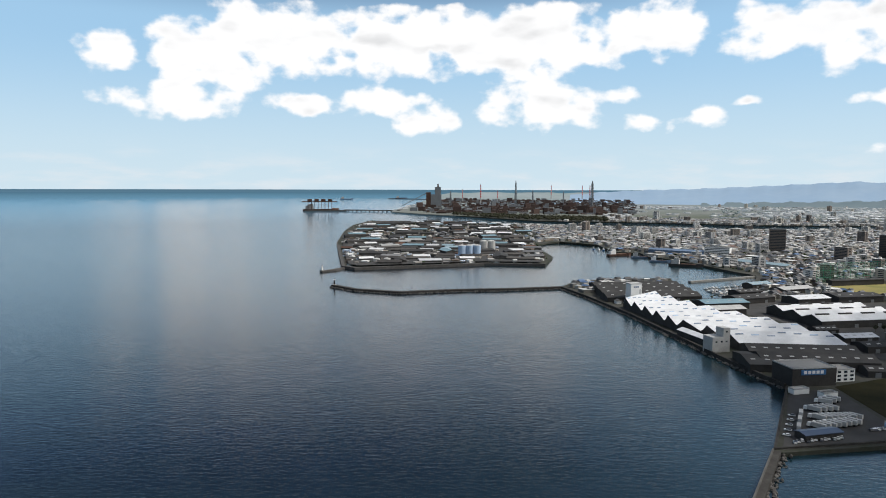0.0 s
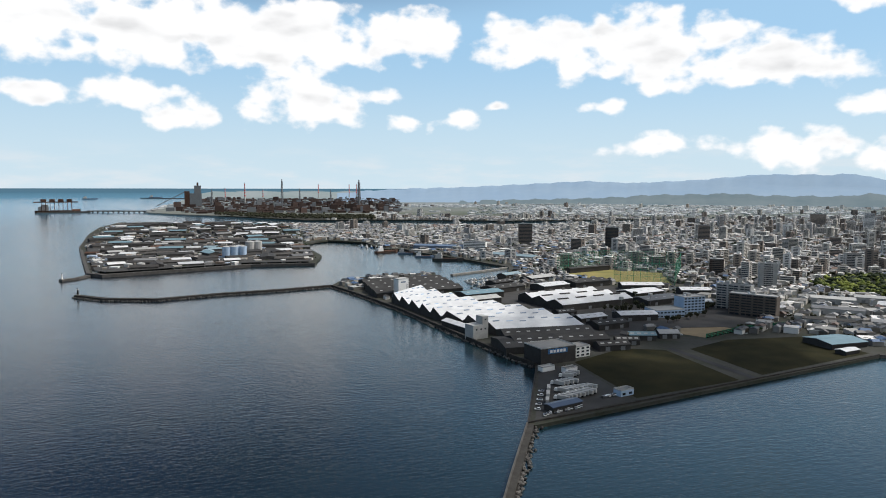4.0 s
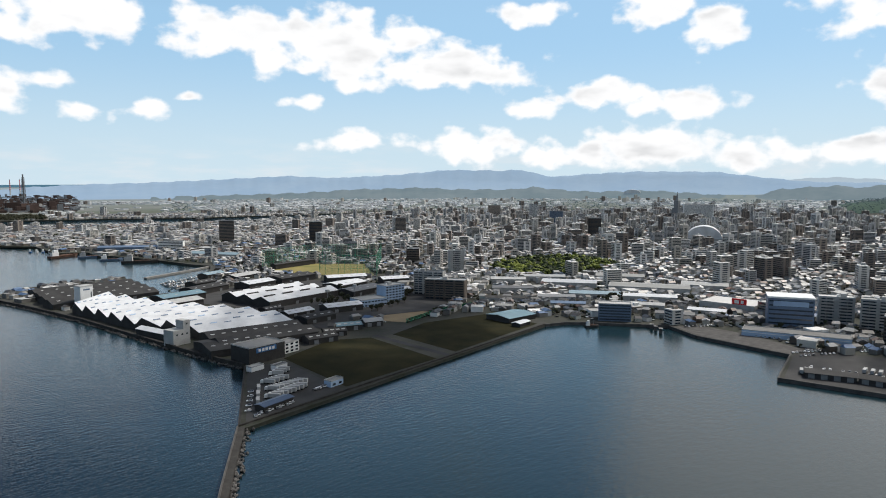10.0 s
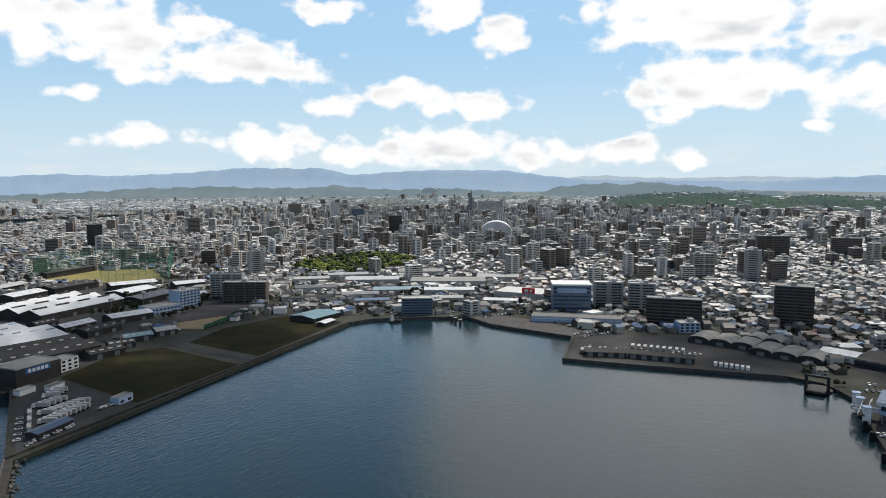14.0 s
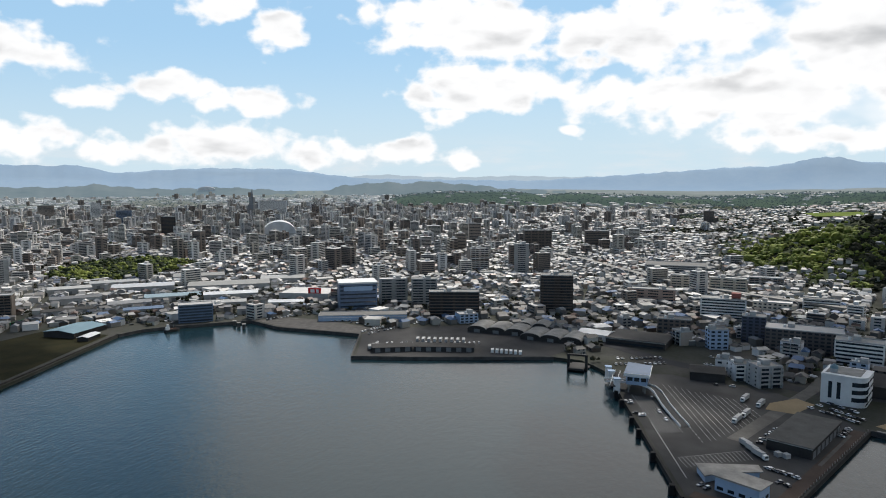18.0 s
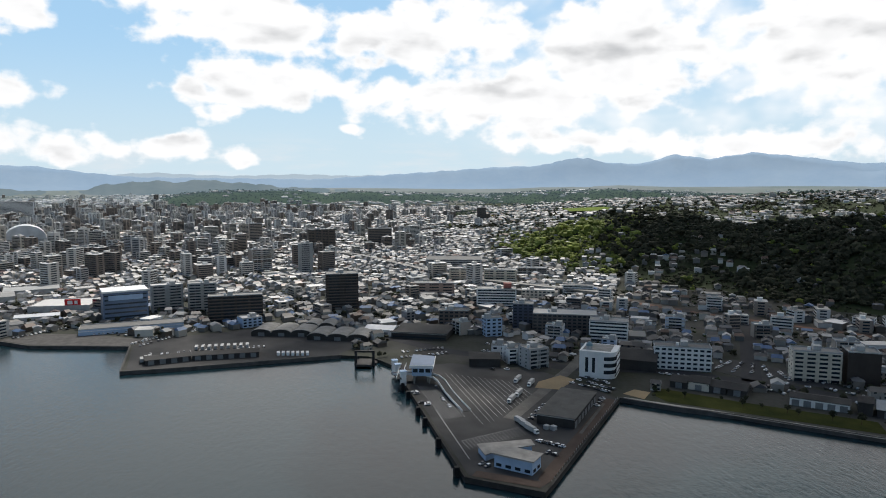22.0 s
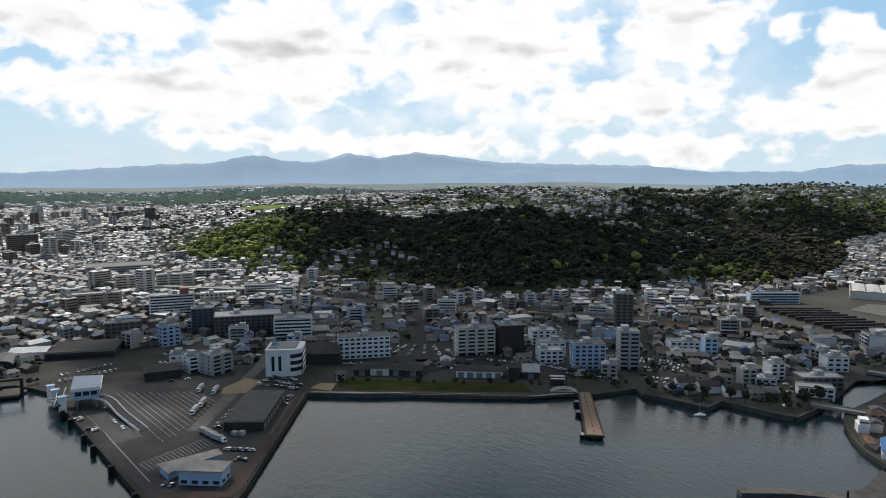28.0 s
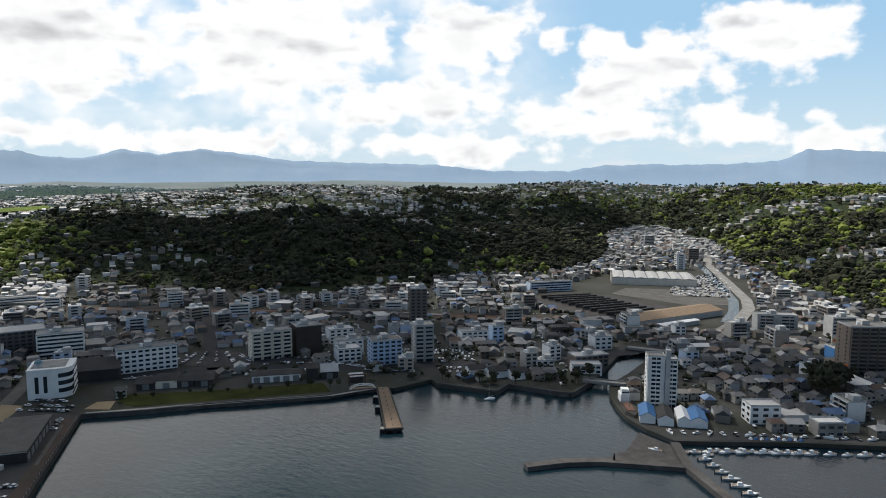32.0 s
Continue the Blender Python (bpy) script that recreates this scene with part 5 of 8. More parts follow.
def net_screen(name, label, a, b, h, posts, mesh_mat=None):
    """Netting hung between steel posts."""
    L = math.dist(a, b)
    z = float(land_z(*a))
    turn = math.degrees(math.atan2(b[1] - a[1], b[0] - a[0]))
    ob = thing(name, None, None, spot(*a, z, turn), label, "net fence")
    for k in range(posts):
        part("post", shared(("post", h), lambda: Shape().tube((0, 0, -1), (0, 0, h + 0.6), 0.25, 0.18, 6).mesh("post", M["green_net"])), M["green_net"], ob, at=pose(L * k / (posts - 1), 0, 0))
    for z in (h * 0.33, h * 0.66, h):
        part("cable", Shape().tube((0, 0, z), (L, 0, z), 0.16, n=4), M["green_net"], ob)
    part("netting", Shape().box(0, -0.03, 0, L, 0.03, h), mesh_mat or M["net_sheer"], ob)
    return ob


def sheer(name, color, open_share):
    m = mat(name, color, 0.9)
    nt = m.node_tree
    b, out = nt.nodes["Principled BSDF"], nt.nodes["Material Output"]
    tr, mx = nt.nodes.new("ShaderNodeBsdfTransparent"), nt.nodes.new("ShaderNodeMixShader")
    mx.inputs[0].default_value = open_share
    nt.links.new(b.outputs[0], mx.inputs[1])
    nt.links.new(tr.outputs[0], mx.inputs[2])
    nt.links.new(mx.outputs[0], out.inputs[0])
    return m


M["net_sheer"] = sheer("fine_green_netting", (0.22, 0.36, 0.29), 0.86)
M["net_dense"] = sheer("dense_green_netting", (0.02, 0.06, 0.04), 0.35)
net_screen("field_fence", "dark green netting fence of the sports ground", (463, 543), (526, 562), 4.5, 8, M["net_dense"])
net_screen("field_fence", "dark green netting fence of the sports ground", (526, 562), (590, 566), 4.5, 7, M["net_dense"])
patch("driving_range", [(575, 1045), (660, 1085), (745, 990), (665, 858), (600, 925)], 0.15, M["turf"], "sandy yellow driving range field", "field")
KEEP.append([(555, 1040), (600, 890), (665, 800), (700, 850), (620, 960)])
R0 = [(610, 930), (668, 856), (800, 1010), (690, 1085), (575, 1050)]
for a, b, n in ((R0[0], R0[1], 10), (R0[1], R0[2], 16), (R0[2], R0[3], 12), (R0[3], R0[4], 10)):
    net_screen("range_net", "tall sheer green golf range netting on posts", a, b, 32, n)
shed("range_clubhouse", "long two-storey golf range clubhouse", 634, 1048, 14, 96, 12, 8, 1.5, M["grey_roof"], M["dim"], category="clubhouse", doors=0)

# sea walls and breakwaters
wall_along("sea_wall", [(177, 1021), (197, 932), (220, 806), (237, 656), (247, 571), (258, 506)], 2.2, -2, 4.0, M["wetcon"], "dark weathered concrete sea wall below the factory")
wall_along("sea_wall_point", [(256, 500), (189, 379), (562, 438)], 1.6, -2, 3.6, M["wetcon"], "weathered concrete sea wall round the yard")
wall_along("mole", [(188.5, 376), (144.5, 306), (69, 182)], 4.8, -2, 3.0, M["wetcon"], "long straight concrete mole running out to sea", "breakwater")
wall_along("mole_parapet", [(187.1, 377), (143.1, 307), (67.6, 183)], 0.9, 3.0, 4.0, M["darkcon"], "weathered parapet along the mole", "wall")
wall_along("breakwater", [(-167, 1035), (-128, 993), (-62, 967), (18, 990), (102, 1002), (177, 1021)], 8.0, -2, 3.4, M["wetcon"], "low dark outer breakwater", "breakwater")
wall_along("island_mole", [(-186, 1266), (-198, 1234), (-218, 1216)], 9.0, -2, 3.0, M["darkcon"], "short mole at the industrial island", "breakwater")
wall_along("marina_mole", [(395, 1091), (475, 1130), (532, 1161)], 6.0, -2, 2.6, M["concrete"], "pale marina mole", "breakwater")
wall_along("harbour_wall", [(205, 1077), (321, 1106), (371, 1110)], 5.0, -2, 4.5, M["darkcon"], "dark harbour wall behind the warehouses", "wall")


def stones(name, pts, side, n, spread, label):
    """Armour stones tumbled along a wall's foot."""
    g = np.random.default_rng(n)
    seg = [math.dist(a, b) for a, b in zip(pts, pts[1:])]
    x, y = [], []
    for k, (a, b) in enumerate(zip(pts, pts[1:])):
        m = int(n * seg[k] / sum(seg))
        t, o = g.random(m), side + g.normal(0, spread, m)
        dx, dy = (b[0] - a[0]) / seg[k], (b[1] - a[1]) / seg[k]
        x.append(a[0] + (b[0] - a[0]) * t + dy * o)
        y.append(a[1] + (b[1] - a[1]) * t - dx * o)
    x, y = np.concatenate(x), np.concatenate(y)
    v = (ICO[None] * g.uniform(0.6, 1.2, (len(x), 12, 1)) * g.uniform(0.7, 1.5, (len(x), 1, 1)) + np.stack([x, y, g.uniform(-0.3, 1.0, len(x))], -1)[:, None]).reshape(-1, 3)
    f = (ICO_F[None] + 12 * np.arange(len(x))[:, None, None]).reshape(-1, 3)
    tagged(new(name, mesh_np(name, drawn(v), f, [M["rock"]])), label, "stones", kind="stuff")


stones("armour_stones", [(188.5, 376), (144.5, 306), (69, 182)], -3.6, 320, 1.2, "dark armour stones along the mole")
stones("breakwater_stones", [(-167, 1035), (-128, 993), (-62, 967), (18, 990), (102, 1002), (177, 1021)], 5.0, 500, 1.5, "dark armour stones along the breakwater")
stones("shore_stones", [(258, 506), (247, 571), (237, 656), (220, 806), (197, 932), (177, 1021)], -3.0, 420, 1.0, "dark stones below the sea wall")
for x, y, c in ((-165, 1033, "black"), (-216, 1217, "white")):
    lh = thing("harbour_light", Shape().tube((0, 0, 3), (0, 0, 11), 1.3, 0.9, 10), M[c], spot(x, y, 0), "small harbour light tower at a mole head", "lighthouse", "harbour lights")
    part("base", Shape().tube((0, 0, 2), (0, 0, 4), 3.2, 2.8, 10), M["concrete"], lh)
    part("gallery", Shape().tube((0, 0, 11), (0, 0, 11.4), 1.6, n=10), M["white"], lh)
    part("lantern", Shape().tube((0, 0, 11.4), (0, 0, 13), 0.7, 0.5, 8), M["glass"], lh)

# marina and fishing basin
gm = random.Random(8)
for k in range(34):
    r = k // 9
    boat_at(392 + 11 * (k % 9) + gm.uniform(-2, 2), 945 + 24 * r + 5 * (k % 9) + gm.uniform(-2, 2), 120 + gm.uniform(-8, 8), gm.uniform(0.9, 1.5))
for r in range(4):
    a, b = (388, 934 + 24 * r), (486, 978 + 24 * r)
    wall_along("pontoon", [a, b], 2.0, -0.3, 0.6, M["concrete"], "floating pale concrete marina pontoon", "pontoon", kind="")
ship_at("work_ship", "red and white work ship at the fishing quay", 395, 1530, 20, 62, M["rust"], M["white"])
ship_at("coaster", "dark blue coaster at the fishing quay", 432, 1480, -15, 48, M["slate_blue"], M["pale"])
ship_at("coaster", "dark blue coaster at the fishing quay", 445, 1400, -20, 42, M["slate_blue"], M["white"])
ship_at("barge", "long dark barge moored in the basin", 470, 1320, -30, 64, M["dim"], M["pale"])
for k in range(8):
    ship_at("trawler", "small white and blue fishing boat", 372 + 9 * k, 1690 - 14 * k, 70, 17, M["white"] if k % 2 else M["sky_blue"], M["white"])
shed("fish_hall", "long blue fish market hall", 520, 1520, -35, 120, 26, 9, 3, M["slate_blue"], M["slate_blue"], doors=0)
block("market_office", "white and red striped market office", "building", 590, 1470, -35, 52, 18, 20, M["white"], "band", hut=False)
shed("quay_shed", "long pale roofed quay shed", 600, 1290, -60, 120, 26, 7, 3, M["sheds"], M["pale"], doors=0)

# ---- industrial island and steelworks ----
ISLAND = [(235, 1468), (197, 1315), (79, 1330), (-61, 1280), (-160, 1249), (-187, 1277), (-224, 1488), (-283, 1835), (-330, 2300), (-346, 2633), (-320, 2979), (-87, 2838), (97, 2793), (273, 2708), (290, 2100), (240, 1745)]
KEEP.append(ISLAND)
KEEP.append([(-311, 4135), (-116, 3794), (65, 3572), (224, 3311), (407, 3030), (700, 2950), (1500, 6600), (-60, 6600)])
g1 = random.Random(21)
patch("island_yards", [(215, 1465), (190, 1325), (79, 1340), (-61, 1290), (-155, 1260), (-178, 1285), (-215, 1490), (-270, 1835), (-310, 2300), (200, 2300), (230, 1760)], 0.3, M["asphalt"], "dark industrial yards on the island")
protos = {}


def island_shed(x, y, turn, w, d, h, roof):
    key = (w, d, h, roof)
    if key not in protos:
        protos[key] = shed("island_shed", "metal-roofed industrial shed on the island", x, y, turn, w, d, h, 3.0, M[roof], M["darkcon"], doors=0, group="island sheds")
    else:
        copy_thing(protos[key], spot(x, y, float(land_z(x, y)), turn))


n = 0
for row in range(24):
    y = 1300 + 36 * row + 1.2 * row * row
    x = -300
    while x < 300:
        w, d, h, roof = g1.choice([(44, 22, 7, "sheds"), (60, 28, 9, "grey_roof"), (34, 20, 6, "white_roof"), (50, 26, 8, "teal_roof"), (70, 30, 8, "grey_roof"), (40, 24, 7, "grey_roof"), (30, 18, 6, "sheds"), (46, 22, 7, "dim"), (26, 16, 5, "rust"), (56, 20, 6, "darkcon")])
        x += w / 2 + g1.uniform(4, 22)
        if bool(inside(np.array(x), np.array(float(y)), ISLAND)) and float(edge_gap(np.array(x), np.array(float(y)), ISLAND)) > w / 2 + 6 and g1.random() < 0.86:
            island_shed(x, y + g1.uniform(-9, 9), 5 + g1.gauss(0, 12) + 90 * (g1.random() < 0.2), w, d, h, roof)
        x += w / 2
for x, y, r, h in ((40, 1452, 8, 26), (56, 1455, 8, 26), (72, 1457, 8, 26), (95, 1600, 10, 24), (112, 1604, 10, 24), (-150, 2350, 18, 16), (-100, 2370, 18, 16), (-130, 1330, 7, 10), (-110, 1335, 7, 10)):
    tk = thing("storage_tank", Shape().tube((0, 0, -1), (0, 0, h), r, n=16), M["blue"] if r == 8 else M["pale"], spot(x, y, 3), "round pale storage tank", "tank", "island tanks")
    part("tank_roof", Shape().tube((0, 0, h), (0, 0, h + r * 0.25), r, r * 0.15, 16), M["pale"], tk)
wall_along("island_sea_wall", [(197, 1316), (79, 1331), (-61, 1281), (-160, 1250), (-187, 1278), (-224, 1488), (-283, 1835), (-330, 2300)], 6.0, -2, 5.0, M["darkcon"], "dark sea wall round the industrial island")

def island_clutter(seed=31):
    """Small huts, stacks and trees between the sheds."""
    g = np.random.default_rng(seed)
    x, y = g.uniform(-330, 290, 2600), g.uniform(1290, 2900, 2600)
    ok = inside(x, y, ISLAND) & (edge_gap(x, y, ISLAND) > 12)
    x, y = x[ok], y[ok]
    n = len(x)
    v, f = boxes_np(x, y, np.full(n, 2.0), g.uniform(4, 16, n), g.uniform(4, 12, n), g.uniform(3, 9, n), g.normal(0.1, 0.4, n))
    tagged(new("island_huts", mesh_np("island_huts", drawn(v), f, [M["near_flats"]])), "small huts and stacks between the island sheds", "huts", kind="stuff")
    m = g.random(n) < 0.25
    wood("island_trees", x[m] + 9, y[m] + 6, g.uniform(2, 5, m.sum()), M["leaf"], "dark trees between the island sheds", 2, 15)


island_clutter()


def works(seed=6):
    g = np.random.default_rng(seed)
    n = 1700
    a, d = np.radians(g.uniform(-2.6, 15.5, n)), g.uniform(3800, 8200, n)
    x, y = d * np.sin(a), d * np.cos(a)
    ok = on_land(x, y) & (edge_gap(x, y, STEEL) > 120)
    x, y, d = x[ok], y[ok], d[ok]
    n = len(x)
    h = g.uniform(5, 20, n) * (1 + 1.4 * (g.random(n) < 0.10))
    half = g.random(n) < 0.68
    for m, name, mt, label in ((half, "works_halls", M["works_rust"], "rust-red halls and stockpiles of the steelworks"), (~half, "works_plant", M["steel"], "grey plant and conveyors of the steelworks")):
        v, f = boxes_np(x[m], y[m], np.full(m.sum(), 2.0), g.uniform(12, 62, m.sum()), g.uniform(12, 30, m.sum()), h[m], g.normal(0.1, 0.2, m.sum()))
        tagged(new(name, mesh_np(name, drawn(v), f, [mt])), label, "factory", kind="stuff")
    m = 2600
    a, d = np.radians(g.uniform(0.8, 13.5, m)), g.uniform(3000, 3900, m)
    x, y = d * np.sin(a), d * np.cos(a)
    lim = np.interp(np.degrees(a), [0, 3, 7, 11, 14], [3500, 3330, 3080, 2990, 2960])
    ok = (d > lim + 40) & (d < lim + 420) & on_land(x, y)
    wood("shore_wood", x[ok], y[ok], g.uniform(6, 9, ok.sum()), M["dark_leaf"], "dark green pine belt before the steelworks", 2, 5)


works()


def polar(az, d):
    return d * math.sin(radians(az)), d * math.cos(radians(az))


for az, d, el, striped, r in ((3.1, 6000, 0.25, 1, 6), (6.0, 5500, 0.54, 0, 5), (12.2, 4500, 0.50, 0, 6), (1.6, 7000, -0.15, 1, 5), (8.9, 9000, 0.2, 1, 7), (11.4, 9000, 0.18, 1, 7), (12.0, 9000, 0.2, 1, 7), (7.4, 6500, -0.2, 0, 4), (9.9, 6800, -0.3, 0, 4), (0.6, 5600, -0.3, 0, 5), (4.5, 7000, -0.25, 1, 5)):
    h = EYE + d * math.tan(radians(el))
    chimney(*polar(az, d), h, r, striped, "tall red and white ringed works chimney" if striped else "tall braced steel works chimney")
x, y = polar(-0.6, 5200)
fur = thing("blast_furnace", Shape().box(-40, -30, -2, 40, 30, 95), M["steel"], spot(x, y, 8), "huge grey blast furnace tower", "furnace")
part("upper_tower", Shape().box(-10, -25, 95, 36, 25, 150), M["steel"], fur)
part("side_bin", Shape().box(-75, -22, -2, -40, 22, 110), M["rust"], fur)
part("top_works", Shape().box(8, -12, 150, 20, 12, 172), M["rust"], fur)
part("conveyor", Shape().add([(-260, -4, 4), (-260, 4, 4), (-60, 4, 108), (-60, -4, 108), (-260, -4, 10), (-260, 4, 10), (-60, 4, 114), (-60, -4, 114)], [(0, 1, 2, 3), (7, 6, 5, 4), (0, 4, 5, 1), (1, 5, 6, 2), (2, 6, 7, 3), (3, 7, 4, 0)]), M["steel"], fur)

# the ore berth far out, with its ship and jetty
a, b = polar(-8.2, 4450), polar(-3.6, 4300)
wall_along("ore_jetty", [a, polar(-6, 4380), b], 14, 6, 12, M["darkcon"], "long dark ore jetty on piles", "jetty")
for k in range(14):
    p = (a[0] + (b[0] - a[0]) * k / 13, a[1] + (b[1] - a[1]) * k / 13)
    thing("jetty_pile", Shape().box(-3, -6, -3, 3, 6, 6.2), M["darkcon"], spot(*p, 0, -12), "concrete pile of the ore jetty", "pile", "jetty piles")
x, y = polar(-10.1, 4500)
ship_at("ore_carrier", "red ore carrier berthed at the jetty", x, y, 10, 230, M["rust"], M["pale"])
for k in range(4):
    cx, cy = polar(-11.0 + 0.55 * k, 4480)
    cr = thing("ore_crane", Shape().box(-12, -12, 8, -9, 12, 58).box(9, -12, 8, 12, 12, 58), M["rust"], spot(cx, cy, 6, 10), "red ore unloading crane on the berth", "crane", "ore cranes")
    part("boom", Shape().box(-50, -4, 52, 45, 4, 58), M["rust"], cr)
    part("machine_house", Shape().box(-14, -8, 58, 14, 8, 72), M["rust"], cr)
wall_along("ore_berth", [polar(-11.4, 4470), polar(-8.0, 4450)], 36, -2, 8, M["darkcon"], "dark ore berth far offshore", "jetty")
for az, d in ((-8.0, 9000), (-3.5, 10000)):
    x, y = polar(az, d)
    ship_at("far_ship", "distant grey cargo ship at sea", x, y, 5, 170, M["slate_blue"], M["pale"])
wall_along("far_breakwater", [polar(-4.5, 9500), polar(-1.2, 9000)], 40, -2, 9, M["darkcon"], "low distant breakwater at sea", "breakwater")

# landmark towers of the far town
for az, d, el, w, m, label in ((47.8, 2500, -1.9, 44, "flats", "tall grey city office tower"), (51.0, 2450, -1.79, 28, "white", "slim white city tower"), (52.9, 2400, -2.35, 44, "slate_blue", "dark blue glazed city block"),
                               (63.9, 2620, -1.73, 100, "white", "broad pale city building"), (33.0, 1700, -3.2, 30, "darkwall", "dark tower of flats in the town"),
                               (26.0, 1750, -3.0, 34, "brown", "brown tower of flats in the town"), (68.9, 1500, -4.0, 26, "flats", "tower of flats in the town"), (80.5, 1600, -3.7, 28, "flats", "tower of flats in the town"),
                               (40.0, 2000, -2.9, 30, "flats", "tower of flats in the town"), (56.0, 1900, -2.9, 34, "darkwall", "dark tower of flats in the town"), (90.5, 1500, -4.2, 50, "brown", "brown block of flats in the town"),
                               (99.0, 2300, -2.5, 30, "brown", "brown tower before the hill"), (121.4, 2500, -1.26, 20, "flats", "pale tower on the hill town"), (124.8, 2500, -1.34, 20, "flats", "pale tower on the hill town")):
    x, y = polar(az, d)
    h = EYE + d * math.tan(radians(el)) - float(land_z(x, y))
    block("city_tower", label, "tower", x, y, -az + 4, w, w * 0.6, max(12, h), M[m], "band", step=3.4)
x, y = polar(62.34, 2560)
lm = thing("lattice_tower", Shape().prism([(-17, -14), (17, -14), (17, 14), (-17, 14)], 0, 52, [(-14, -11), (14, -11), (14, 11), (-14, 11)]), M["steel"], spot(x, y, 8), "dark telecommunications tower in the city", "tower")
part("head", Shape().box(-8, -8, 52, 8, 8, 78), M["steel"], lm)
part("mast", Shape().tube((0, 0, 78), (0, 0, 107), 4.5, 1.0, 8), M["steel"], lm)
x, y = polar(64.4, 1800)
hall = thing("arched_hall", Shape().profile([(41 * math.cos(t), 30 * math.sin(t)) for t in (math.pi * k / 12 for k in range(13))], -30, 30), M["white_roof"], spot(x, y, 14, -64), "white barrel-roofed hall in the city", "hall")
KEEP.append([(x - 60, y - 60), (x + 60, y - 60), (x + 60, y + 60), (x - 60, y + 60)])
part("base", Shape().box(-42, -31, -14, 42, 31, 0.0), M["pale"], hall)
x, y = polar(58.9, 6500)
dome = thing("stadium_dome", Shape().profile([(75 * math.cos(t), 32 * math.sin(t)) for t in (math.pi * k / 12 for k in range(13))], -60, 60), M["white_roof"], spot(x, y, 52, -60), "white stadium dome far on the hills", "stadium")

# ---- the bay: shops, flats and the quay ----
def cars_between(a, b, n, turn, skip=0.15, seed=0):
    g = random.Random(seed + n)
    for k in range(n):
        if g.random() > skip:
            f = k / max(1, n - 1)
            car_at(a[0] + (b[0] - a[0]) * f, a[1] + (b[1] - a[1]) * f, turn + g.choice((0, 180)) + g.uniform(-3, 3))


def barrel_sheds(x, y, turn, n, w, d, h, rise):
    """Warehouses under a row of barrel roofs, their round ends to the water."""
    z = float(land_z(x, y))
    ob = thing("barrel_warehouse", Shape().box(-n * w / 2, -d / 2, -1, n * w / 2, d / 2, h), M["dim"], spot(x, y, z, turn), "warehouse with a row of grey barrel roofs", "warehouse", "barrel warehouses")
    keep_box(x, y, turn, n * w, d)
    arc = [(w / 2 * math.cos(t), rise * math.sin(t)) for t in (math.pi * k / 12 for k in range(13))]
    for k in range(n):
        at = pose(-n * w / 2 + w * (k + 0.5), 0, h)
        part("barrel_roof", Shape().profile(arc, -d / 2 - 0.6, d / 2 + 0.6), M["concrete"], ob, at=at)
        part("end_wall", Shape().profile([(0.93 * u, 0.9 * v) for u, v in arc], -d / 2 - 0.75, -d / 2 - 0.62), M["dim"], ob, at=at)
        part("shutter", shared(("bigdoor",), lambda: Shape().box(-3, -0.15, 0, 3, 0.05, 4.2).mesh("shutter", M["steel"])), M["steel"], ob, at=pose(-n * w / 2 + w * (k + 0.5), -d / 2, 0))
    return ob


shed("boat_shed", "wide open shed with a blue-green metal roof", 560, 482, -2, 42, 34, 5, 2.0, M["teal_roof"], M["dim"], doors=0)
shed("white_store", "small store with a pale roof by the water", 541, 452, 8, 20, 10, 3.5, 1.2, M["white_roof"], M["dim"], doors=0)
block("coast_office", "blue-grey glazed office at the bay head", "office building", 637, 402, -56, 34, 18, 18, M["slate_blue"], "band", hut=False)
for x, y, t, w, d, h, rf in ((800, 580, -57, 76, 34, 7, "sheds"), (838, 476, -62, 104, 42, 8, "dark_decks"), (770, 436, -60, 64, 24, 7, "white_roof"), (745, 500, -55, 64, 26, 6, "sheds"), (690, 520, -50, 46, 22, 6, "sheds"),
                             (715, 420, -62, 60, 20, 6, "pale"), (690, 360, -66, 40, 16, 6, "sheds"), (735, 345, -72, 40, 18, 6, "white_roof"), (820, 640, -50, 60, 26, 7, "sheds"), (640, 560, -48, 50, 16, 5, "grey_roof"),
                             (700, 600, -48, 54, 22, 7, "sheds"), (760, 660, -48, 50, 26, 7, "pale"), (660, 480, -52, 40, 16, 6, "slate_blue"), (900, 560, -58, 70, 34, 8, "dark_decks"), (905, 430, -66, 60, 34, 8, "sheds")):
    shed("retail_shed", "large low store with a broad pale roof", x, y, t, w, d, h, 1.6, M[rf], M["pale"], doors=3, category="store", group="bay stores")
rs = block("red_sign_store", "pale store with a red rooftop signboard", "store", 792, 340, -86, 62, 50, 9, M["pale"], "none", hut=False)
part("signboard", Shape().box(-8, -0.6, 0, 8, 0.6, 7.5), M["red"], rs, "red signboard with white bars", at=pose(14, -24, 9))
part("sign_bar", Shape().box(-5, -0.8, 2, 0, -0.6, 5.8), M["white"], rs, at=pose(14, -24, 9))
part("sign_bar", Shape().box(2, -0.8, 2, 5, -0.6, 5.8), M["white"], rs, at=pose(14, -24, 9))
bg = block("glass_office", "blue-grey office block with a white roof rim", "office building", 733, 258, -65, 42, 30, 31, M["slate_blue"], "band", hut=False, sides="r", step=4.2)
part("roof_rim", Shape().box(-21.6, -15.6, 31.4, 21.6, 15.6, 33), M["white"], bg)
part("glass_band", Shape().box(-16, -15.35, 23.5, 16, -15.0, 28.5), M["blue"], bg, "pale blue reflective glass band")
lw = block("blue_low_hall", "long low pale blue hall before the office", "hall", 684, 234, -73, 92, 24, 5.5, M["blue"], "none", hut=False)
part("stripe", Shape().box(-46, -12.2, 3.6, 46, -12.0, 4.2), M["white"], lw)
block("grey_apartment_block", "grey block of flats with stacked balconies", "apartment building", 783, 230, -68, 33, 16, 29, M["pale"], sides="r")
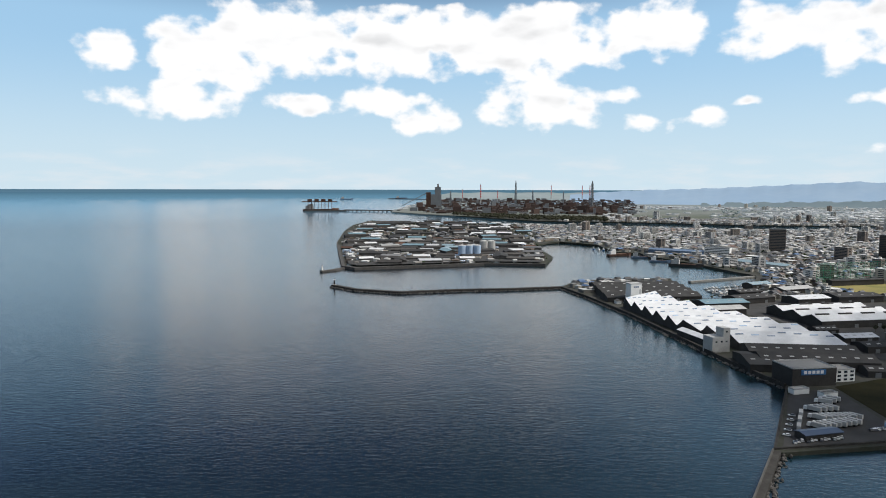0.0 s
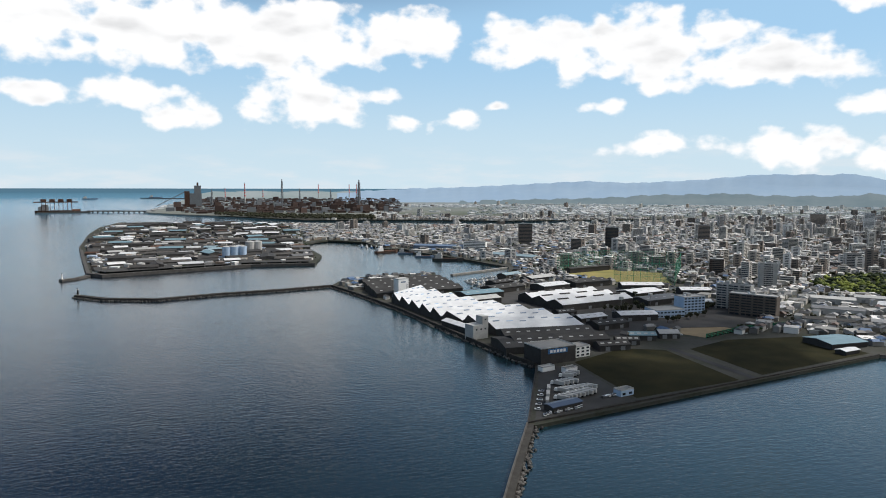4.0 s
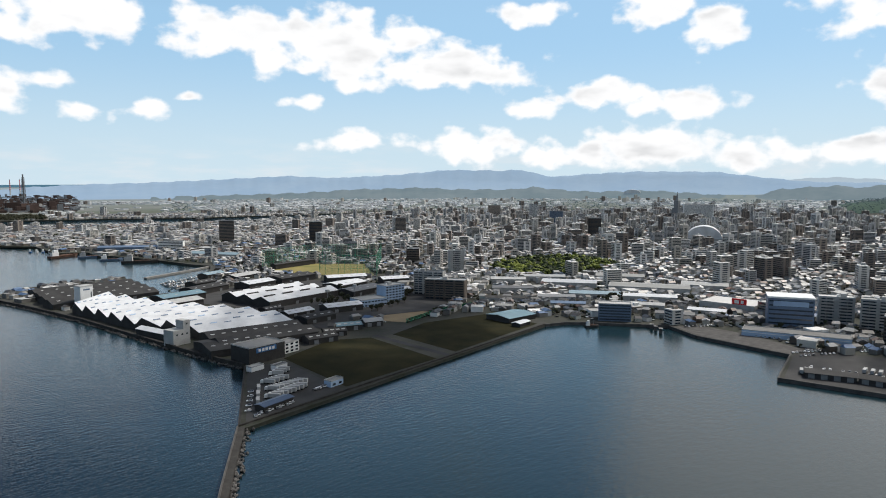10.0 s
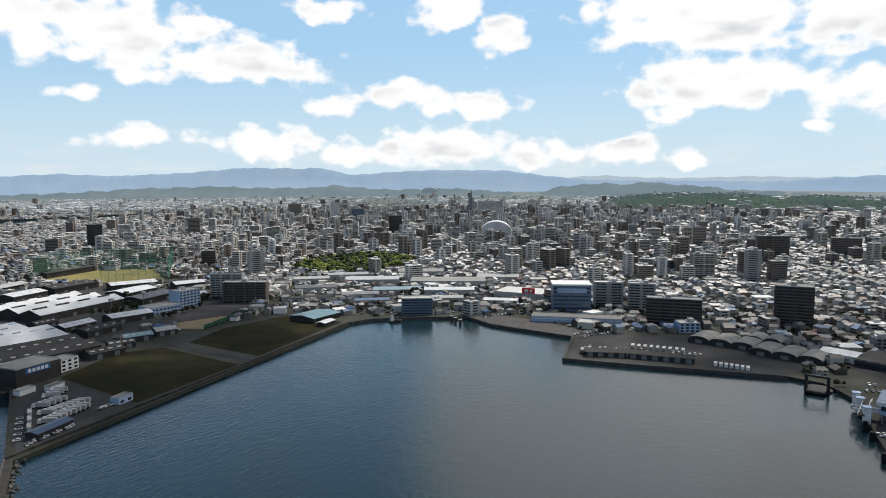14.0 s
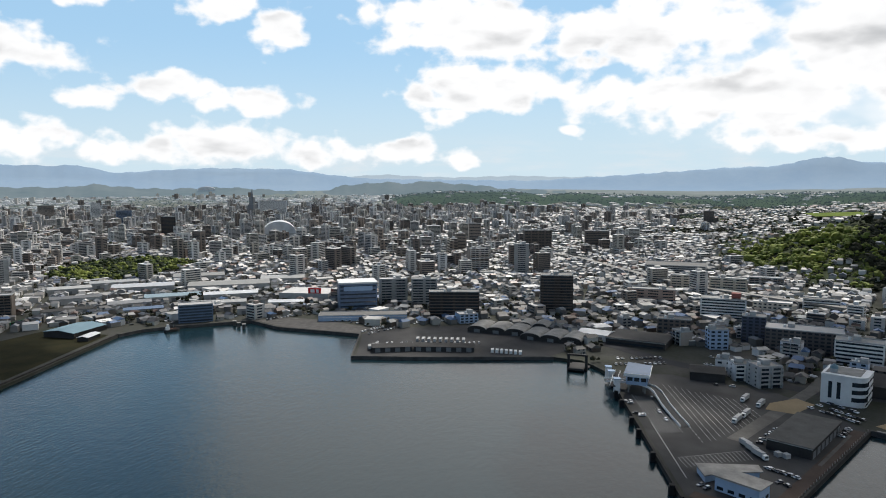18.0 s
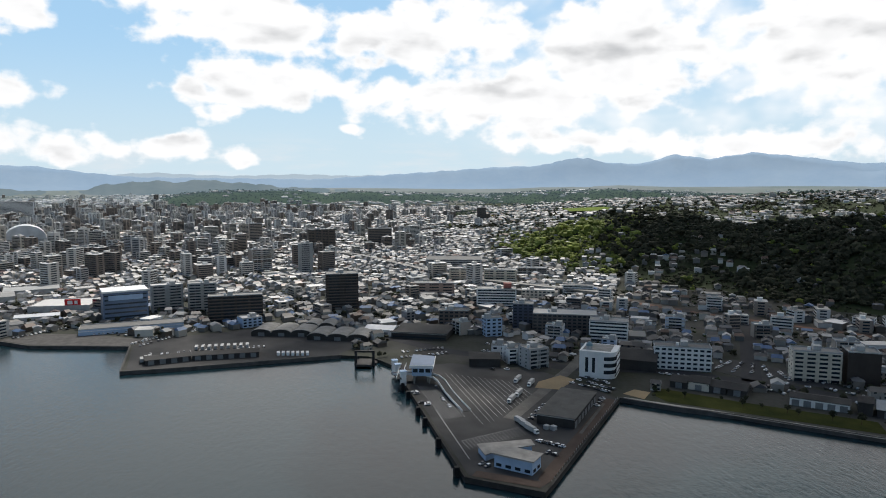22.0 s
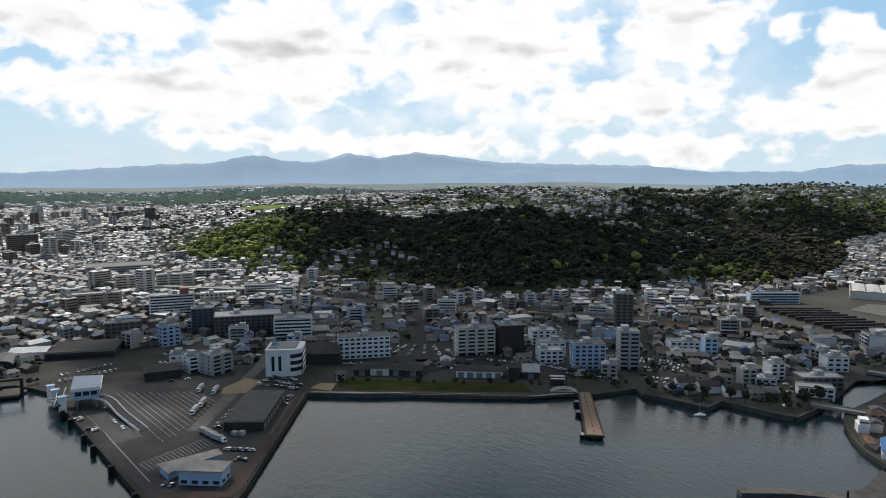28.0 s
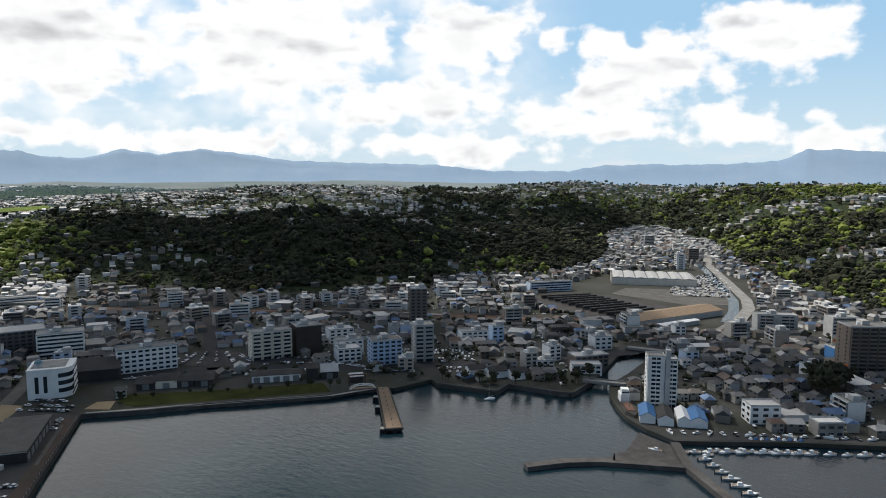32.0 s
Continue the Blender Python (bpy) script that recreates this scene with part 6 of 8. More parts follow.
block("grey_apartment_block", "grey block of flats with stacked balconies", "apartment building", 778, 190, -78, 30, 16, 31, M["pale"], sides="r")
block("dark_slab", "dark brown slab of flats with long balconies", "apartment building", 721, 143, -79, 54, 16, 26.5, M["darkwall"], sides="lr")
block("dark_tower", "tall dark brown tower of flats", "apartment building", 768, 36, -84, 35, 26, 41.5, M["darkwall"], sides="lr")
block("blue_hut", "small pale blue building behind the quay", "building", 691, 124, -60, 20, 16, 9, M["blue"], "office")
block("apartment_tower", "grey tower of flats in the town", "apartment building", 1084, 176, -62, 32, 18, 36, M["flats"])
block("apartment_tower", "slim pale tower of flats in the town", "apartment building", 1061, 104, -82, 22, 18, 47, M["pale"])
block("brown_apartment_tower", "broad brown tower of flats in the town", "apartment building", 1381, 104, -76, 54, 20, 44, M["brown"])
block("pink_apartment_block", "pinkish block of flats with long balconies", "apartment building", 846, -75, -96, 50, 16, 17, M["pink"])
block("brown_town_block", "brown block of flats with a stair tower", "apartment building", 668, -79, -97, 30, 16, 17, M["brown"], "office")
block("depot", "broad depot with a pale ribbed roof", "building", 1140, -134, -97, 92, 56, 12, M["pale"], "band", hut=False)
block("long_apartment_slab", "long beige slab of flats with a pale roof", "apartment building", 955, -129, -98, 45, 15, 20, M["ivory"], sides="l")
block("long_apartment_slab", "long beige slab of flats with a pale roof", "apartment building", 936, -175, -100, 45, 15, 20, M["ivory"], sides="l")
block("low_school_block", "long low pale school block", "school", 838, -257, -107, 38, 14, 12, M["white"], "band", hut=False)
block("hillside_slab", "long pale slab of flats under the hill", "apartment building", 1010, -238, -103, 44, 13, 12, M["flats"], hut=False)
block("cream_block", "cream office block with flat roof", "office building", 815, -200, -104, 40, 16, 11, M["ivory"], "office")

patch("quay_apron", [(536, 190), (543, 145), (566, 34), (600, 10), (660, 40), (672, 120), (640, 205), (614, 211)], 0.1, M["asphalt"], "dark asphalt quay apron")
patch("bay_shore", [(616, 214), (628, 300), (650, 340), (672, 318), (668, 270), (640, 210)], 0.12, M["darkcon"], "bare grey strip of hard ground along the bay", "ground")
shed("quay_shed", "low dark grey shed on the quay", 561, 166, -70, 34, 15, 4, 1.8, M["grey_roof"], M["dim"], doors=4)
shed("quay_shed", "long low dark grey shed on the quay", 571, 122, -82, 52, 15, 4, 1.8, M["grey_roof"], M["dim"], doors=6)
barrel_sheds(655, 84, -100, 3, 19, 30, 3.6, 3.2)
barrel_sheds(632, 30, -104, 3, 19, 30, 3.6, 3.2)
barrel_sheds(672, 52, -100, 2, 15, 20, 4, 4)
shed("white_shed", "pale shed beside the barrel roofs", 642, -7, -110, 28, 20, 6, 2, M["sheds"], M["white"], doors=2)
fd = block("flat_depot", "low dark depot with a flat roof", "building", 634, -46, -108, 52, 38, 5, M["dim"], "band", hut=False)
part("roof_slab", Shape().box(-26.8, -19.8, 5.95, 26.8, 19.8, 6.3), M["grey_roof"], fd, "dark flat roof slab")
KEEP.append([(528, -18), (548, -8), (612, -5), (640, -70), (600, -130), (545, -150), (520, -128), (532, -60)])
for k in range(7):
    c = thing("freight_box", Shape().box(-1.2, -3, 0, 1.2, 3, 2.6), M["white"], spot(572 - 0.3 * k, 80 - 4.0 * k, 2.6, 96), "white freight container on the quay edge", "container", "quay containers")
    part("door", Shape().box(-1.1, -3.08, 0.1, 1.1, -3.0, 2.5), M["pale"], c)
for k in range(9):
    truck_at(596 + 0.6 * k, 152 - 5.2 * k, 8)
for k in range(3):
    truck_at(560 + 4 * k, 186 - 2 * k, 20)
cars_between((582, 186), (600, 96), 22, 12, 0.2, 1)
cars_between((622, 214), (700, 170), 24, 30, 0.1, 2)
cars_between((615, 205), (690, 162), 22, 30, 0.15, 3)
cars_between((664, 262), (676, 205), 16, 10, 0.1, 4)
cars_between((655, 330), (700, 300), 14, 40, 0.1, 5)
cars_between((560, 556), (640, 580), 18, 40, 0.2, 6)
cars_between((590, 540), (660, 545), 16, 40, 0.2, 7)
cars_between((620, 600), (680, 640), 14, 40, 0.2, 8)
ship_at("tug", "small dark tug moored at the bay head", 597, 403, -35, 15, M["dim"], M["white"])
for x, y in ((636, 352), (630, 343), (642, 360)):
    dl = thing("mooring_dolphin", Shape().box(-1.6, -1.6, -2, 1.6, 1.6, 4.5), M["darkcon"], spot(x - 8, y - 4, 0, 30), "dark mooring dolphin at the bay head", "dolphin", "mooring dolphins")
    part("cap", Shape().box(-2, -2, 4.5, 2, 2, 5.1), M["concrete"], dl)
wall_along("bay_quay_wall", [(562, 437), (585, 430), (607, 408), (649, 345), (625, 303), (613, 213), (533, 193), (541, 144), (566, 28)], 1.4, -2, 3.1, M["darkcon"], "dark quay wall round the bay")
# raised railway
for name, pts in (("viaduct", [(1650, 440), (1523, 266), (1404, 158), (1254, 25), (1109, -46), (1012, -92), (931, -146), (860, -220), (800, -290)]),):
    wall_along(name, pts, 11, 8.5, 10.5, M["concrete"], "pale concrete railway viaduct through the town", "viaduct")
    for a, b in zip(pts, pts[1:]):
        m = int(math.dist(a, b) / 35)
        for k in range(m):
            f = (k + 0.5) / m
            thing("viaduct_pier", Shape().box(-1.3, -4, -2, 1.3, 4, 8.5), M["concrete"], spot(a[0] + (b[0] - a[0]) * f, a[1] + (b[1] - a[1]) * f, 0, math.degrees(math.atan2(b[1] - a[1], b[0] - a[0]))), "concrete pier of the railway viaduct", "pier", "viaduct piers")

# ---- the ferry pier ----
yard = patch("ferry_yard", [(527, -17), (325, -46), (308, -79), (312, -83), (433, -160), (462, -150), (500, -128), (532, -62)], 0.1, M["asphalt"], "dark asphalt ferry yard with painted lanes")
ZY = 2.64


def paint(x0, y0, x1, y1, w=0.22):
    L = math.dist((x0, y0), (x1, y1))
    me = shared(("line", round(L), w), lambda: Shape().box(0, -w / 2, 0, round(L), w / 2, 0.012).mesh("road_line", M["line"]))
    part("road_line", me, M["line"], yard, at=pose(x0, y0, ZY, 0, 0, math.degrees(math.atan2(y1 - y0, x1 - x0))))


def mix(a, b, f):
    return a[0] + (b[0] - a[0]) * f, a[1] + (b[1] - a[1]) * f


for k in range(13):
    f = k / 12
    s = mix((505, -53), (477, -100), f)
    e = mix((399, -69), (443, -107), f) if f > 0.15 else mix((399, -69), (401, -76), f * 5)
    paint(*s, *e)
for k in range(9):
    f = k / 8
    paint(*mix((476, -30), (466, -46), f), *mix((406, -42), (409, -55), f))
for k in range(18):
    f = k / 17
    paint(*mix((370, -48), (387, -84), f), *mix((358.6, -51), (375.6, -86), f))
paint(370, -48, 387, -84)
paint(422, -38.5, 345, -49, 0.4)
for k in range(6):
    paint(*mix((424, -59.5), (394, -64.3), k / 5.6), *mix((424, -59.5), (394, -64.3), (k + 0.45) / 5.6), 0.5)
ribbon("yard_road", [(402, -82), (451, -114), (471, -127), (512, -154), (560, -180)], 9, 0.2, M["old_roof"], "pale worn road out of the ferry yard")
patch("ochre_paving", [(462, -112), (476, -118), (490, -138), (478, -146), (456, -128)], 0.22, M["soil"], "ochre painted road junction", "road")
ribbon("promenade", [(327, -49), (311, -79), (316, -82), (384, -126), (432, -157)], 7, 0.22, M["brick"], "reddish paved promenade along the pier")
wall_along("pier_quay_wall", [(528, -15), (323, -44), (303, -79), (310, -84), (434, -163)], 1.2, -2, 3.0, M["wetcon"], "dark quay wall of the ferry pier")
for k in range(34):
    x, y = mix((313, -85), (432, -161), k / 33)
    thing("railing_post", Shape().tube((0, 0, 0), (0, 0, 1.2), 0.12, n=6), M["pale"], pose(x, y, 3.0), "short pale railing post on the promenade", "post", "promenade posts")
for x, y in ((473.6, -20), (455.8, -23), (422.7, -27.5), (402.8, -30.5), (369.1, -35.5), (330.4, -41)):
    d = thing("fender_tower", Shape().box(-1.3, -1.2, -3, 1.3, 1.2, 5.0), M["black"], spot(x, y + 0.5, 0, 8), "tall dark fender tower on the pier edge", "fender", "pier fenders")
    part("rubbing_face", Shape().box(-1.0, 1.2, -2, 1.0, 1.6, 4.2), M["dim"], d)
# linkspan
ls = thing("linkspan_frame", Shape().box(-8, -1, -2, -6, 1, 11).box(6, -1, -2, 8, 1, 11).box(-8, -0.9, 11, 8, 0.9, 12.4), M["dim"], pose(541, 8, 0, 0, 0, 82), "dark steel linkspan lifting frame", "gantry")
part("deck", Shape().box(-6, -12, 1.2, 6, 8, 2.6), M["dim"], ls)
part("pontoon", Shape().box(-9, -14, -1, 9, -4, 1.2), M["dim"], ls)

# terminal with its raised walkway
tm = thing("ferry_terminal", Shape().box(-13, -7, 6.2, 13, 7, 12.6), M["blue"], pose(491, -35, 2.5, 0, 0, -8), "white and blue ferry terminal raised on columns", "terminal")
KEEP.append([(470, -15), (515, -15), (515, -60), (470, -60)])
part("roof", Shape().add([(-15.5, -8.5, 12.6), (15.5, -8.5, 12.6), (15.5, 8.5, 13.4), (-15.5, 8.5, 13.4), (-15.5, -8.5, 13.4), (15.5, -8.5, 13.4), (15.5, 8.5, 14.6), (-15.5, 8.5, 14.6)],
                         [(3, 2, 1, 0), (4, 5, 6, 7), (0, 1, 5, 4), (1, 2, 6, 5), (2, 3, 7, 6), (3, 0, 4, 7)]), M["slate_blue"], tm, "blue-grey overhanging flat roof")
part("roof_edge", Shape().box(-15.7, -8.7, 12.5, 15.7, -8.4, 13.5), M["white"], tm)
part("roof_edge", Shape().box(-15.8, -8.4, 12.5, -15.5, 8.6, 14.7), M["white"], tm)
for k in range(6):
    part("window", pane_mesh(3.6, 2.6, M["glass"]), M["glass"], tm, at=pose(-10.5 + 4.2 * k, -7, 8.8))
for k in range(3):
    part("window", pane_mesh(3.4, 2.6, M["glass"]), M["glass"], tm, at=pose(-13, -4.5 + 4.5 * k, 8.8, 0, 0, -90))
for u in (-11, -4, 4, 11):
    for v in (-5.5, 5.5):
        part("column", shared(("col",), lambda: Shape().tube((0, 0, 0), (0, 0, 6.3), 0.5, n=8).mesh("column", M["concrete"])), M["concrete"], tm, at=pose(u, v, 0))


def walkway(name, label, pts, w):
    """A ramp on columns with white parapets along a bent line of x, y, z."""
    ob = thing(name, None, None, Matrix(), label, "walkway")
    L, R = [], []
    for i, p in enumerate(pts):
        a, b = pts[max(0, i - 1)], pts[min(len(pts) - 1, i + 1)]
        n = math.hypot(b[0] - a[0], b[1] - a[1])
        ox, oy = -(b[1] - a[1]) / n * w / 2, (b[0] - a[0]) / n * w / 2
        L.append((p[0] + ox, p[1] + oy, p[2]))
        R.append((p[0] - ox, p[1] - oy, p[2]))
    up = lambda q, h: (q[0], q[1], q[2] + h)
    n = len(pts)
    v, f = [], [(0, 1, 3, 2)]
    for i in range(n):
        v += [up(L[i], -0.5), up(R[i], -0.5), L[i], R[i]]
        if i:
            f += [(4 * i - 4 + c, 4 * i - 4 + d, 4 * i + d, 4 * i + c) for c, d in ((0, 2), (2, 3), (3, 1), (1, 0))]
    dk = Shape().add(v, f + [(4 * n - 2, 4 * n - 1, 4 * n - 3, 4 * n - 4)])
    part("deck", dk, M["asphalt"], ob)
    for side in (L, R):
        v, f = [], [(0, 1, 3, 2)]
        for i, p in enumerate(side):
            a, b = side[max(0, i - 1)], side[min(n - 1, i + 1)]
            m = math.hypot(b[0] - a[0], b[1] - a[1])
            ox, oy = -(b[1] - a[1]) / m * 0.15, (b[0] - a[0]) / m * 0.15
            v += [(p[0] + k * ox, p[1] + k * oy, p[2] + h) for h in (-0.5, 1.1) for k in (1, -1)]
            if i:
                f += [(4 * i - 4 + p0, 4 * i - 4 + p1, 4 * i + p1, 4 * i + p0) for p0, p1 in ((0, 2), (2, 3), (3, 1), (1, 0))]
        e = 4 * n - 4
        sh = Shape().add(v, f + [(e + 2, e + 3, e + 1, e)])
        part("parapet", sh, M["white"], ob, "white parapet")
    for i in range(1, n - 1, 2):
        if pts[i][2] > 5:
            part("column", Shape().tube((pts[i][0], pts[i][1], 2.5), (pts[i][0], pts[i][1], pts[i][2] - 0.4), 0.45, n=8), M["concrete"], ob)
    return ob


bend = [(488, -12, 8.2), (489, -20, 8.2), (487, -30, 8.2), (483, -38, 8.2), (477, -43.5, 8.0), (469, -46.5, 7.4), (460, -48, 6.5), (448, -50, 5.4), (434, -53.5, 4.0), (418, -57.5, 2.85)]
walkway("boarding_ramp", "curved white vehicle ramp up to the ferry", bend, 5.5)
walkway("boarding_bridge", "white covered boarding bridge at the quay", [(512, -22, 8.4), (500, -20, 8.4), (488, -19, 8.4), (474, -17, 8.4)], 4)
for p in ((512, -15, 10), (504, -17, 9), (478, -20, 11)):
    t = thing("boarding_tower", Shape().box(-2, -2, 0, 2, 2, p[2] - 1), M["white"], pose(p[0], p[1], 2.6, 0, 0, 8), "white boarding bridge tower", "tower", "boarding towers")
    part("cap", Shape().box(-2.4, -2.4, p[2] - 1, 2.4, 2.4, p[2] - 0.5), M["blue"], t)

# ticket office on the point, freight shed
of = block("pier_office", "pale blue two-storey office with a white flat roof", "office building", 332, -72, -126, 21, 11, 6.4, M["blue"], "office", hut=False, sides="lr", step=4.2)
part("roof_slab", Shape().box(-11.6, -6.4, 7.3, 11.6, 6.4, 7.7), M["concrete"], of)
lo = thing("canopy_hall", Shape().prism([(353, -55), (341, -57), (346, -64), (351, -84), (357, -83)], 2.4, 6.2), M["blue"], Matrix(), "low pale blue hall with a white angular roof", "hall")
part("roof", Shape().prism([(354.5, -54), (339.5, -56.5), (345, -65), (350, -85.5), (358.5, -85)], 6.2, 6.8), M["concrete"], lo, "pale grey angular flat roof")
sh = block("freight_shed", "long flat freight shed with a grey roof", "warehouse", 411, -121, -31, 56, 23, 5.4, M["dim"], "none", hut=False)
for k in range(7):
    part("shutter", shared(("frdoor",), lambda: Shape().box(-2.6, -0.1, 0, 2.6, 0.1, 4).mesh("shutter", M["steel"])), M["steel"], sh, at=pose(-24 + 8 * k, -11.55, 0))
part("roof_slab", Shape().box(-28.6, -12.1, 6.2, 28.6, 12.1, 6.5), M["old_roof"], sh, "stained grey concrete roof slab")
ribbon("shed_kerb", [(374, -118), (424, -149)], 2.0, 0.26, M["old_roof"], "pale concrete strip beside the shed")
for x, y, t in ((478, -103, 150), (446, -97, 150), (434, -89.5, 150), (468, -110.5, 150)):
    truck_at(x, y, t)
for k in range(3):
    truck_at(392 - 6.5 * k, -87 - 1.7 * k, 205)
for x, y in ((383, -100.3), (381.4, -104)):
    b = thing("freight_box", Shape().box(-1.5, -1.5, 0, 1.5, 1.5, 2.4), M["pale"], pose(x, y, 2.7, 0, 0, 30), "pale freight box beside the shed", "container", "pier boxes")
    part("door", Shape().box(-1.4, -1.56, 0.1, 1.4, -1.5, 2.3), M["white"], b)
for x, y, t in ((469, -42.8, 190), (444.8, -44.7, 190), (442, -45, 190), (428, -47.7, 190), (458, -24.6, 100), (459.5, -27.5, 100), (456, -28, 100), (436.3, -30, 100), (432.4, -33.8, 100), (435, -34, 100), (510, -90, 40), (509, -101, 60),
                (406, -98, 60), (424, -109.6, 60), (413, -102.5, 60), (418, -106, 60), (400, -95, 60), (347.8, -92.3, 120), (334, -56.9, 130), (337, -54.5, 130), (345, -95, 30)):
    car_at(x, y, t)
cars_between((364, -91), (355.5, -102), 8, 32, 0.0, 11)
cars_between((552, -22), (562, -60), 11, 12, 0.25, 51)
cars_between((570, -24), (580, -62), 11, 12, 0.25, 52)
cars_between((566, -92), (548, -122), 9, 35, 0.25, 53)
cars_between((590, -100), (574, -132), 9, 35, 0.3, 54)
cars_between((470, -141), (446, -160), 12, 32, 0.2, 12)
cars_between((476, -148), (452, -165), 11, 32, 0.2, 13)
cars_between((482, -155), (464, -168), 8, 32, 0.2, 14)
cars_between((433, -151), (420, -143), 4, 32, 0.0, 15)

# round-cornered white office
KEEP.append([(440, -60), (540, -60), (545, -100), (520, -160), (520, -200), (470, -215), (430, -165)])
KEEP.append([(470, -150), (512, -150), (512, -195), (470, -195)])
ring = [(-13, -13)] + [(5 + 8 * math.sin(t), -5 - 8 * math.cos(t)) for t in (math.pi / 2 * k / 8 for k in range(9))] + [(13, 13), (-13, 13)]
wr = thing("round_office", Shape().prism(ring, -1, 19), M["white"], pose(492, -169, 2.6, 0, 0, -118), "white office with a rounded glazed corner and dome", "office building")
for z in (3.5, 8.5, 13.5):
    bow = [(5 + 8.15 * math.sin(t), -5 - 8.15 * math.cos(t)) for t in (math.pi / 2 * k / 8 for k in range(9))]
    part("corner_glazing", Shape().prism(bow + [(11, -3)], z, z + 2.8), M["glass"], wr, "curved band of dark glass")
for u in (-7.5, -2.5):
    part("window", pane_mesh(2.2, 11, M["glass"]), M["glass"], wr, at=pose(u, -13, 4))
windows_on(wr, 26, 26, 4, 4.6, "lr", 5.0, 1.5, (3, 1.6))
part("parapet", Shape().prism([(1.02 * a, 1.02 * b) for a, b in ring], 19, 19.8), M["white"], wr)
part("roof_deck", Shape().box(-11.5, -9, 19.8, 9, 11.5, 19.9), M["concrete"], wr)
part("drum", Shape().tube((-7, -6, 19.8), (-7, -6, 22.5), 2.4, n=12), M["pale"], wr)
part("dome", Shape().tube((-7, -6, 22.5), (-7, -6, 24), 2.6, 2.2, 12).tube((-7, -6, 24), (-7, -6, 25.3), 2.2, 0.8, 12), M["teal_roof"], wr, "small green dome")

# ---- south shore: park, jetty, flats, marina ----
patch("harbour_park", [(440, -188), (452, -199), (418, -240), (374, -303), (354, -294), (398, -230), (424, -192)], 0.15, M["lawn"], "yellow-green lawn of the harbour park", "lawn")
patch("park_plaza", [(443, -169), (451, -180), (444, -189), (430, -179)], 0.2, M["soil"], "beige paved square by the water", "pavement")
ribbon("quay_walk", [(434, -166), (396, -222), (348, -290), (338, -318)], 4, 0.22, M["concrete"], "pale quay walk along the park")
wall_along("park_quay_wall", [(434, -163), (412, -193), (394, -225), (373, -253), (350, -287), (345, -304), (337, -320)], 1.0, -2, 3.2, M["darkcon"], "dark quay wall below the park")
gt = random.Random(4)
for x, y, h in ((446, -193, 5), (440, -200, 4), (430, -207, 5), (421, -228, 4), (409, -236, 6), (404, -246, 4), (395, -258, 6), (390, -262, 5), (379, -277, 7), (371, -290, 8), (362, -300, 6), (452, -193, 6), (417, -243, 5), (384, -292, 5)):
    tree_at(x, y, h, gt.uniform(0, 360), gt.randrange(3))
dk = thing("jetty", Shape().prism([(337, -320), (331, -327), (270, -278), (277, -269)], 1.6, 2.9), M["wetcon"], Matrix(), "long jetty with a weathered timber deck", "jetty")
n = 60
for k in range(n):
    f0, f1 = k / n, (k + 0.9) / n
    a, b = mix((336, -321), (277, -271), f0), mix((332, -326.5), (271.5, -278), f0)
    c, d = mix((332, -326.5), (271.5, -278), f1), mix((336, -321), (277, -271), f1)
    part("plank", Shape().prism([a, b, c, d][::-1], 2.9, 3.0), M["timber"], dk)
for k in range(8):
    p = mix((331, -322), (276, -276), k / 7)
    part("pile", Shape().box(p[0] - 3.2, p[1] - 3.2, -3, p[0] + 3.2, p[1] + 3.2, 1.6), M["black"], dk)
for k in range(9):
    p = mix((334, -323), (274, -274), (k + 0.5) / 9)
    part("bollard_lamp", Shape().tube((p[0], p[1], 3.0), (p[0], p[1], 4.0), 0.25, n=6), M["rust"], dk)
for f in (0.25, 0.5, 0.98):
    p = mix((339, -320), (277.5, -269.5), f)
    d = thing("jetty_dolphin", Shape().box(-2.2, -2.2, -3, 2.2, 2.2, 2.4), M["black"], pose(p[0], p[1], 0, 0, 0, 40), "dark mooring block beside the jetty", "dolphin", "jetty dolphins")
    part("cap", Shape().box(-1.8, -1.8, 2.4, 1.8, 1.8, 2.8), M["concrete"], d)
# little arched bridge and red gate frame
br = thing("arched_footbridge", None, None, pose(343, -313, 2.8, 0, 0, -126), "white arched footbridge in the park", "bridge")
arc = [(9 * math.cos(t), 3.2 * math.sin(t)) for t in (math.pi * k / 12 for k in range(13))]
for v in (-1.8, 1.6):
    part("arch_rail", Shape().profile(arc + [(0.92 * a, 0.80 * b) for a, b in arc[::-1]], v, v + 0.3), M["white"], br)
part("deck", Shape().box(-9.5, -1.6, 0, 9.5, 1.6, 0.5), M["timber"], br)
gate = thing("red_gate", Shape().box(-6, -0.4, 0, -5.2, 0.4, 7).box(5.2, -0.4, 0, 6, 0.4, 7), M["rust"], pose(352, -316, 2.7, 0, 0, -126), "dull red timber gate frame", "gate")
part("beam", Shape().box(-7, -0.5, 7, 7, 0.5, 7.8), M["rust"], gate)
part("tie_beam", Shape().box(-6, -0.3, 5.2, 6, 0.3, 5.7), M["rust"], gate)
shed("gate_kiosk", "small kiosk with a white roof", 360, -322, -126, 9, 8, 4.5, 1.4, M["white_roof"], M["dim"], doors=0, category="kiosk")

for x, y, w, h, c in ((459, -218, 12, 4.2, "dim"), (452, -229, 14, 5.4, "ivory"), (445, -239, 12, 4.2, "dim"), (437, -249, 12, 4.2, "dim")):
    shed("brick_store", "old gabled waterfront store with dark roof", x, y, -126, w, 18, h, 2.4, M["grey_roof"], M[c], doors=1, category="store", group="waterfront stores")
shed("quay_canteen", "long waterfront store with white front", 406, -287, -126, 34, 14, 5, 1.6, M["grey_roof"], M["white"], doors=5, category="store")
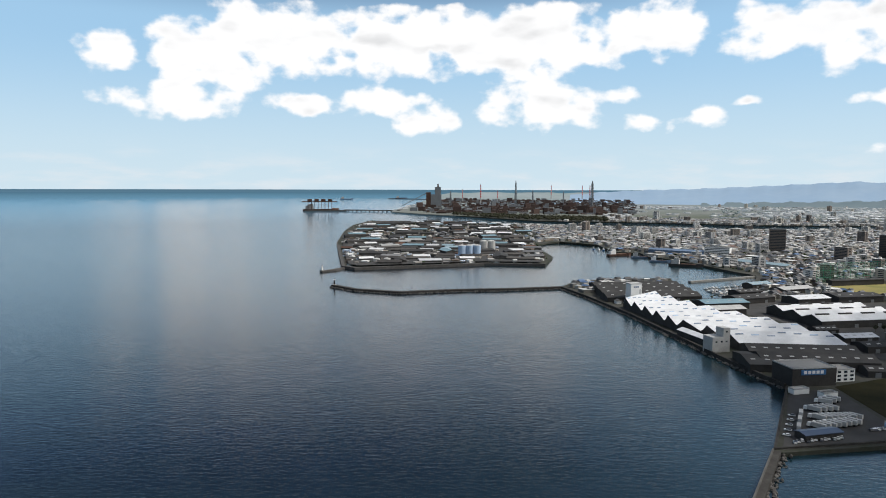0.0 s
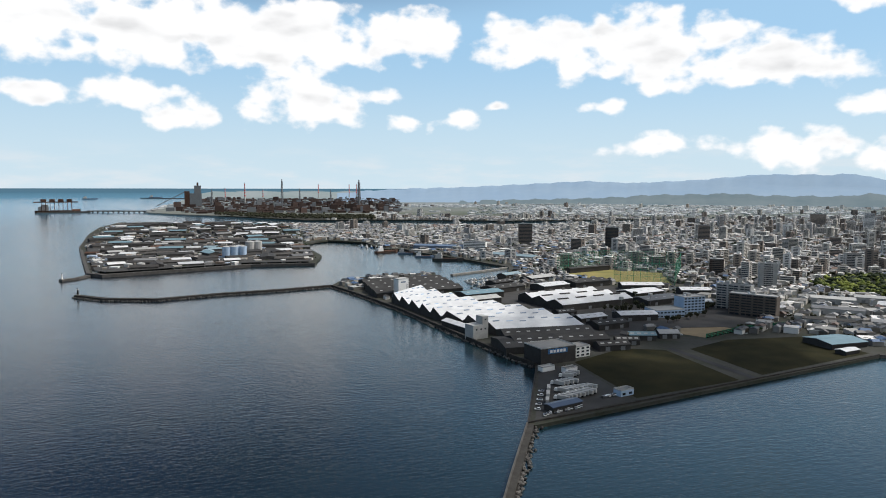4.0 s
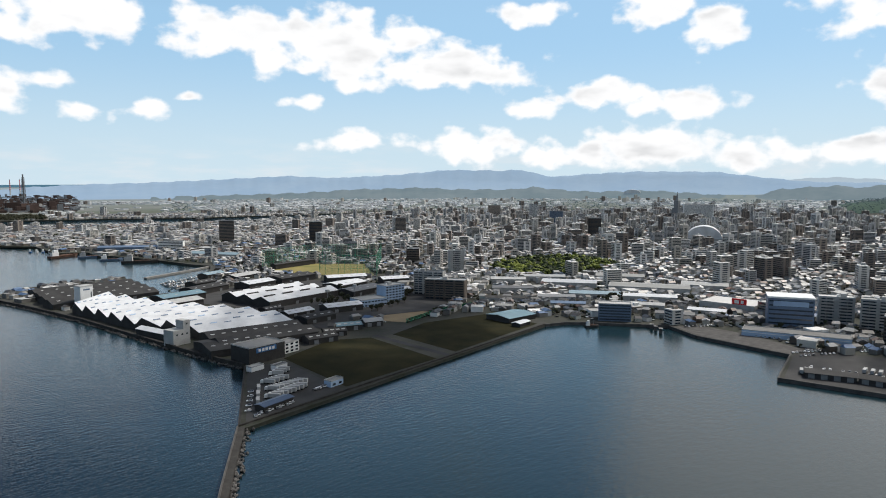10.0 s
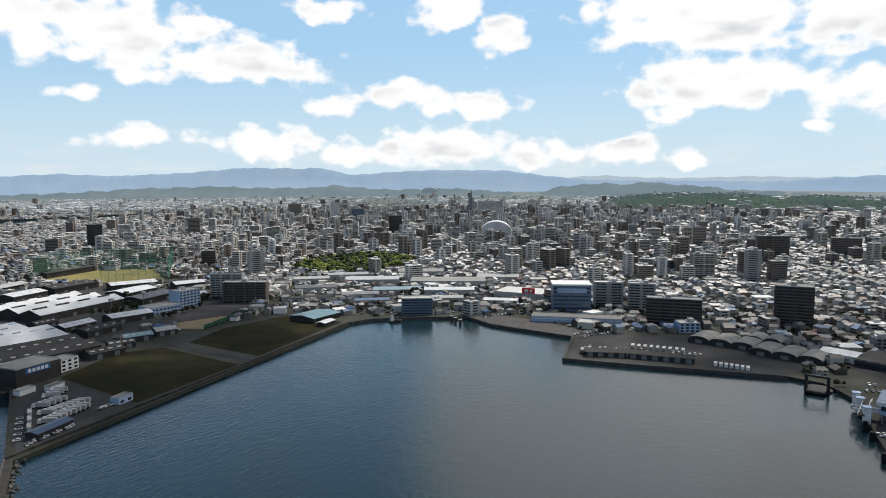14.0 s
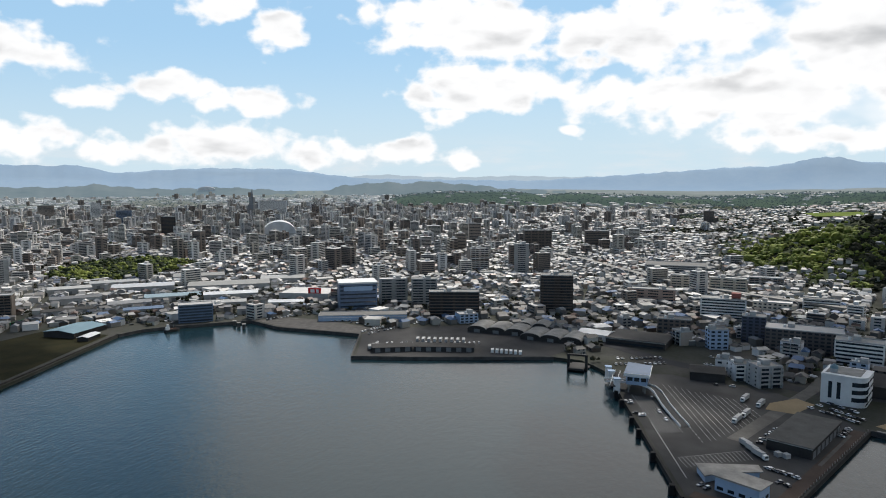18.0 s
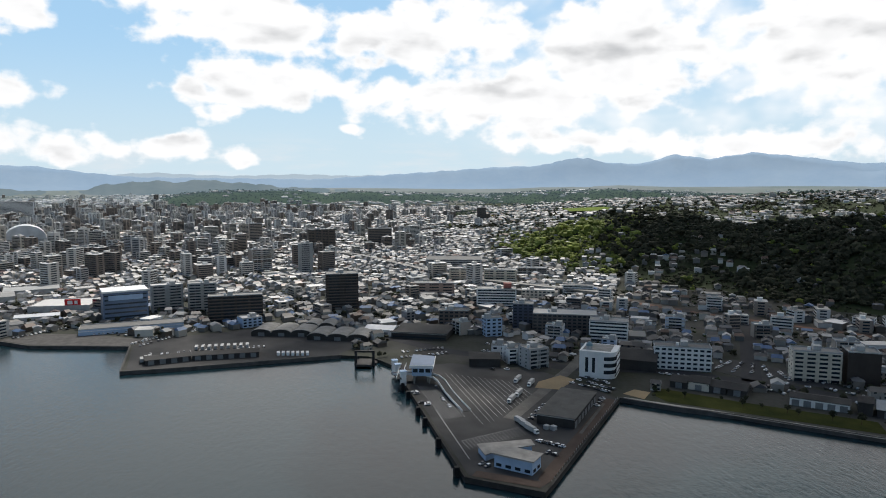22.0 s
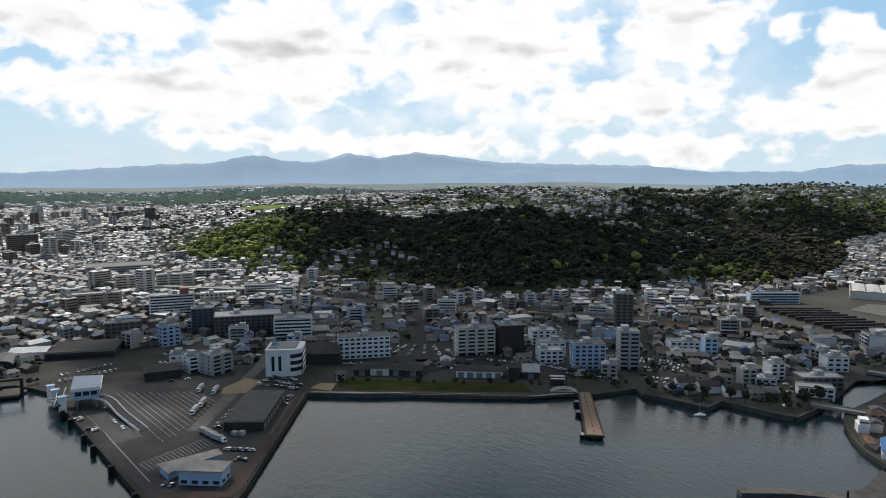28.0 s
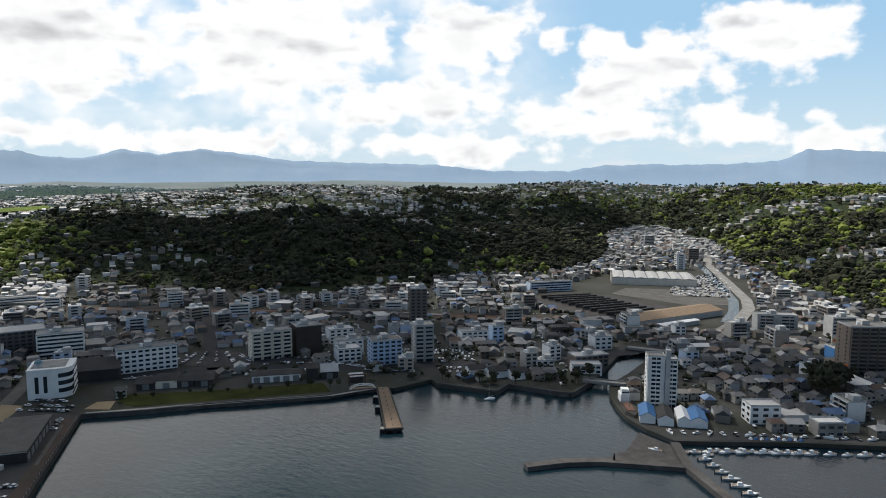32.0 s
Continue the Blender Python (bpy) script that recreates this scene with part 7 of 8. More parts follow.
shed("gable_cafe", "small cafe with a white gable roof", 385, -318, -126, 12, 16, 5, 4, M["pale"], M["dim"], doors=1, category="cafe")
shed("dark_store", "narrow dark waterfront store", 392, -308, -126, 8, 16, 8, 2, M["dim"], M["dim"], doors=0, category="store")
block("long_white_office", "long white office with small square windows", "office building", 502, -238, -110, 42, 16, 17.5, M["white"], "office", sides="lr")
shed("dark_barn", "dark gabled storehouse with a blue door", 512, -207, -118, 30, 34, 8, 5, M["dim"], M["dim"], doors=0)
block("striped_office", "white office with long dark window bands", "office building", 595, -212, -112, 34, 20, 19, M["white"], "band", sides="l")
wl = block("white_long_block", "long white office with dark window bands", "office building", 770, -140, -100, 45, 22, 21, M["white"], "band", sides="l")
part("red_roof_hut", Shape().box(8, -4, 22, 17, 5, 27), M["red_brick"], wl, "dull red rooftop hut")
block("dark_blue_tower", "dark blue glazed office tower", "office building", 660, -147, -103, 20, 18, 24, M["navy"], "office", sides="l")
block("dark_works_block", "broad dark grey office with framed bays", "office building", 634, -182, -106, 60, 28, 19, M["dim_tile"], "office", sides="l")
block("blue_tower", "slim pale blue tower block", "building", 627, -110, -80, 16, 12, 17, M["blue"], "office", sides="l")
block("white_apartment_block", "small white block of flats", "apartment building", 560, -105, -105, 13, 14, 8, M["white"], "office")
block("white_apartment_block", "small white block of flats", "apartment building", 533, -112, -80, 16, 14, 12, M["white"], sides="l")
block("grey_apartment_block", "small grey block of flats", "apartment building", 519, -124, -70, 18, 16, 15, M["pale"], sides="l")
shed("dark_store", "dark low store behind the yard", 530, -87, -97, 24, 22, 6, 2.5, M["grey_roof"], M["dim"], doors=0)
block("pale_apartment_block", "pale block of flats with long balconies", "apartment building", 462, -321, -112, 32, 16, 22, M["ivory"], sides="l")
block("black_tower", "dark brown windowless tower block", "building", 450, -348, -112, 21, 18, 24, M["darkwall"], "none")
block("white_block", "white low office block", "office building", 426, -373, -118, 22, 15, 11, M["white"], "office")
block("white_block", "white low office block", "office building", 459, -392, -116, 22, 16, 12, M["white"], "office")
block("white_block", "white low office block", "office building", 410, -358, -118, 19, 16, 9.5, M["white"], "office")
block("blue_apartment_block", "pale blue block with square windows", "apartment building", 381, -371, -120, 24, 18, 19, M["blue"], "office", sides="lr")
block("step_tower", "white tower block with a stepped crown", "apartment building", 364, -397, -126, 15, 16, 29, M["pale"], sides="lr")
block("tall_apartment_slab", "tall brown slab of flats", "apartment building", 448, -482, -132, 16, 16, 38, M["brown"], "office", sides="lr")
block("white_apartment_block", "white low block of flats", "apartment building", 371, -471, -126, 24, 14, 10, M["white"], "office")
block("blue_slim_block", "slim block with a blue front", "building", 348, -474, -126, 10, 12, 17, M["blue"], "office")
block("white_tall_house", "narrow white three-storey house", "house", 286, -465, -115, 11, 11, 12, M["white"], "office")
block("red_brick_block", "red-brown brick block beside the river", "building", 255, -468, -123, 28, 14, 9.5, M["brown"], "office")
block("white_waterside", "white low house by the river mouth", "building", 248, -452, -140, 22, 12, 6.5, M["white"], "office", hut=False)
block("white_house", "white house beyond the river", "house", 275, -525, -126, 16, 14, 11, M["white"], "office")

# river mouth: quay with trees, bridge, moored ship
for x, y, h in ((316, -366, 7), (309, -364, 6), (300, -372, 7), (290, -376, 8), (281, -380, 8), (270, -392, 8), (262, -396, 7), (250, -404, 8), (243, -410, 9), (238, -420, 9), (236, -436, 10), (242, -430, 8)):
    tree_at(x, y, h * 1.3, gt.uniform(0, 360), gt.randrange(3))
wall_along("river_quay", [(311, -356), (270, -369), (273, -387), (235, -396), (229, -400), (232, -432)], 1.2, -2, 3.4, M["darkcon"], "dark stone quay at the river mouth")
for x, y, w, d, t in ((306, -392, 13, 10, -120), (292, -398, 14, 11, -115), (278, -405, 12, 10, -120)):
    shed("tiled_house", "house with a dark tiled gable roof", x, y, t, w, d, 5, 2.6, M["grey_roof"], M["white"], doors=0, category="house", group="waterside houses")
cars_between((290, -420), (268, -444), 9, 60, 0.1, 21)
cars_between((284, -414), (262, -436), 9, 60, 0.1, 22)
cars_between((276, -412), (256, -430), 7, 60, 0.1, 23)
bg2 = thing("road_bridge", Shape().box(-16, -4, 3.2, 16, 4, 4.2), M["concrete"], pose(222, -434, 0, 0, 0, -158), "low concrete road bridge over the river mouth", "bridge")
for v in (-4, 3.7):
    part("parapet", Shape().box(-16, v, 4.2, 16, v + 0.3, 5.2), M["concrete"], bg2)
part("pier", Shape().box(-1, -3.5, -2, 1, 3.5, 3.2), M["concrete"], bg2)
bg3 = thing("river_bridge", Shape().box(-16, -5, 3.4, 16, 5, 4.4), M["concrete"], pose(240, -540, 0, 0, 0, -165), "road bridge further up the river", "bridge")
part("parapet", Shape().box(-16, -5, 4.4, 16, -4.7, 5.4), M["concrete"], bg3)
ship_at("moored_coaster", "rusty moored coaster with an orange deck", 188, -399, 128, 40, M["dim"], M["white"])
sb2 = thing("sailing_boat", Shape().prism([(-3.2, -0.6), (1.5, -0.7), (3.4, 0), (1.5, 0.7), (-3.2, 0.6)], -0.4, 0.9, [(-3.5, -0.9), (1.6, -1.1), (4.2, 0), (1.6, 1.1), (-3.5, 0.9)]), M["white"], pose(268, -359, 0, 0, 0, 60), "small white sailing boat at anchor", "boat")
part("cabin", Shape().prism([(-1.4, -0.6), (1.6, -0.5), (1.6, 0.5), (-1.4, 0.6)], 0.9, 1.5), M["white"], sb2)
part("mast", Shape().tube((0.6, 0, 0.9), (0.6, 0, 9.5), 0.11, 0.07, 6), M["pale"], sb2)
part("boom", Shape().tube((0.6, 0, 2.2), (-3.0, 0, 2.3), 0.14, n=6), M["pale"], sb2)

# white tower of flats
wt = block("white_apartment_tower", "tall white tower of flats with many balconies", "apartment building", 178, -415, -148, 11, 10, 33, M["white"], hut=False, step=2.6, sides="l")
part("stair_shaft", Shape().box(5.5, -7.4, 0, 8.5, -4.0, 38), M["pale"], wt)
wt2 = block("white_tower_wing", "rear wing of the white tower of flats", "apartment building", 169.5, -420.5, -148, 6.5, 9, 31, M["white"], hut=False, step=2.6, room=1)
for x, y, w, rf, tn in ((171, -389, 9, "sky_blue", -152), (161, -392, 9, "grey_roof", -152), (152, -397, 7, "white_roof", -152), (145, -401, 10, "sky_blue", -152)):
    shed("net_store", "white gabled net store with a coloured roof", x, y, tn + 90, 20, w, 4.2, 2.6, M[rf], M["white"], doors=0, category="store", group="net stores", over=0.4)
block("harbour_office", "white four-storey harbour office", "office building", 117, -430, -140, 18, 13, 11, M["white"], "office", hut=False, sides="lr", step=3.2)
block("grey_store", "grey concrete store on the marina quay", "store", 82, -432, -138, 15, 10, 8, M["concrete"], "office", hut=False)
block("dark_apartment_tower", "tall grey-brown tower of flats", "apartment building", 90, -593, -142, 34, 20, 36, M["brown"], sides="l")
block("blue_box", "bright blue building with a signboard", "building", 112, -622, -138, 17, 14, 10, M["sky_blue"], "office", hut=False)
sg = thing("roof_sign", Shape().box(-6, -0.4, 0, 6, 0.4, 8), M["ivory"], pose(113, -620, 13.6, 0, 0, -138), "cream rooftop signboard with orange bars", "sign")
part("sign_bar", Shape().box(-4.6, -0.5, 3.2, 4.6, -0.4, 5.4), M["orange"], sg)
od = thing("orange_sign", Shape().box(-3.4, -0.5, 3, 3.4, 0.5, 10), M["orange"], pose(99, -565, 2.5, 0, 0, -140), "round-bottomed orange roadside sign", "sign")
part("post", Shape().tube((0, 0, -0.5), (0, 0, 3.2), 0.5, n=8), M["steel"], od)
part("disc", Shape().tube((0, -0.5, 3), (0, 0.5, 3), 3.4, n=16), M["orange"], od)
block("riverside_apartment_block", "long grey block of flats before the viaduct", "apartment building", 179, -686, -148, 36, 16, 18, M["pale"])
block("corner_apartment_block", "grey and white block of flats", "apartment building", 128, -709, -140, 24, 16, 19, M["pale"], "band")
block("school_block", "long pale blue-grey school block", "school", 464, -745, -122, 58, 12, 12, M["school_blue"], "band", hut=False)
for k in range(14):
    tree_at(99 + gt.uniform(-10, 10), -518 + gt.uniform(-15, 15), gt.uniform(15, 22), gt.uniform(0, 360), gt.randrange(3))
KEEP.append([(80, -495), (112, -495), (112, -528), (80, -528)])
# marina: quay apron, mole and beach
patch("marina_apron", [(160, -370), (143, -367), (118, -387), (94, -407), (53, -436), (48, -446), (92, -420), (120, -400), (150, -380)], 0.12, M["asphalt"], "dark asphalt marina apron")
wall_along("marina_mole_south", [(142, -362), (125, -337), (97, -314), (58, -284)], 5, -2, 2.8, M["darkcon"], "concrete mole with boats moored inside", "breakwater")
wall_along("inner_breakwater", [(188, -283), (176, -301), (163, -314), (125, -337)], 5.5, -2, 2.4, M["darkcon"], "low concrete breakwater before the marina", "breakwater")
hl = thing("breakwater_light", Shape().tube((0, 0, 2.4), (0, 0, 5.4), 0.6, 0.45, 8), M["black"], pose(157, -319, 0), "small dark light post on the breakwater", "light")
part("lantern", Shape().tube((0, 0, 5.4), (0, 0, 6.0), 0.4, 0.3, 8), M["glass"], hl)
tagged(sheet("mud_beach", [(166, -369), (160, -340), (164, -318), (128, -338), (143, -362)], M["darkcon"], top=0.35, skirt=1.0), "dark wet mud beach beside the mole", "beach", kind="structure")
gb = random.Random(5)
for k in range(11):
    x, y = mix((128, -372), (56, -428), k / 10)
    boat_at(x - 3.0, y + 5.0, 55 + gb.uniform(-6, 6), gb.uniform(0.5, 0.9))
for k in range(9):
    x, y = mix((124, -374), (84, -404), k / 8)
    boat_at(x - 1.5, y + 3.0, 55 + gb.uniform(-6, 6), gb.uniform(0.6, 0.85))
for k in range(10):
    x, y = mix((129, -350), (74, -304), k / 9)
    boat_at(x - 6.0, y - 5.5, -140 + gb.uniform(-8, 8), gb.uniform(0.6, 0.95))
for x, y, t in ((136, -357, 20), (131, -361, 40), (124, -362, 60), (148, -350, 10)):
    boat_at(x, y, t, 0.7)
for k in range(16):
    x, y = mix((150, -374), (60, -438), k / 15)
    if k % 3:
        car_at(x, y, gb.choice((50, 140)), 2.7)
    else:
        b = boat_at(x, y, gb.uniform(0, 180), 0.7)
        b.location.z = 2.9
for k in range(10):
    x, y = mix((112, -395), (90, -411), k / 9)
    thing("fishing_gear", Shape().prism([(-1.2, -0.8), (1.0, -0.9), (1.2, 0.7), (-0.9, 0.9)], 0, 1.0, [(-0.7, -0.4), (0.6, -0.5), (0.6, 0.4), (-0.5, 0.5)]), M["sky_blue"] if k % 2 else M["white"], pose(x, y, 2.65, 0, 0, 37 * k), "heap of covered fishing gear on the quay", "fishing gear", "fishing gear heaps")

# rail yard, mall and valley road
KEEP.append([(455, -195), (474, -215), (384, -338), (346, -322)])
KEEP.append([(452, -690), (480, -800), (470, -960), (400, -1090), (300, -1000), (240, -850), (205, -720), (210, -640), (300, -620)])
patch("rail_yard", [(452, -690), (395, -770), (276, -735), (318, -628), (420, -640)], 0.15, M["dim"], "dark sooty rail yard with lines of wagons", "yard")
for k in range(11):
    a, b = mix((440, -690), (322, -645), k / 10), mix((392, -758), (286, -728), k / 10)
    turn = math.degrees(math.atan2(b[1] - a[1], b[0] - a[0]))
    for i in range(3):
        x, y = mix(a, b, i * 21.5 / math.dist(a, b))
        w = thing("rail_wagon", shared(("wagon",), lambda: Shape().box(0, -1.4, 0.8, 20.3, 1.4, 3.8).mesh("rail_wagon", M["dim"])), M["dim"], pose(x, y, 2.7, 0, 0, turn), "dark rail wagon stabled in the yard", "wagon", "rail wagons")
        part("roof", shared(("wagon_roof",), lambda: Shape().profile([(-1.4, 3.8), (1.4, 3.8), (0.8, 4.3), (-0.8, 4.3)], -20.3, 0).mesh("roof", M["grey_roof"])), M["grey_roof"], w, at=pose(0, 0, 0, 0, 0, 90))
shed("rail_shed", "long rail shed with a tan roof", 279, -684, -110, 118, 34, 6, 3.5, M["timber"], M["pale"], doors=0)
shed("white_canopy", "long bright white canopy roof", 258, -652, -110, 52, 8, 4, 0.8, M["white_roof"], M["pale"], doors=0)
block("signal_box", "tan square signal building", "building", 303, -652, -122, 12, 12, 10, M["ivory"], "office", hut=False)
ml = block("shopping_mall", "broad white shopping mall with a ridged roof", "mall", 398, -905, -152, 110, 70, 8.5, M["ivory"], "none", hut=False)
for k in range(7):
    part("roof_ridge", Shape().profile([(-7, 0), (7, 0), (0, 1.0)], -34, 34), M["pale"], ml, at=pose(-46 + 15.3 * k, 0, 9.45))
patch("mall_car_park", [(352, -858), (330, -815), (272, -850), (300, -930), (362, -1055), (372, -960)], 0.15, M["concrete"], "pale concrete car park of the mall")
patch("mall_forecourt", [(290, -765), (256, -800), (272, -848), (328, -812), (352, -856), (400, -832), (394, -778)], 0.1, M["old_roof"], "worn grey hard ground before the mall")
g3 = np.random.default_rng(2)
px, py = g3.uniform(275, 368, 700), g3.uniform(-1040, -825, 700)
ok = inside(px, py, [(352, -858), (330, -815), (272, -850), (300, -930), (362, -1055), (372, -960)])
px, py = px[ok], py[ok]
px = np.round(px / 2.6) * 2.6
py = np.round(py / 9.0) * 9.0 + 2.5 * (np.round(py / 9.0) % 2)
v, f = boxes_np(px, py, np.full(len(px), 2.9), np.full(len(px), 1.8), np.full(len(px), 4.2), np.full(len(px), 1.3), np.full(len(px), 0.1))
tagged(new("car_park_cars", mesh_np("car_park_cars", v, f, [M["cars"]])), "hundreds of small cars parked at the mall", "cars", kind="stuff")
ribbon("valley_road", [(276, -614), (240, -628), (218, -660), (219, -710), (232, -786), (251, -839), (310, -955), (394, -1115), (440, -1230)], 13, 1.2, M["concrete"], "pale concrete valley road curving inland")
ribbon("valley_river", [(228, -700), (240, -760), (262, -828), (345, -994), (400, -1100)], 11, 0.5, M["water"], "narrow river beside the valley road", "water")
ribbon("river_bank", [(214, -700), (226, -765), (250, -845), (330, -1000)], 8, 0.4, M["lawn"], "grassy river bank", "grass")

# roads of the harbour town
ribbon("harbour_road", [(700, 140), (640, 0), (572, -60), (509, -150), (495, -215), (451, -285), (386, -346), (350, -385), (300, -440), (262, -500), (235, -560)], 14, 0.15, M["road"], "wide asphalt harbour road")
ribbon("town_road", [(460, -272), (528, -309), (617, -357), (720, -420)], 14, 0.15, M["road"], "wide asphalt road into the town")
ribbon("back_road", [(760, -140), (690, -250), (600, -360), (520, -440), (430, -510), (340, -560)], 9, 0.15, M["road"], "asphalt back street under the hill")
RAIL = [(800, -290), (714, -347), (595, -452), (489, -520), (395, -579), (330, -625)]
ribbon("rail_line", RAIL, 32, 0.2, M["ballast"], "broad dark ballast of the railway line", "railway")
for off in (-12, -7, -2, 3, 8, 13):
    ribbon("rail_track", [(x + 0.55 * off, y + 0.83 * off) for x, y in RAIL], 1.5, 0.34, M["rust"], "pair of rusty rails on dark ballast", "railway")
for k, f in enumerate((0.30, 0.46)):
    x, y = mix(RAIL[2], RAIL[4], f)
    pf = thing("station_platform", Shape().box(-45, -3, 0, 45, 3, 1.1), M["concrete"], pose(x + 0.55 * (5.5 - 10 * k), y + 0.83 * (5.5 - 10 * k), 2.7, 0, 0, 31), "long concrete station platform with a canopy", "platform", "station platforms")
    part("canopy", Shape().profile([(-3.4, 4.6), (3.4, 4.6), (0, 5.2)], -30, 30), M["grey_roof"], pf, at=pose(0, 0, 0, 0, 0, 90))
    for u in (-24, -12, 0, 12, 24):
        part("canopy_post", shared(("canopy_post",), lambda: Shape().tube((0, 0, 1.1), (0, 0, 4.7), 0.18, n=6).mesh("canopy_post", M["steel"])), M["steel"], pf, at=pose(u, 0, 0))
patch("town_car_park", [(498, -255), (520, -290), (478, -322), (432, -330), (468, -272)], 0.14, M["asphalt"], "dark asphalt town car park")
for k in range(7):
    a, b = mix((494, -262), (446, -322), k / 6), mix((514, -286), (478, -318), k / 6)
    cars_between(a, b, 7, 125, 0.35, 30 + k)
cars_between((420, -338), (372, -352), 16, 35, 0.2, 41)
cars_between((374, -346), (340, -368), 14, 35, 0.2, 42)
cars_between((486, -215), (470, -240), 8, 30, 0.2, 43)

# ---- the town at large ----
def lots(step_u, step_v, lo, hi, turn, street=5, seed=3, lanes=False):
    """Building lots on a turned street grid between two distances from the eye, on dry land."""
    g = np.random.default_rng(seed)
    u, v = np.meshgrid(np.arange(-hi, hi, step_u), np.arange(-hi, hi, step_v))
    iu, iv = np.meshgrid(np.arange(u.shape[1]), np.arange(u.shape[0]))
    keep = (iu % street != 0) & (iv % 3 != 0)
    if lanes:
        keep = ~keep
    u, v = u + g.normal(0, step_u * 0.15, u.shape), v + g.normal(0, step_v * 0.13, v.shape)
    c, s = math.cos(turn), math.sin(turn)
    x, y = u * c - v * s, u * s + v * c
    d, az = np.hypot(x, y), np.degrees(np.arctan2(x, y))
    keep &= ~((az > 84) & (az < 142) & (d < 575) & (g.random(u.shape) < 0.6)) & (d > lo) & (d < hi) & (az > -10) & (az < 182) & (g.random(u.shape) < 0.86)
    x, y = x[keep], y[keep]
    ok = on_land(x, y)
    x, y = x[ok], y[ok]
    ok = (edge_gap(x, y, MAIN) > 14) & clear(x, y)
    return x[ok], y[ok]


def wooded(x, y):
    """How far a place is wooded hill, 0 to 1."""
    d, az = np.hypot(x, y), np.degrees(np.arctan2(x, y))
    z = land_z(x, y)
    return smooth(2.2, 4.5, z - 2.5 - 6 * smooth(700, 3000, d)) * (az > 96) * (d < 6000) + (z > 26) * (d > 3000)


def hamlet(x, y):
    """Where small groups of houses stand on the slopes."""
    return (rough_np(x, y, 420) > 0.35) | (rough_np(y + 900, x, 190) > 0.32)


def copse(x, y):
    """Where small woods stand between the suburbs."""
    az = np.degrees(np.arctan2(x, y))
    return (rough_np(x + 700, y, 700) + 0.5 * rough_np(y, x, 240) > np.where(az > 80, 0.42, 0.75)) & (az > 30)


def house_models():
    """A few houses with their parts, to be copied along the streets."""
    out = []
    for k, (w, d, h, rise) in enumerate(((8.2, 7, 5.0, 2.0), (10, 7.8, 5.3, 2.3), (7.4, 7, 5.7, 1.7), (11.5, 8.5, 4.9, 2.6), (6.8, 7.4, 5.6, 1.6), (10.5, 8.6, 3.3, 2.4))):
        ob = thing("house", Shape().box(-w / 2, -d / 2, -1, w / 2, d / 2, h), M["near_walls"], Matrix(), "small two-storey town house with tiled roof" if h > 4 else "low town house with a broad tiled roof", "house", "town houses")
        o = 0.6
        hip = w * (0.10 if k % 2 else 0.22)
        a, b = w / 2 + o, d / 2 + o
        lo = [(-a, -b, h - 0.1), (a, -b, h - 0.1), (a, b, h - 0.1), (-a, b, h - 0.1)]
        part("roof", Shape().add(lo + [(-a + hip, 0, h + rise), (a - hip, 0, h + rise)], [(3, 2, 1, 0), (0, 1, 5, 4), (2, 3, 4, 5), (1, 2, 5), (3, 0, 4)]), M["near_roofs"], ob)
        for z in ((0.9, 3.7) if h > 4 else (0.9,)):
            for u in (-w * 0.26, w * 0.26) if z > 2 or h < 4 else (w * 0.28,):
                part("window", pane_mesh(1.8, 1.3, M["glass"]), M["glass"], ob, at=pose(u, -d / 2, z))
        part("door", pane_mesh(1.0, 2.1, M["brown"]), M["brown"], ob, at=pose(0, -d / 2, 0))
        out.append(ob)
    return out


def block_models():
    """A few mid-rise buildings with their parts."""
    out = []
    for w, d, n, style, wall in ((12, 10, 3, "office", "near_flats"), (16, 11, 4, "balcony", "near_flats"), (10, 10, 4, "office", "near_flats"), (18, 12, 5, "balcony", "near_flats"), (14, 12, 2, "office", "near_flats")):
        ob = block("town_block", "pale mid-rise concrete building with flat roof", "building", 900.0, 0.0, 0, w, d, 3.0 * n, M[wall], style, group="town blocks", room=-9)
        ob.matrix_world = Matrix()
        out.append(ob)
    return out


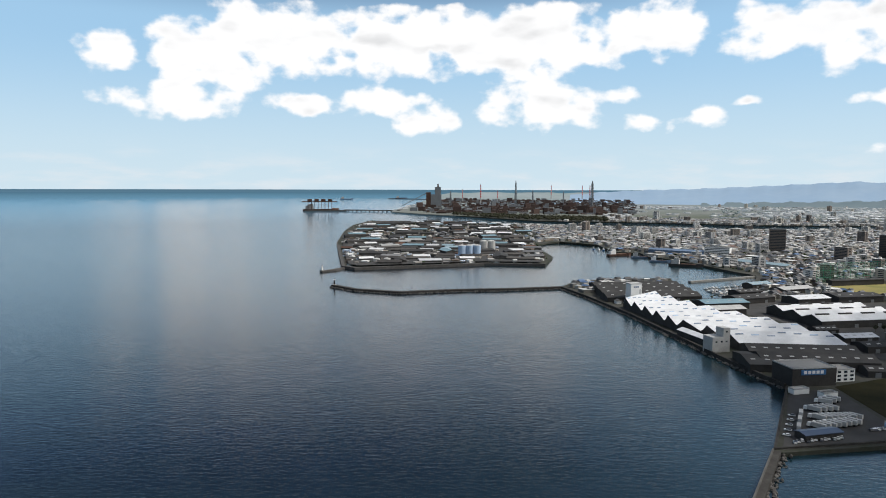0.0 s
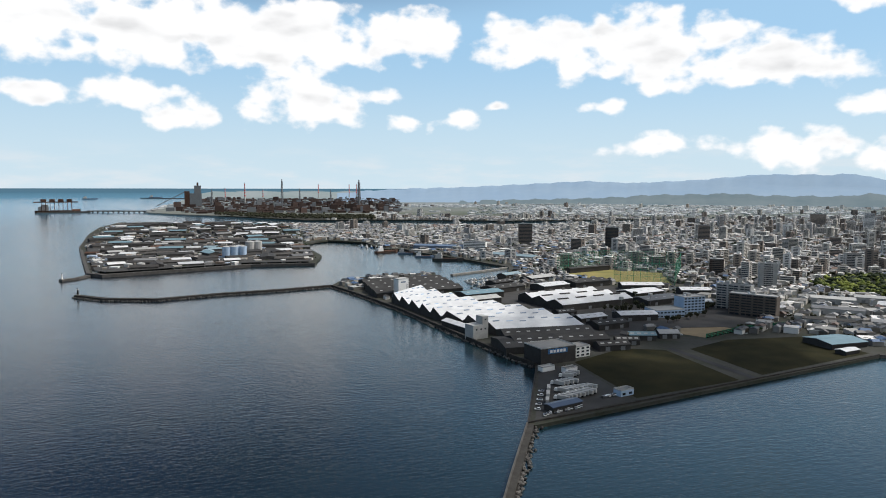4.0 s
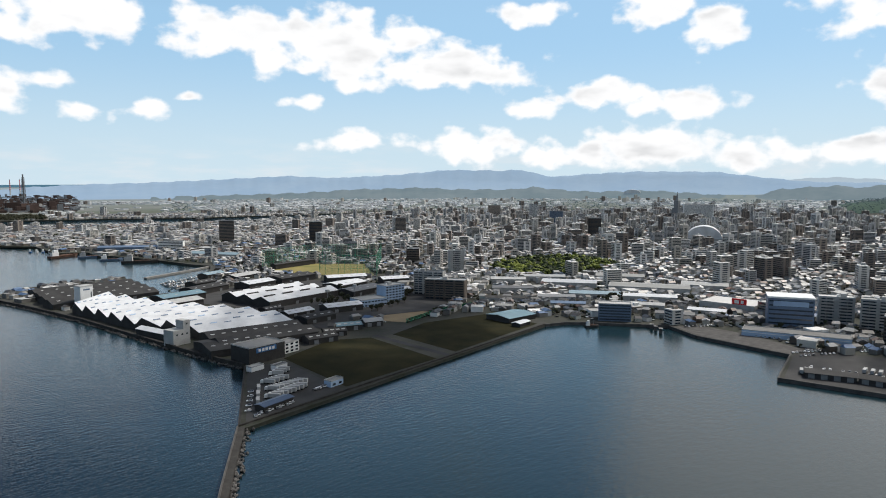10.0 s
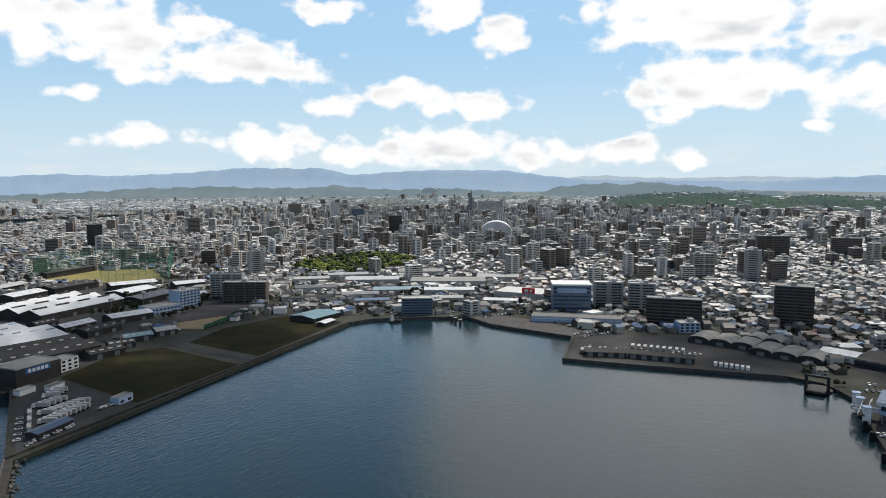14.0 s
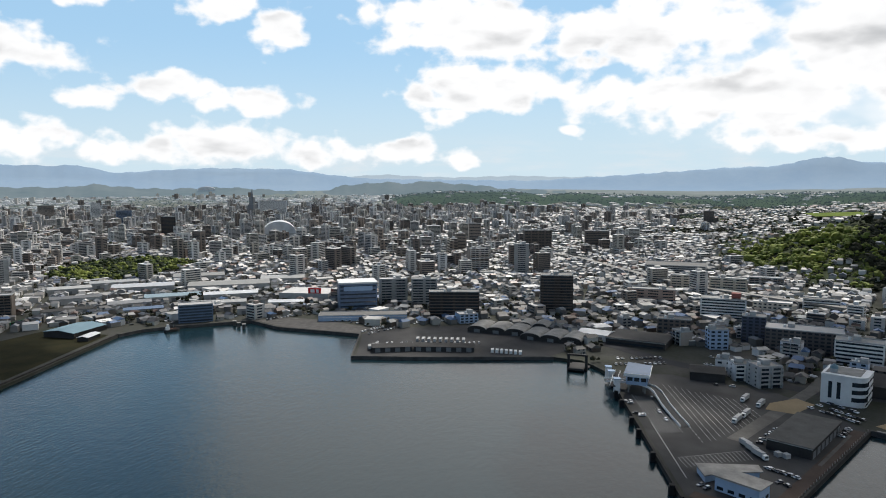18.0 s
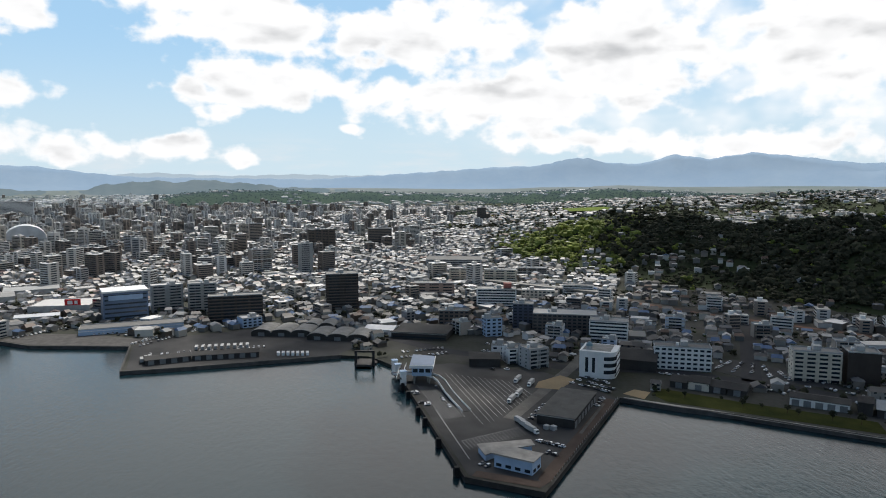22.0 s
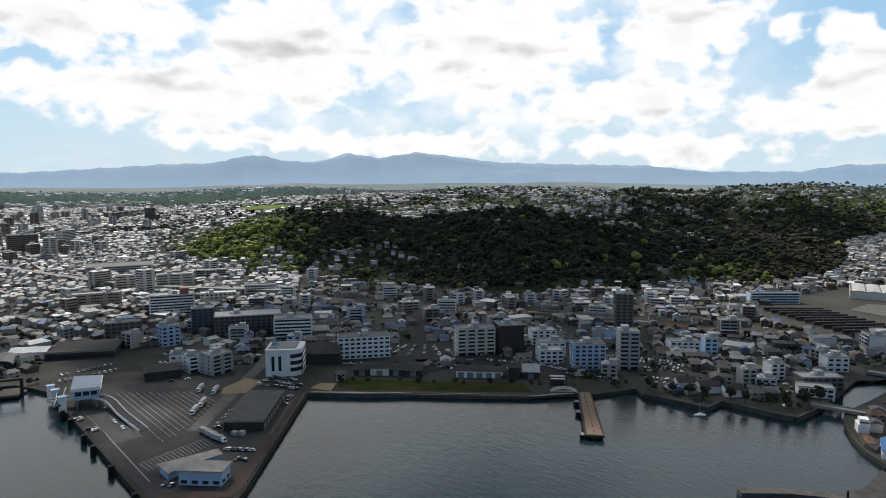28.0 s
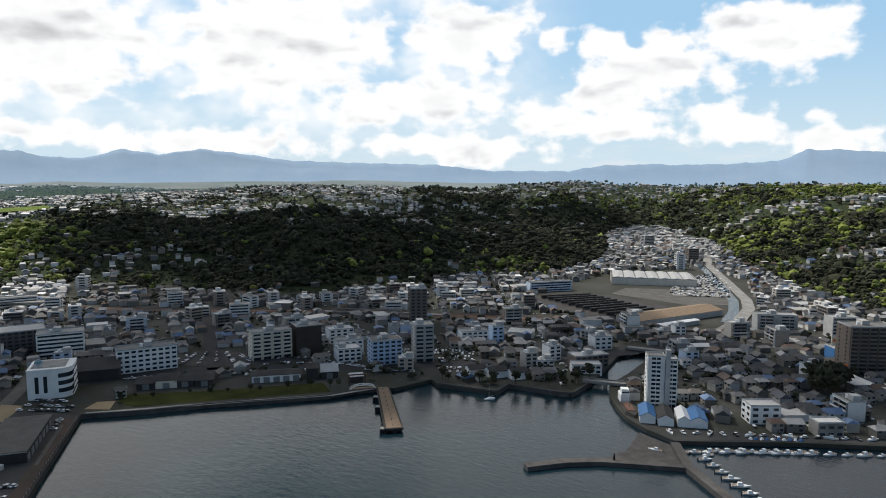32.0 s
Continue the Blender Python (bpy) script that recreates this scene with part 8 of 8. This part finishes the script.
def town(seed=4):
    g = np.random.default_rng(seed)
    walls, roofs, decks, blocks, near_walls, near_roofs, far_walls, far_roofs = [], [], [], [], [], [], [], []
    single, mid, far_roofs_flat = [], [], []
    for lo, hi, su, sv in ((430, 1500, 10.8, 9.8), (1500, 3300, 16.5, 13.5), (3300, 5700, 36, 30)):
        for k in range(6):
            a0, a1 = (-10, 25, 50, 75, 105, 135, 182)[k : k + 2]
            turn = radians((20, 32, 62, 27, 66, 44)[k])
            x, y = lots(su, sv, lo, hi, turn, 8, seed + k)
            az = np.degrees(np.arctan2(x, y))
            m = (az >= a0) & (az < a1)
            x, y, az = x[m], y[m], az[m]
            z, hill, d = land_z(x, y), wooded(x, y), np.hypot(x, y)
            est = rough_np(x, y, 420)
            keep = np.where(hill > 0.3, np.where(hamlet(x, y), np.where(d > 1000, 0.4, 0.1), 0.02), 0.96)
            keep = np.where((hill > 0.3) & (d > 1700) & (d < 3150) & (az + 5 * est < 137), np.where(est > -0.5, 0.75, 0.15), keep)
            keep = np.where(d > 3300, keep * np.where(rough_np(x, y, 1500) + 0.4 * rough_np(y, x, 500) > 0.0, 0.10, 0.75) * (1 - 0.55 * smooth(4500, 6500, d)), keep)
            keep = np.where((d > 1900) & (d <= 3300) & copse(x, y), keep * 0.06, keep)
            ok = g.random(len(x)) < keep
            x, y, z, az, d, hill = x[ok], y[ok], z[ok], az[ok], d[ok], hill[ok]
            n = len(x)
            down = np.exp(-(((az - 64) / 23) ** 2)) * smooth(950, 1500, d) * (1 - 0.6 * smooth(2800, 4200, d))
            tall = (g.random(n) < 0.014 + 0.17 * down + 0.05 * (d < 850)) & (hill < 0.2)
            w, dp = su * g.uniform(0.55, 1.0, n), sv * g.uniform(0.6, 0.98, n)
            big = (g.random(n) < 0.05) & (hill < 0.2) & ~tall
            w, dp = np.where(big, w * 2.3, w), np.where(big, dp * 1.9, dp)
            t = turn + g.normal(0, 0.07, n) + (g.random(n) < 0.4) * math.pi / 2 + (g.random(n) < 0.2) * g.normal(0, 0.5, n)
            h = g.uniform(3.6, 6.8, n)
            flat = big | (g.random(n) < 0.22 + 0.2 * smooth(1200, 2200, d))
            for i in range(n):
                if d[i] < 900 and not big[i]:
                    (mid if tall[i] else single).append((d[i], x[i], y[i], z[i], math.degrees(t[i])))
            far = (d >= 900) | big
            low = ~tall & far
            # where houses get the palettes with shade painted in
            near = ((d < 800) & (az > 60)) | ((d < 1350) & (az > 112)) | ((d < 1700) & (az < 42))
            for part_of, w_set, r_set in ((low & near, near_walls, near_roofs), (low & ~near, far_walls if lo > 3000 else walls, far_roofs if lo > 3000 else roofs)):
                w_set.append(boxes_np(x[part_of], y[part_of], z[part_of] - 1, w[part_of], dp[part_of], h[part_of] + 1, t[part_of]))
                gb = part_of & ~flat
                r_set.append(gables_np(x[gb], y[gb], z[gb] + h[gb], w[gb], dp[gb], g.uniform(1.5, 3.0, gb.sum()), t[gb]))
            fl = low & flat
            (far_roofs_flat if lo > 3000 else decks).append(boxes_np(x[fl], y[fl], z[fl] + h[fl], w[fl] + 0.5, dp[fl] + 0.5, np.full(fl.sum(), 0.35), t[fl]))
            tl = tall & far
            sc = 1.75 if lo < 1000 else 1.35 if lo < 3000 else 0.7
            up = 3.0 * g.integers(3, 9, n) + 3 * g.integers(2, 8, n) * (g.random(n) < 0.15 + 0.4 * down)
            blocks.append((x[tl], y[tl], z[tl], w[tl] * sc * g.uniform(0.8, 1.5, tl.sum()), dp[tl] * sc, up[tl], t[tl]))
    single.sort()
    mid.sort()
    models, tall_models = house_models(), block_models()
    gr = random.Random(7)

    def spread(models, places, most):
        used = set()
        for k, (d, x, y, z, t) in enumerate(places[:most]):
            i = gr.randrange(len(models))
            toward = -math.degrees(math.atan2(x, y))
            if abs((t - toward + 180) % 360 - 180) > 90:
                t += 180
            if i in used:
                copy_thing(models[i], spot(x, y, z, t))
            else:
                used.add(i)
                models[i].matrix_world = spot(x, y, z, t)
        return places[most:]

    rest = np.array(spread(models, single, 205)).reshape(-1, 5)
    more = np.array(spread(tall_models, mid, 34)).reshape(-1, 5)
    n = len(rest)
    w, dp, h, t = g.uniform(6.2, 11, n), g.uniform(6, 8.6, n), g.uniform(3.4, 6.4, n), np.radians(rest[:, 4])
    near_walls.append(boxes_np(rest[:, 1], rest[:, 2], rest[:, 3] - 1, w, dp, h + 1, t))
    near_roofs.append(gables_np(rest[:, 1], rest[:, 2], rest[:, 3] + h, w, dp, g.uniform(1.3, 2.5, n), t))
    m = len(more)
    blocks.append((more[:, 1], more[:, 2], more[:, 3], g.uniform(12, 20, m), g.uniform(10, 14, m), 3.0 * g.integers(2, 6, m), np.radians(more[:, 4])))

    def joined(sets):
        v, f, n = [], [], 0
        for a, b in sets:
            v.append(a)
            f.append(b + n)
            n += len(a)
        return drawn(np.concatenate(v)), np.concatenate(f)

    for name, sets, m, label, cat in (("old_house_walls", near_walls, "near_walls", "walls of many near houses, darkened for cloud shade", "houses"), ("old_house_roofs", near_roofs, "near_roofs", "dark tiled roofs of near houses, darkened for cloud shade", "houses"), ("house_walls", walls, "walls", "pale walls of many small houses", "houses"), ("house_roofs", roofs, "roofs", "grey and brown tiled roofs of many small houses", "houses"),
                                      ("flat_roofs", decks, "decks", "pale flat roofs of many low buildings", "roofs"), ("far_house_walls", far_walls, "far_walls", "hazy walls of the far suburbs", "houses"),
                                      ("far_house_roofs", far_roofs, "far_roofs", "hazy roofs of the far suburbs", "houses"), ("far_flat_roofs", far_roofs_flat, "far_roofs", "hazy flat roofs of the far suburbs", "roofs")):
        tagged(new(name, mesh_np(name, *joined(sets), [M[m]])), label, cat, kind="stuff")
    x, y, z, w, dp, h, t = (np.concatenate([b[k] for b in blocks]) for k in range(7))
    one = lambda name, arrs, m, label, cat: tagged(new(name, mesh_np(name, drawn(arrs[0]), arrs[1], [M[m]])), label, cat, kind="stuff")
    one("town_blocks", boxes_np(x, y, z - 1, w, dp, h + 1, t), "flats", "many pale mid-rise concrete buildings", "buildings")
    one("block_decks", boxes_np(x, y, z + h, w * 0.97, dp * 0.97, np.full(len(x), 0.4), t), "decks", "flat roofs of mid-rise buildings", "roofs")
    one("roof_huts", boxes_np(x + w * 0.15, y, z + h + 0.4, w * 0.3, dp * 0.4, np.full(len(x), 3.0), t), "flats", "lift huts on flat roofs", "buildings")
    sets = []
    for k in range(13):
        for side in (0, 1):
            m = (h > 3 * k + 2.6) & (np.hypot(x, y) < 4200)
            a, b = (w[m] * 0.88, dp[m] + 0.24) if side == 0 else (w[m] + 0.24, dp[m] * 0.5)
            sets.append(boxes_np(x[m], y[m], z[m] + 3 * k + 0.8, a, b, np.full(m.sum(), 1.45), t[m]))
    tagged(new("window_bands", mesh_np("window_bands", *joined(sets), [M["glass"]])), "dark window bands of mid-rise buildings", "windows", kind="stuff")
    # cars along the streets
    cx, cy, ct = [], [], []
    for k in range(6):
        a0, a1 = (-10, 25, 50, 75, 105, 135, 182)[k : k + 2]
        turn = radians((20, 32, 62, 27, 66, 44)[k])
        x, y = lots(11.5, 10, 430, 1250, turn, 7, seed + k, lanes=True)
        az = np.degrees(np.arctan2(x, y))
        m = (az >= a0) & (az < a1) & (g.random(len(x)) < np.where(np.hypot(x, y) < 800, 0.85, 0.55)) & (wooded(x, y) < 0.3)
        cx.append(x[m])
        cy.append(y[m])
        ct.append(turn + (g.random(m.sum()) < 0.5) * math.pi / 2)
    # car parks by the waterfront, in rows
    turn = radians(35)
    u, v = np.meshgrid(np.arange(-900, 900, 2.9), np.arange(-900, 900, 8.5))
    c, s = math.cos(turn), math.sin(turn)
    x, y = (u * c - v * s).ravel(), (u * s + v * c).ravel()
    d, az = np.hypot(x, y), np.degrees(np.arctan2(x, y))
    m = (d > 440) & (d < 575) & (az > 84) & (az < 142) & (rough_np(x, y, 70) > -0.25) & (g.random(len(x)) < 0.62)
    x, y = x[m], y[m]
    ok = on_land(x, y) & clear(x, y)
    ok &= edge_gap(x, y, MAIN) > 18
    cx.append(x[ok])
    cy.append(y[ok])
    ct.append(np.full(ok.sum(), turn + math.pi / 2))
    cx, cy, ct = np.concatenate(cx), np.concatenate(cy), np.concatenate(ct)
    tagged(new("street_cars", mesh_np("street_cars", *joined([boxes_np(cx, cy, land_z(cx, cy) + 0.4, np.full(len(cx), 3.9), np.full(len(cx), 1.7), np.full(len(cx), 0.6), ct),
                                                              boxes_np(cx, cy, land_z(cx, cy) + 1.0, np.full(len(cx), 2.2), np.full(len(cx), 1.5), np.full(len(cx), 0.5), ct)]), [M["cars"]])), "small cars along the town streets", "cars", kind="stuff")
    # garden trees between the houses
    n = 7500
    a, d = np.radians(g.uniform(10, 176, n)), np.sqrt(g.uniform(480**2, 2600**2, n))
    tx, ty = d * np.sin(a), d * np.cos(a)
    ok = on_land(tx, ty) & clear(tx, ty) & (edge_gap(tx, ty, MAIN) > 8)
    n = 13000
    a, d2 = np.radians(g.uniform(20, 176, n)), np.sqrt(g.uniform(450**2, 1400**2, n))
    nx, ny = d2 * np.sin(a), d2 * np.cos(a)
    near = on_land(nx, ny) & clear(nx, ny) & (edge_gap(nx, ny, MAIN) > 8) & (rough_np(nx, ny, 90) > -0.1)
    wood("yard_trees", nx[near], ny[near], g.uniform(1.6, 4.6, near.sum()), M["dark_leaf"], "dark evergreen trees in yards and gardens", 2, 7)
    wood("garden_trees", tx[ok], ty[ok], g.uniform(1.4, 3.6, ok.sum()) * np.where(d[ok] > 1500, 1.5, 1.0), M["leaf"], "small green garden and street trees", 2, 6)


def woods(seed=9):
    g = np.random.default_rng(seed)
    x, y = [], []
    for lo, hi, n, a0, a1 in ((860, 1500, 15000, 97, 178), (1500, 2600, 12000, 97, 178), (2600, 4300, 6000, 97, 178), (1900, 3300, 9000, 30, 128), (3250, 4700, 4500, 70, 119), (3200, 5600, 6500, 22, 100)):
        a, d = np.radians(g.uniform(a0, a1, n)), np.sqrt(g.uniform(lo**2, hi**2, n))
        x.append(d * np.sin(a))
        y.append(d * np.cos(a))
    x, y = np.concatenate(x), np.concatenate(y)
    az, d = np.degrees(np.arctan2(x, y)), np.hypot(x, y)
    built = (d > 1600) & (d < 3300) & (az + 5 * rough_np(x, y, 420) < 138) & (rough_np(x, y, 420) > -0.5)
    built = built | (hamlet(x, y) & (d < 2600))
    grove = (d > 1900) & (d <= 3300) & (az < 128) & copse(x, y) | (d > 3300) & (az < 100) & (rough_np(x, y, 1500) + 0.4 * rough_np(y, x, 500) > 0.0)
    m = ((wooded(x, y) > 0.35) & ((az > 97) | (d < 4700)) | grove) & on_land(x, y) & (~built | grove | (g.random(len(x)) < 0.42)) & clear(x, y)
    x, y, built = x[m], y[m], built[m]
    az, d = np.degrees(np.arctan2(x, y)), np.hypot(x, y)
    r = g.uniform(2.6, 6.2, len(x)) * (1 + 0.7 * (g.random(len(x)) < 0.12)) * np.where(built, 0.6, 1.0) * np.interp(d, [900, 1500, 2600, 3300, 6500], [1.0, 1.25, 1.35, 0.9, 0.8])
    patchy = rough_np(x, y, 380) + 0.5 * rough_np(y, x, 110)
    # share of crowns painted in the sunlit leaf colour, by heading and distance
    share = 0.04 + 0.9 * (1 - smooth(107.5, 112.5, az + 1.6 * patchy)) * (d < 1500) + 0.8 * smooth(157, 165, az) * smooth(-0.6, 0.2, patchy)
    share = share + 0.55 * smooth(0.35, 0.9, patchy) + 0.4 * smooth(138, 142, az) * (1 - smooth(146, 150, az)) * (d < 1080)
    sunlit_tone = g.random(len(x)) < share
    far = d > 2500
    wood("forest", x[~sunlit_tone & ~far], y[~sunlit_tone & ~far], r[~sunlit_tone & ~far], M["dark_leaf"], "dark green dense forest on the hill slopes", 4, 1)
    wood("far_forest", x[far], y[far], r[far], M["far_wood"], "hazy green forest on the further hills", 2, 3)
    sunlit_tone = sunlit_tone & ~far
    wood("young_forest", x[sunlit_tone], y[sunlit_tone], r[sunlit_tone], M["leaf_lit"], "bright yellow-green woods on the hill", 3, 2)


KEEP.append([(187, 376), (259, 504), (300, 545), (420, 565), (580, 535), (600, 440), (562, 437)])
PARK = [(865, 797), (1013, 850), (1109, 775), (1059, 662), (887, 636), (833, 707)]
KEEP.append(PARK)
patch("hill_meadow", [(2190, -610), (2330, -800), (2090, -790), (2010, -590)], 1.5, M["meadow"], "sunny green meadow among the suburbs", "field")
town()
woods()
gp = np.random.default_rng(12)
wx, wy = gp.uniform(830, 1112, 900), gp.uniform(630, 855, 900)
ok = inside(wx, wy, PARK)
half = gp.random(ok.sum()) < 0.5
size = gp.uniform(4, 7, ok.sum())
wood("park_wood", wx[ok][half], wy[ok][half], size[half], M["leaf"], "green crowns of the castle park", 4, 8)
wood("park_fresh_wood", wx[ok][~half], wy[ok][~half], size[~half], M["leaf_lit"], "bright yellow-green crowns of the castle park", 4, 18)
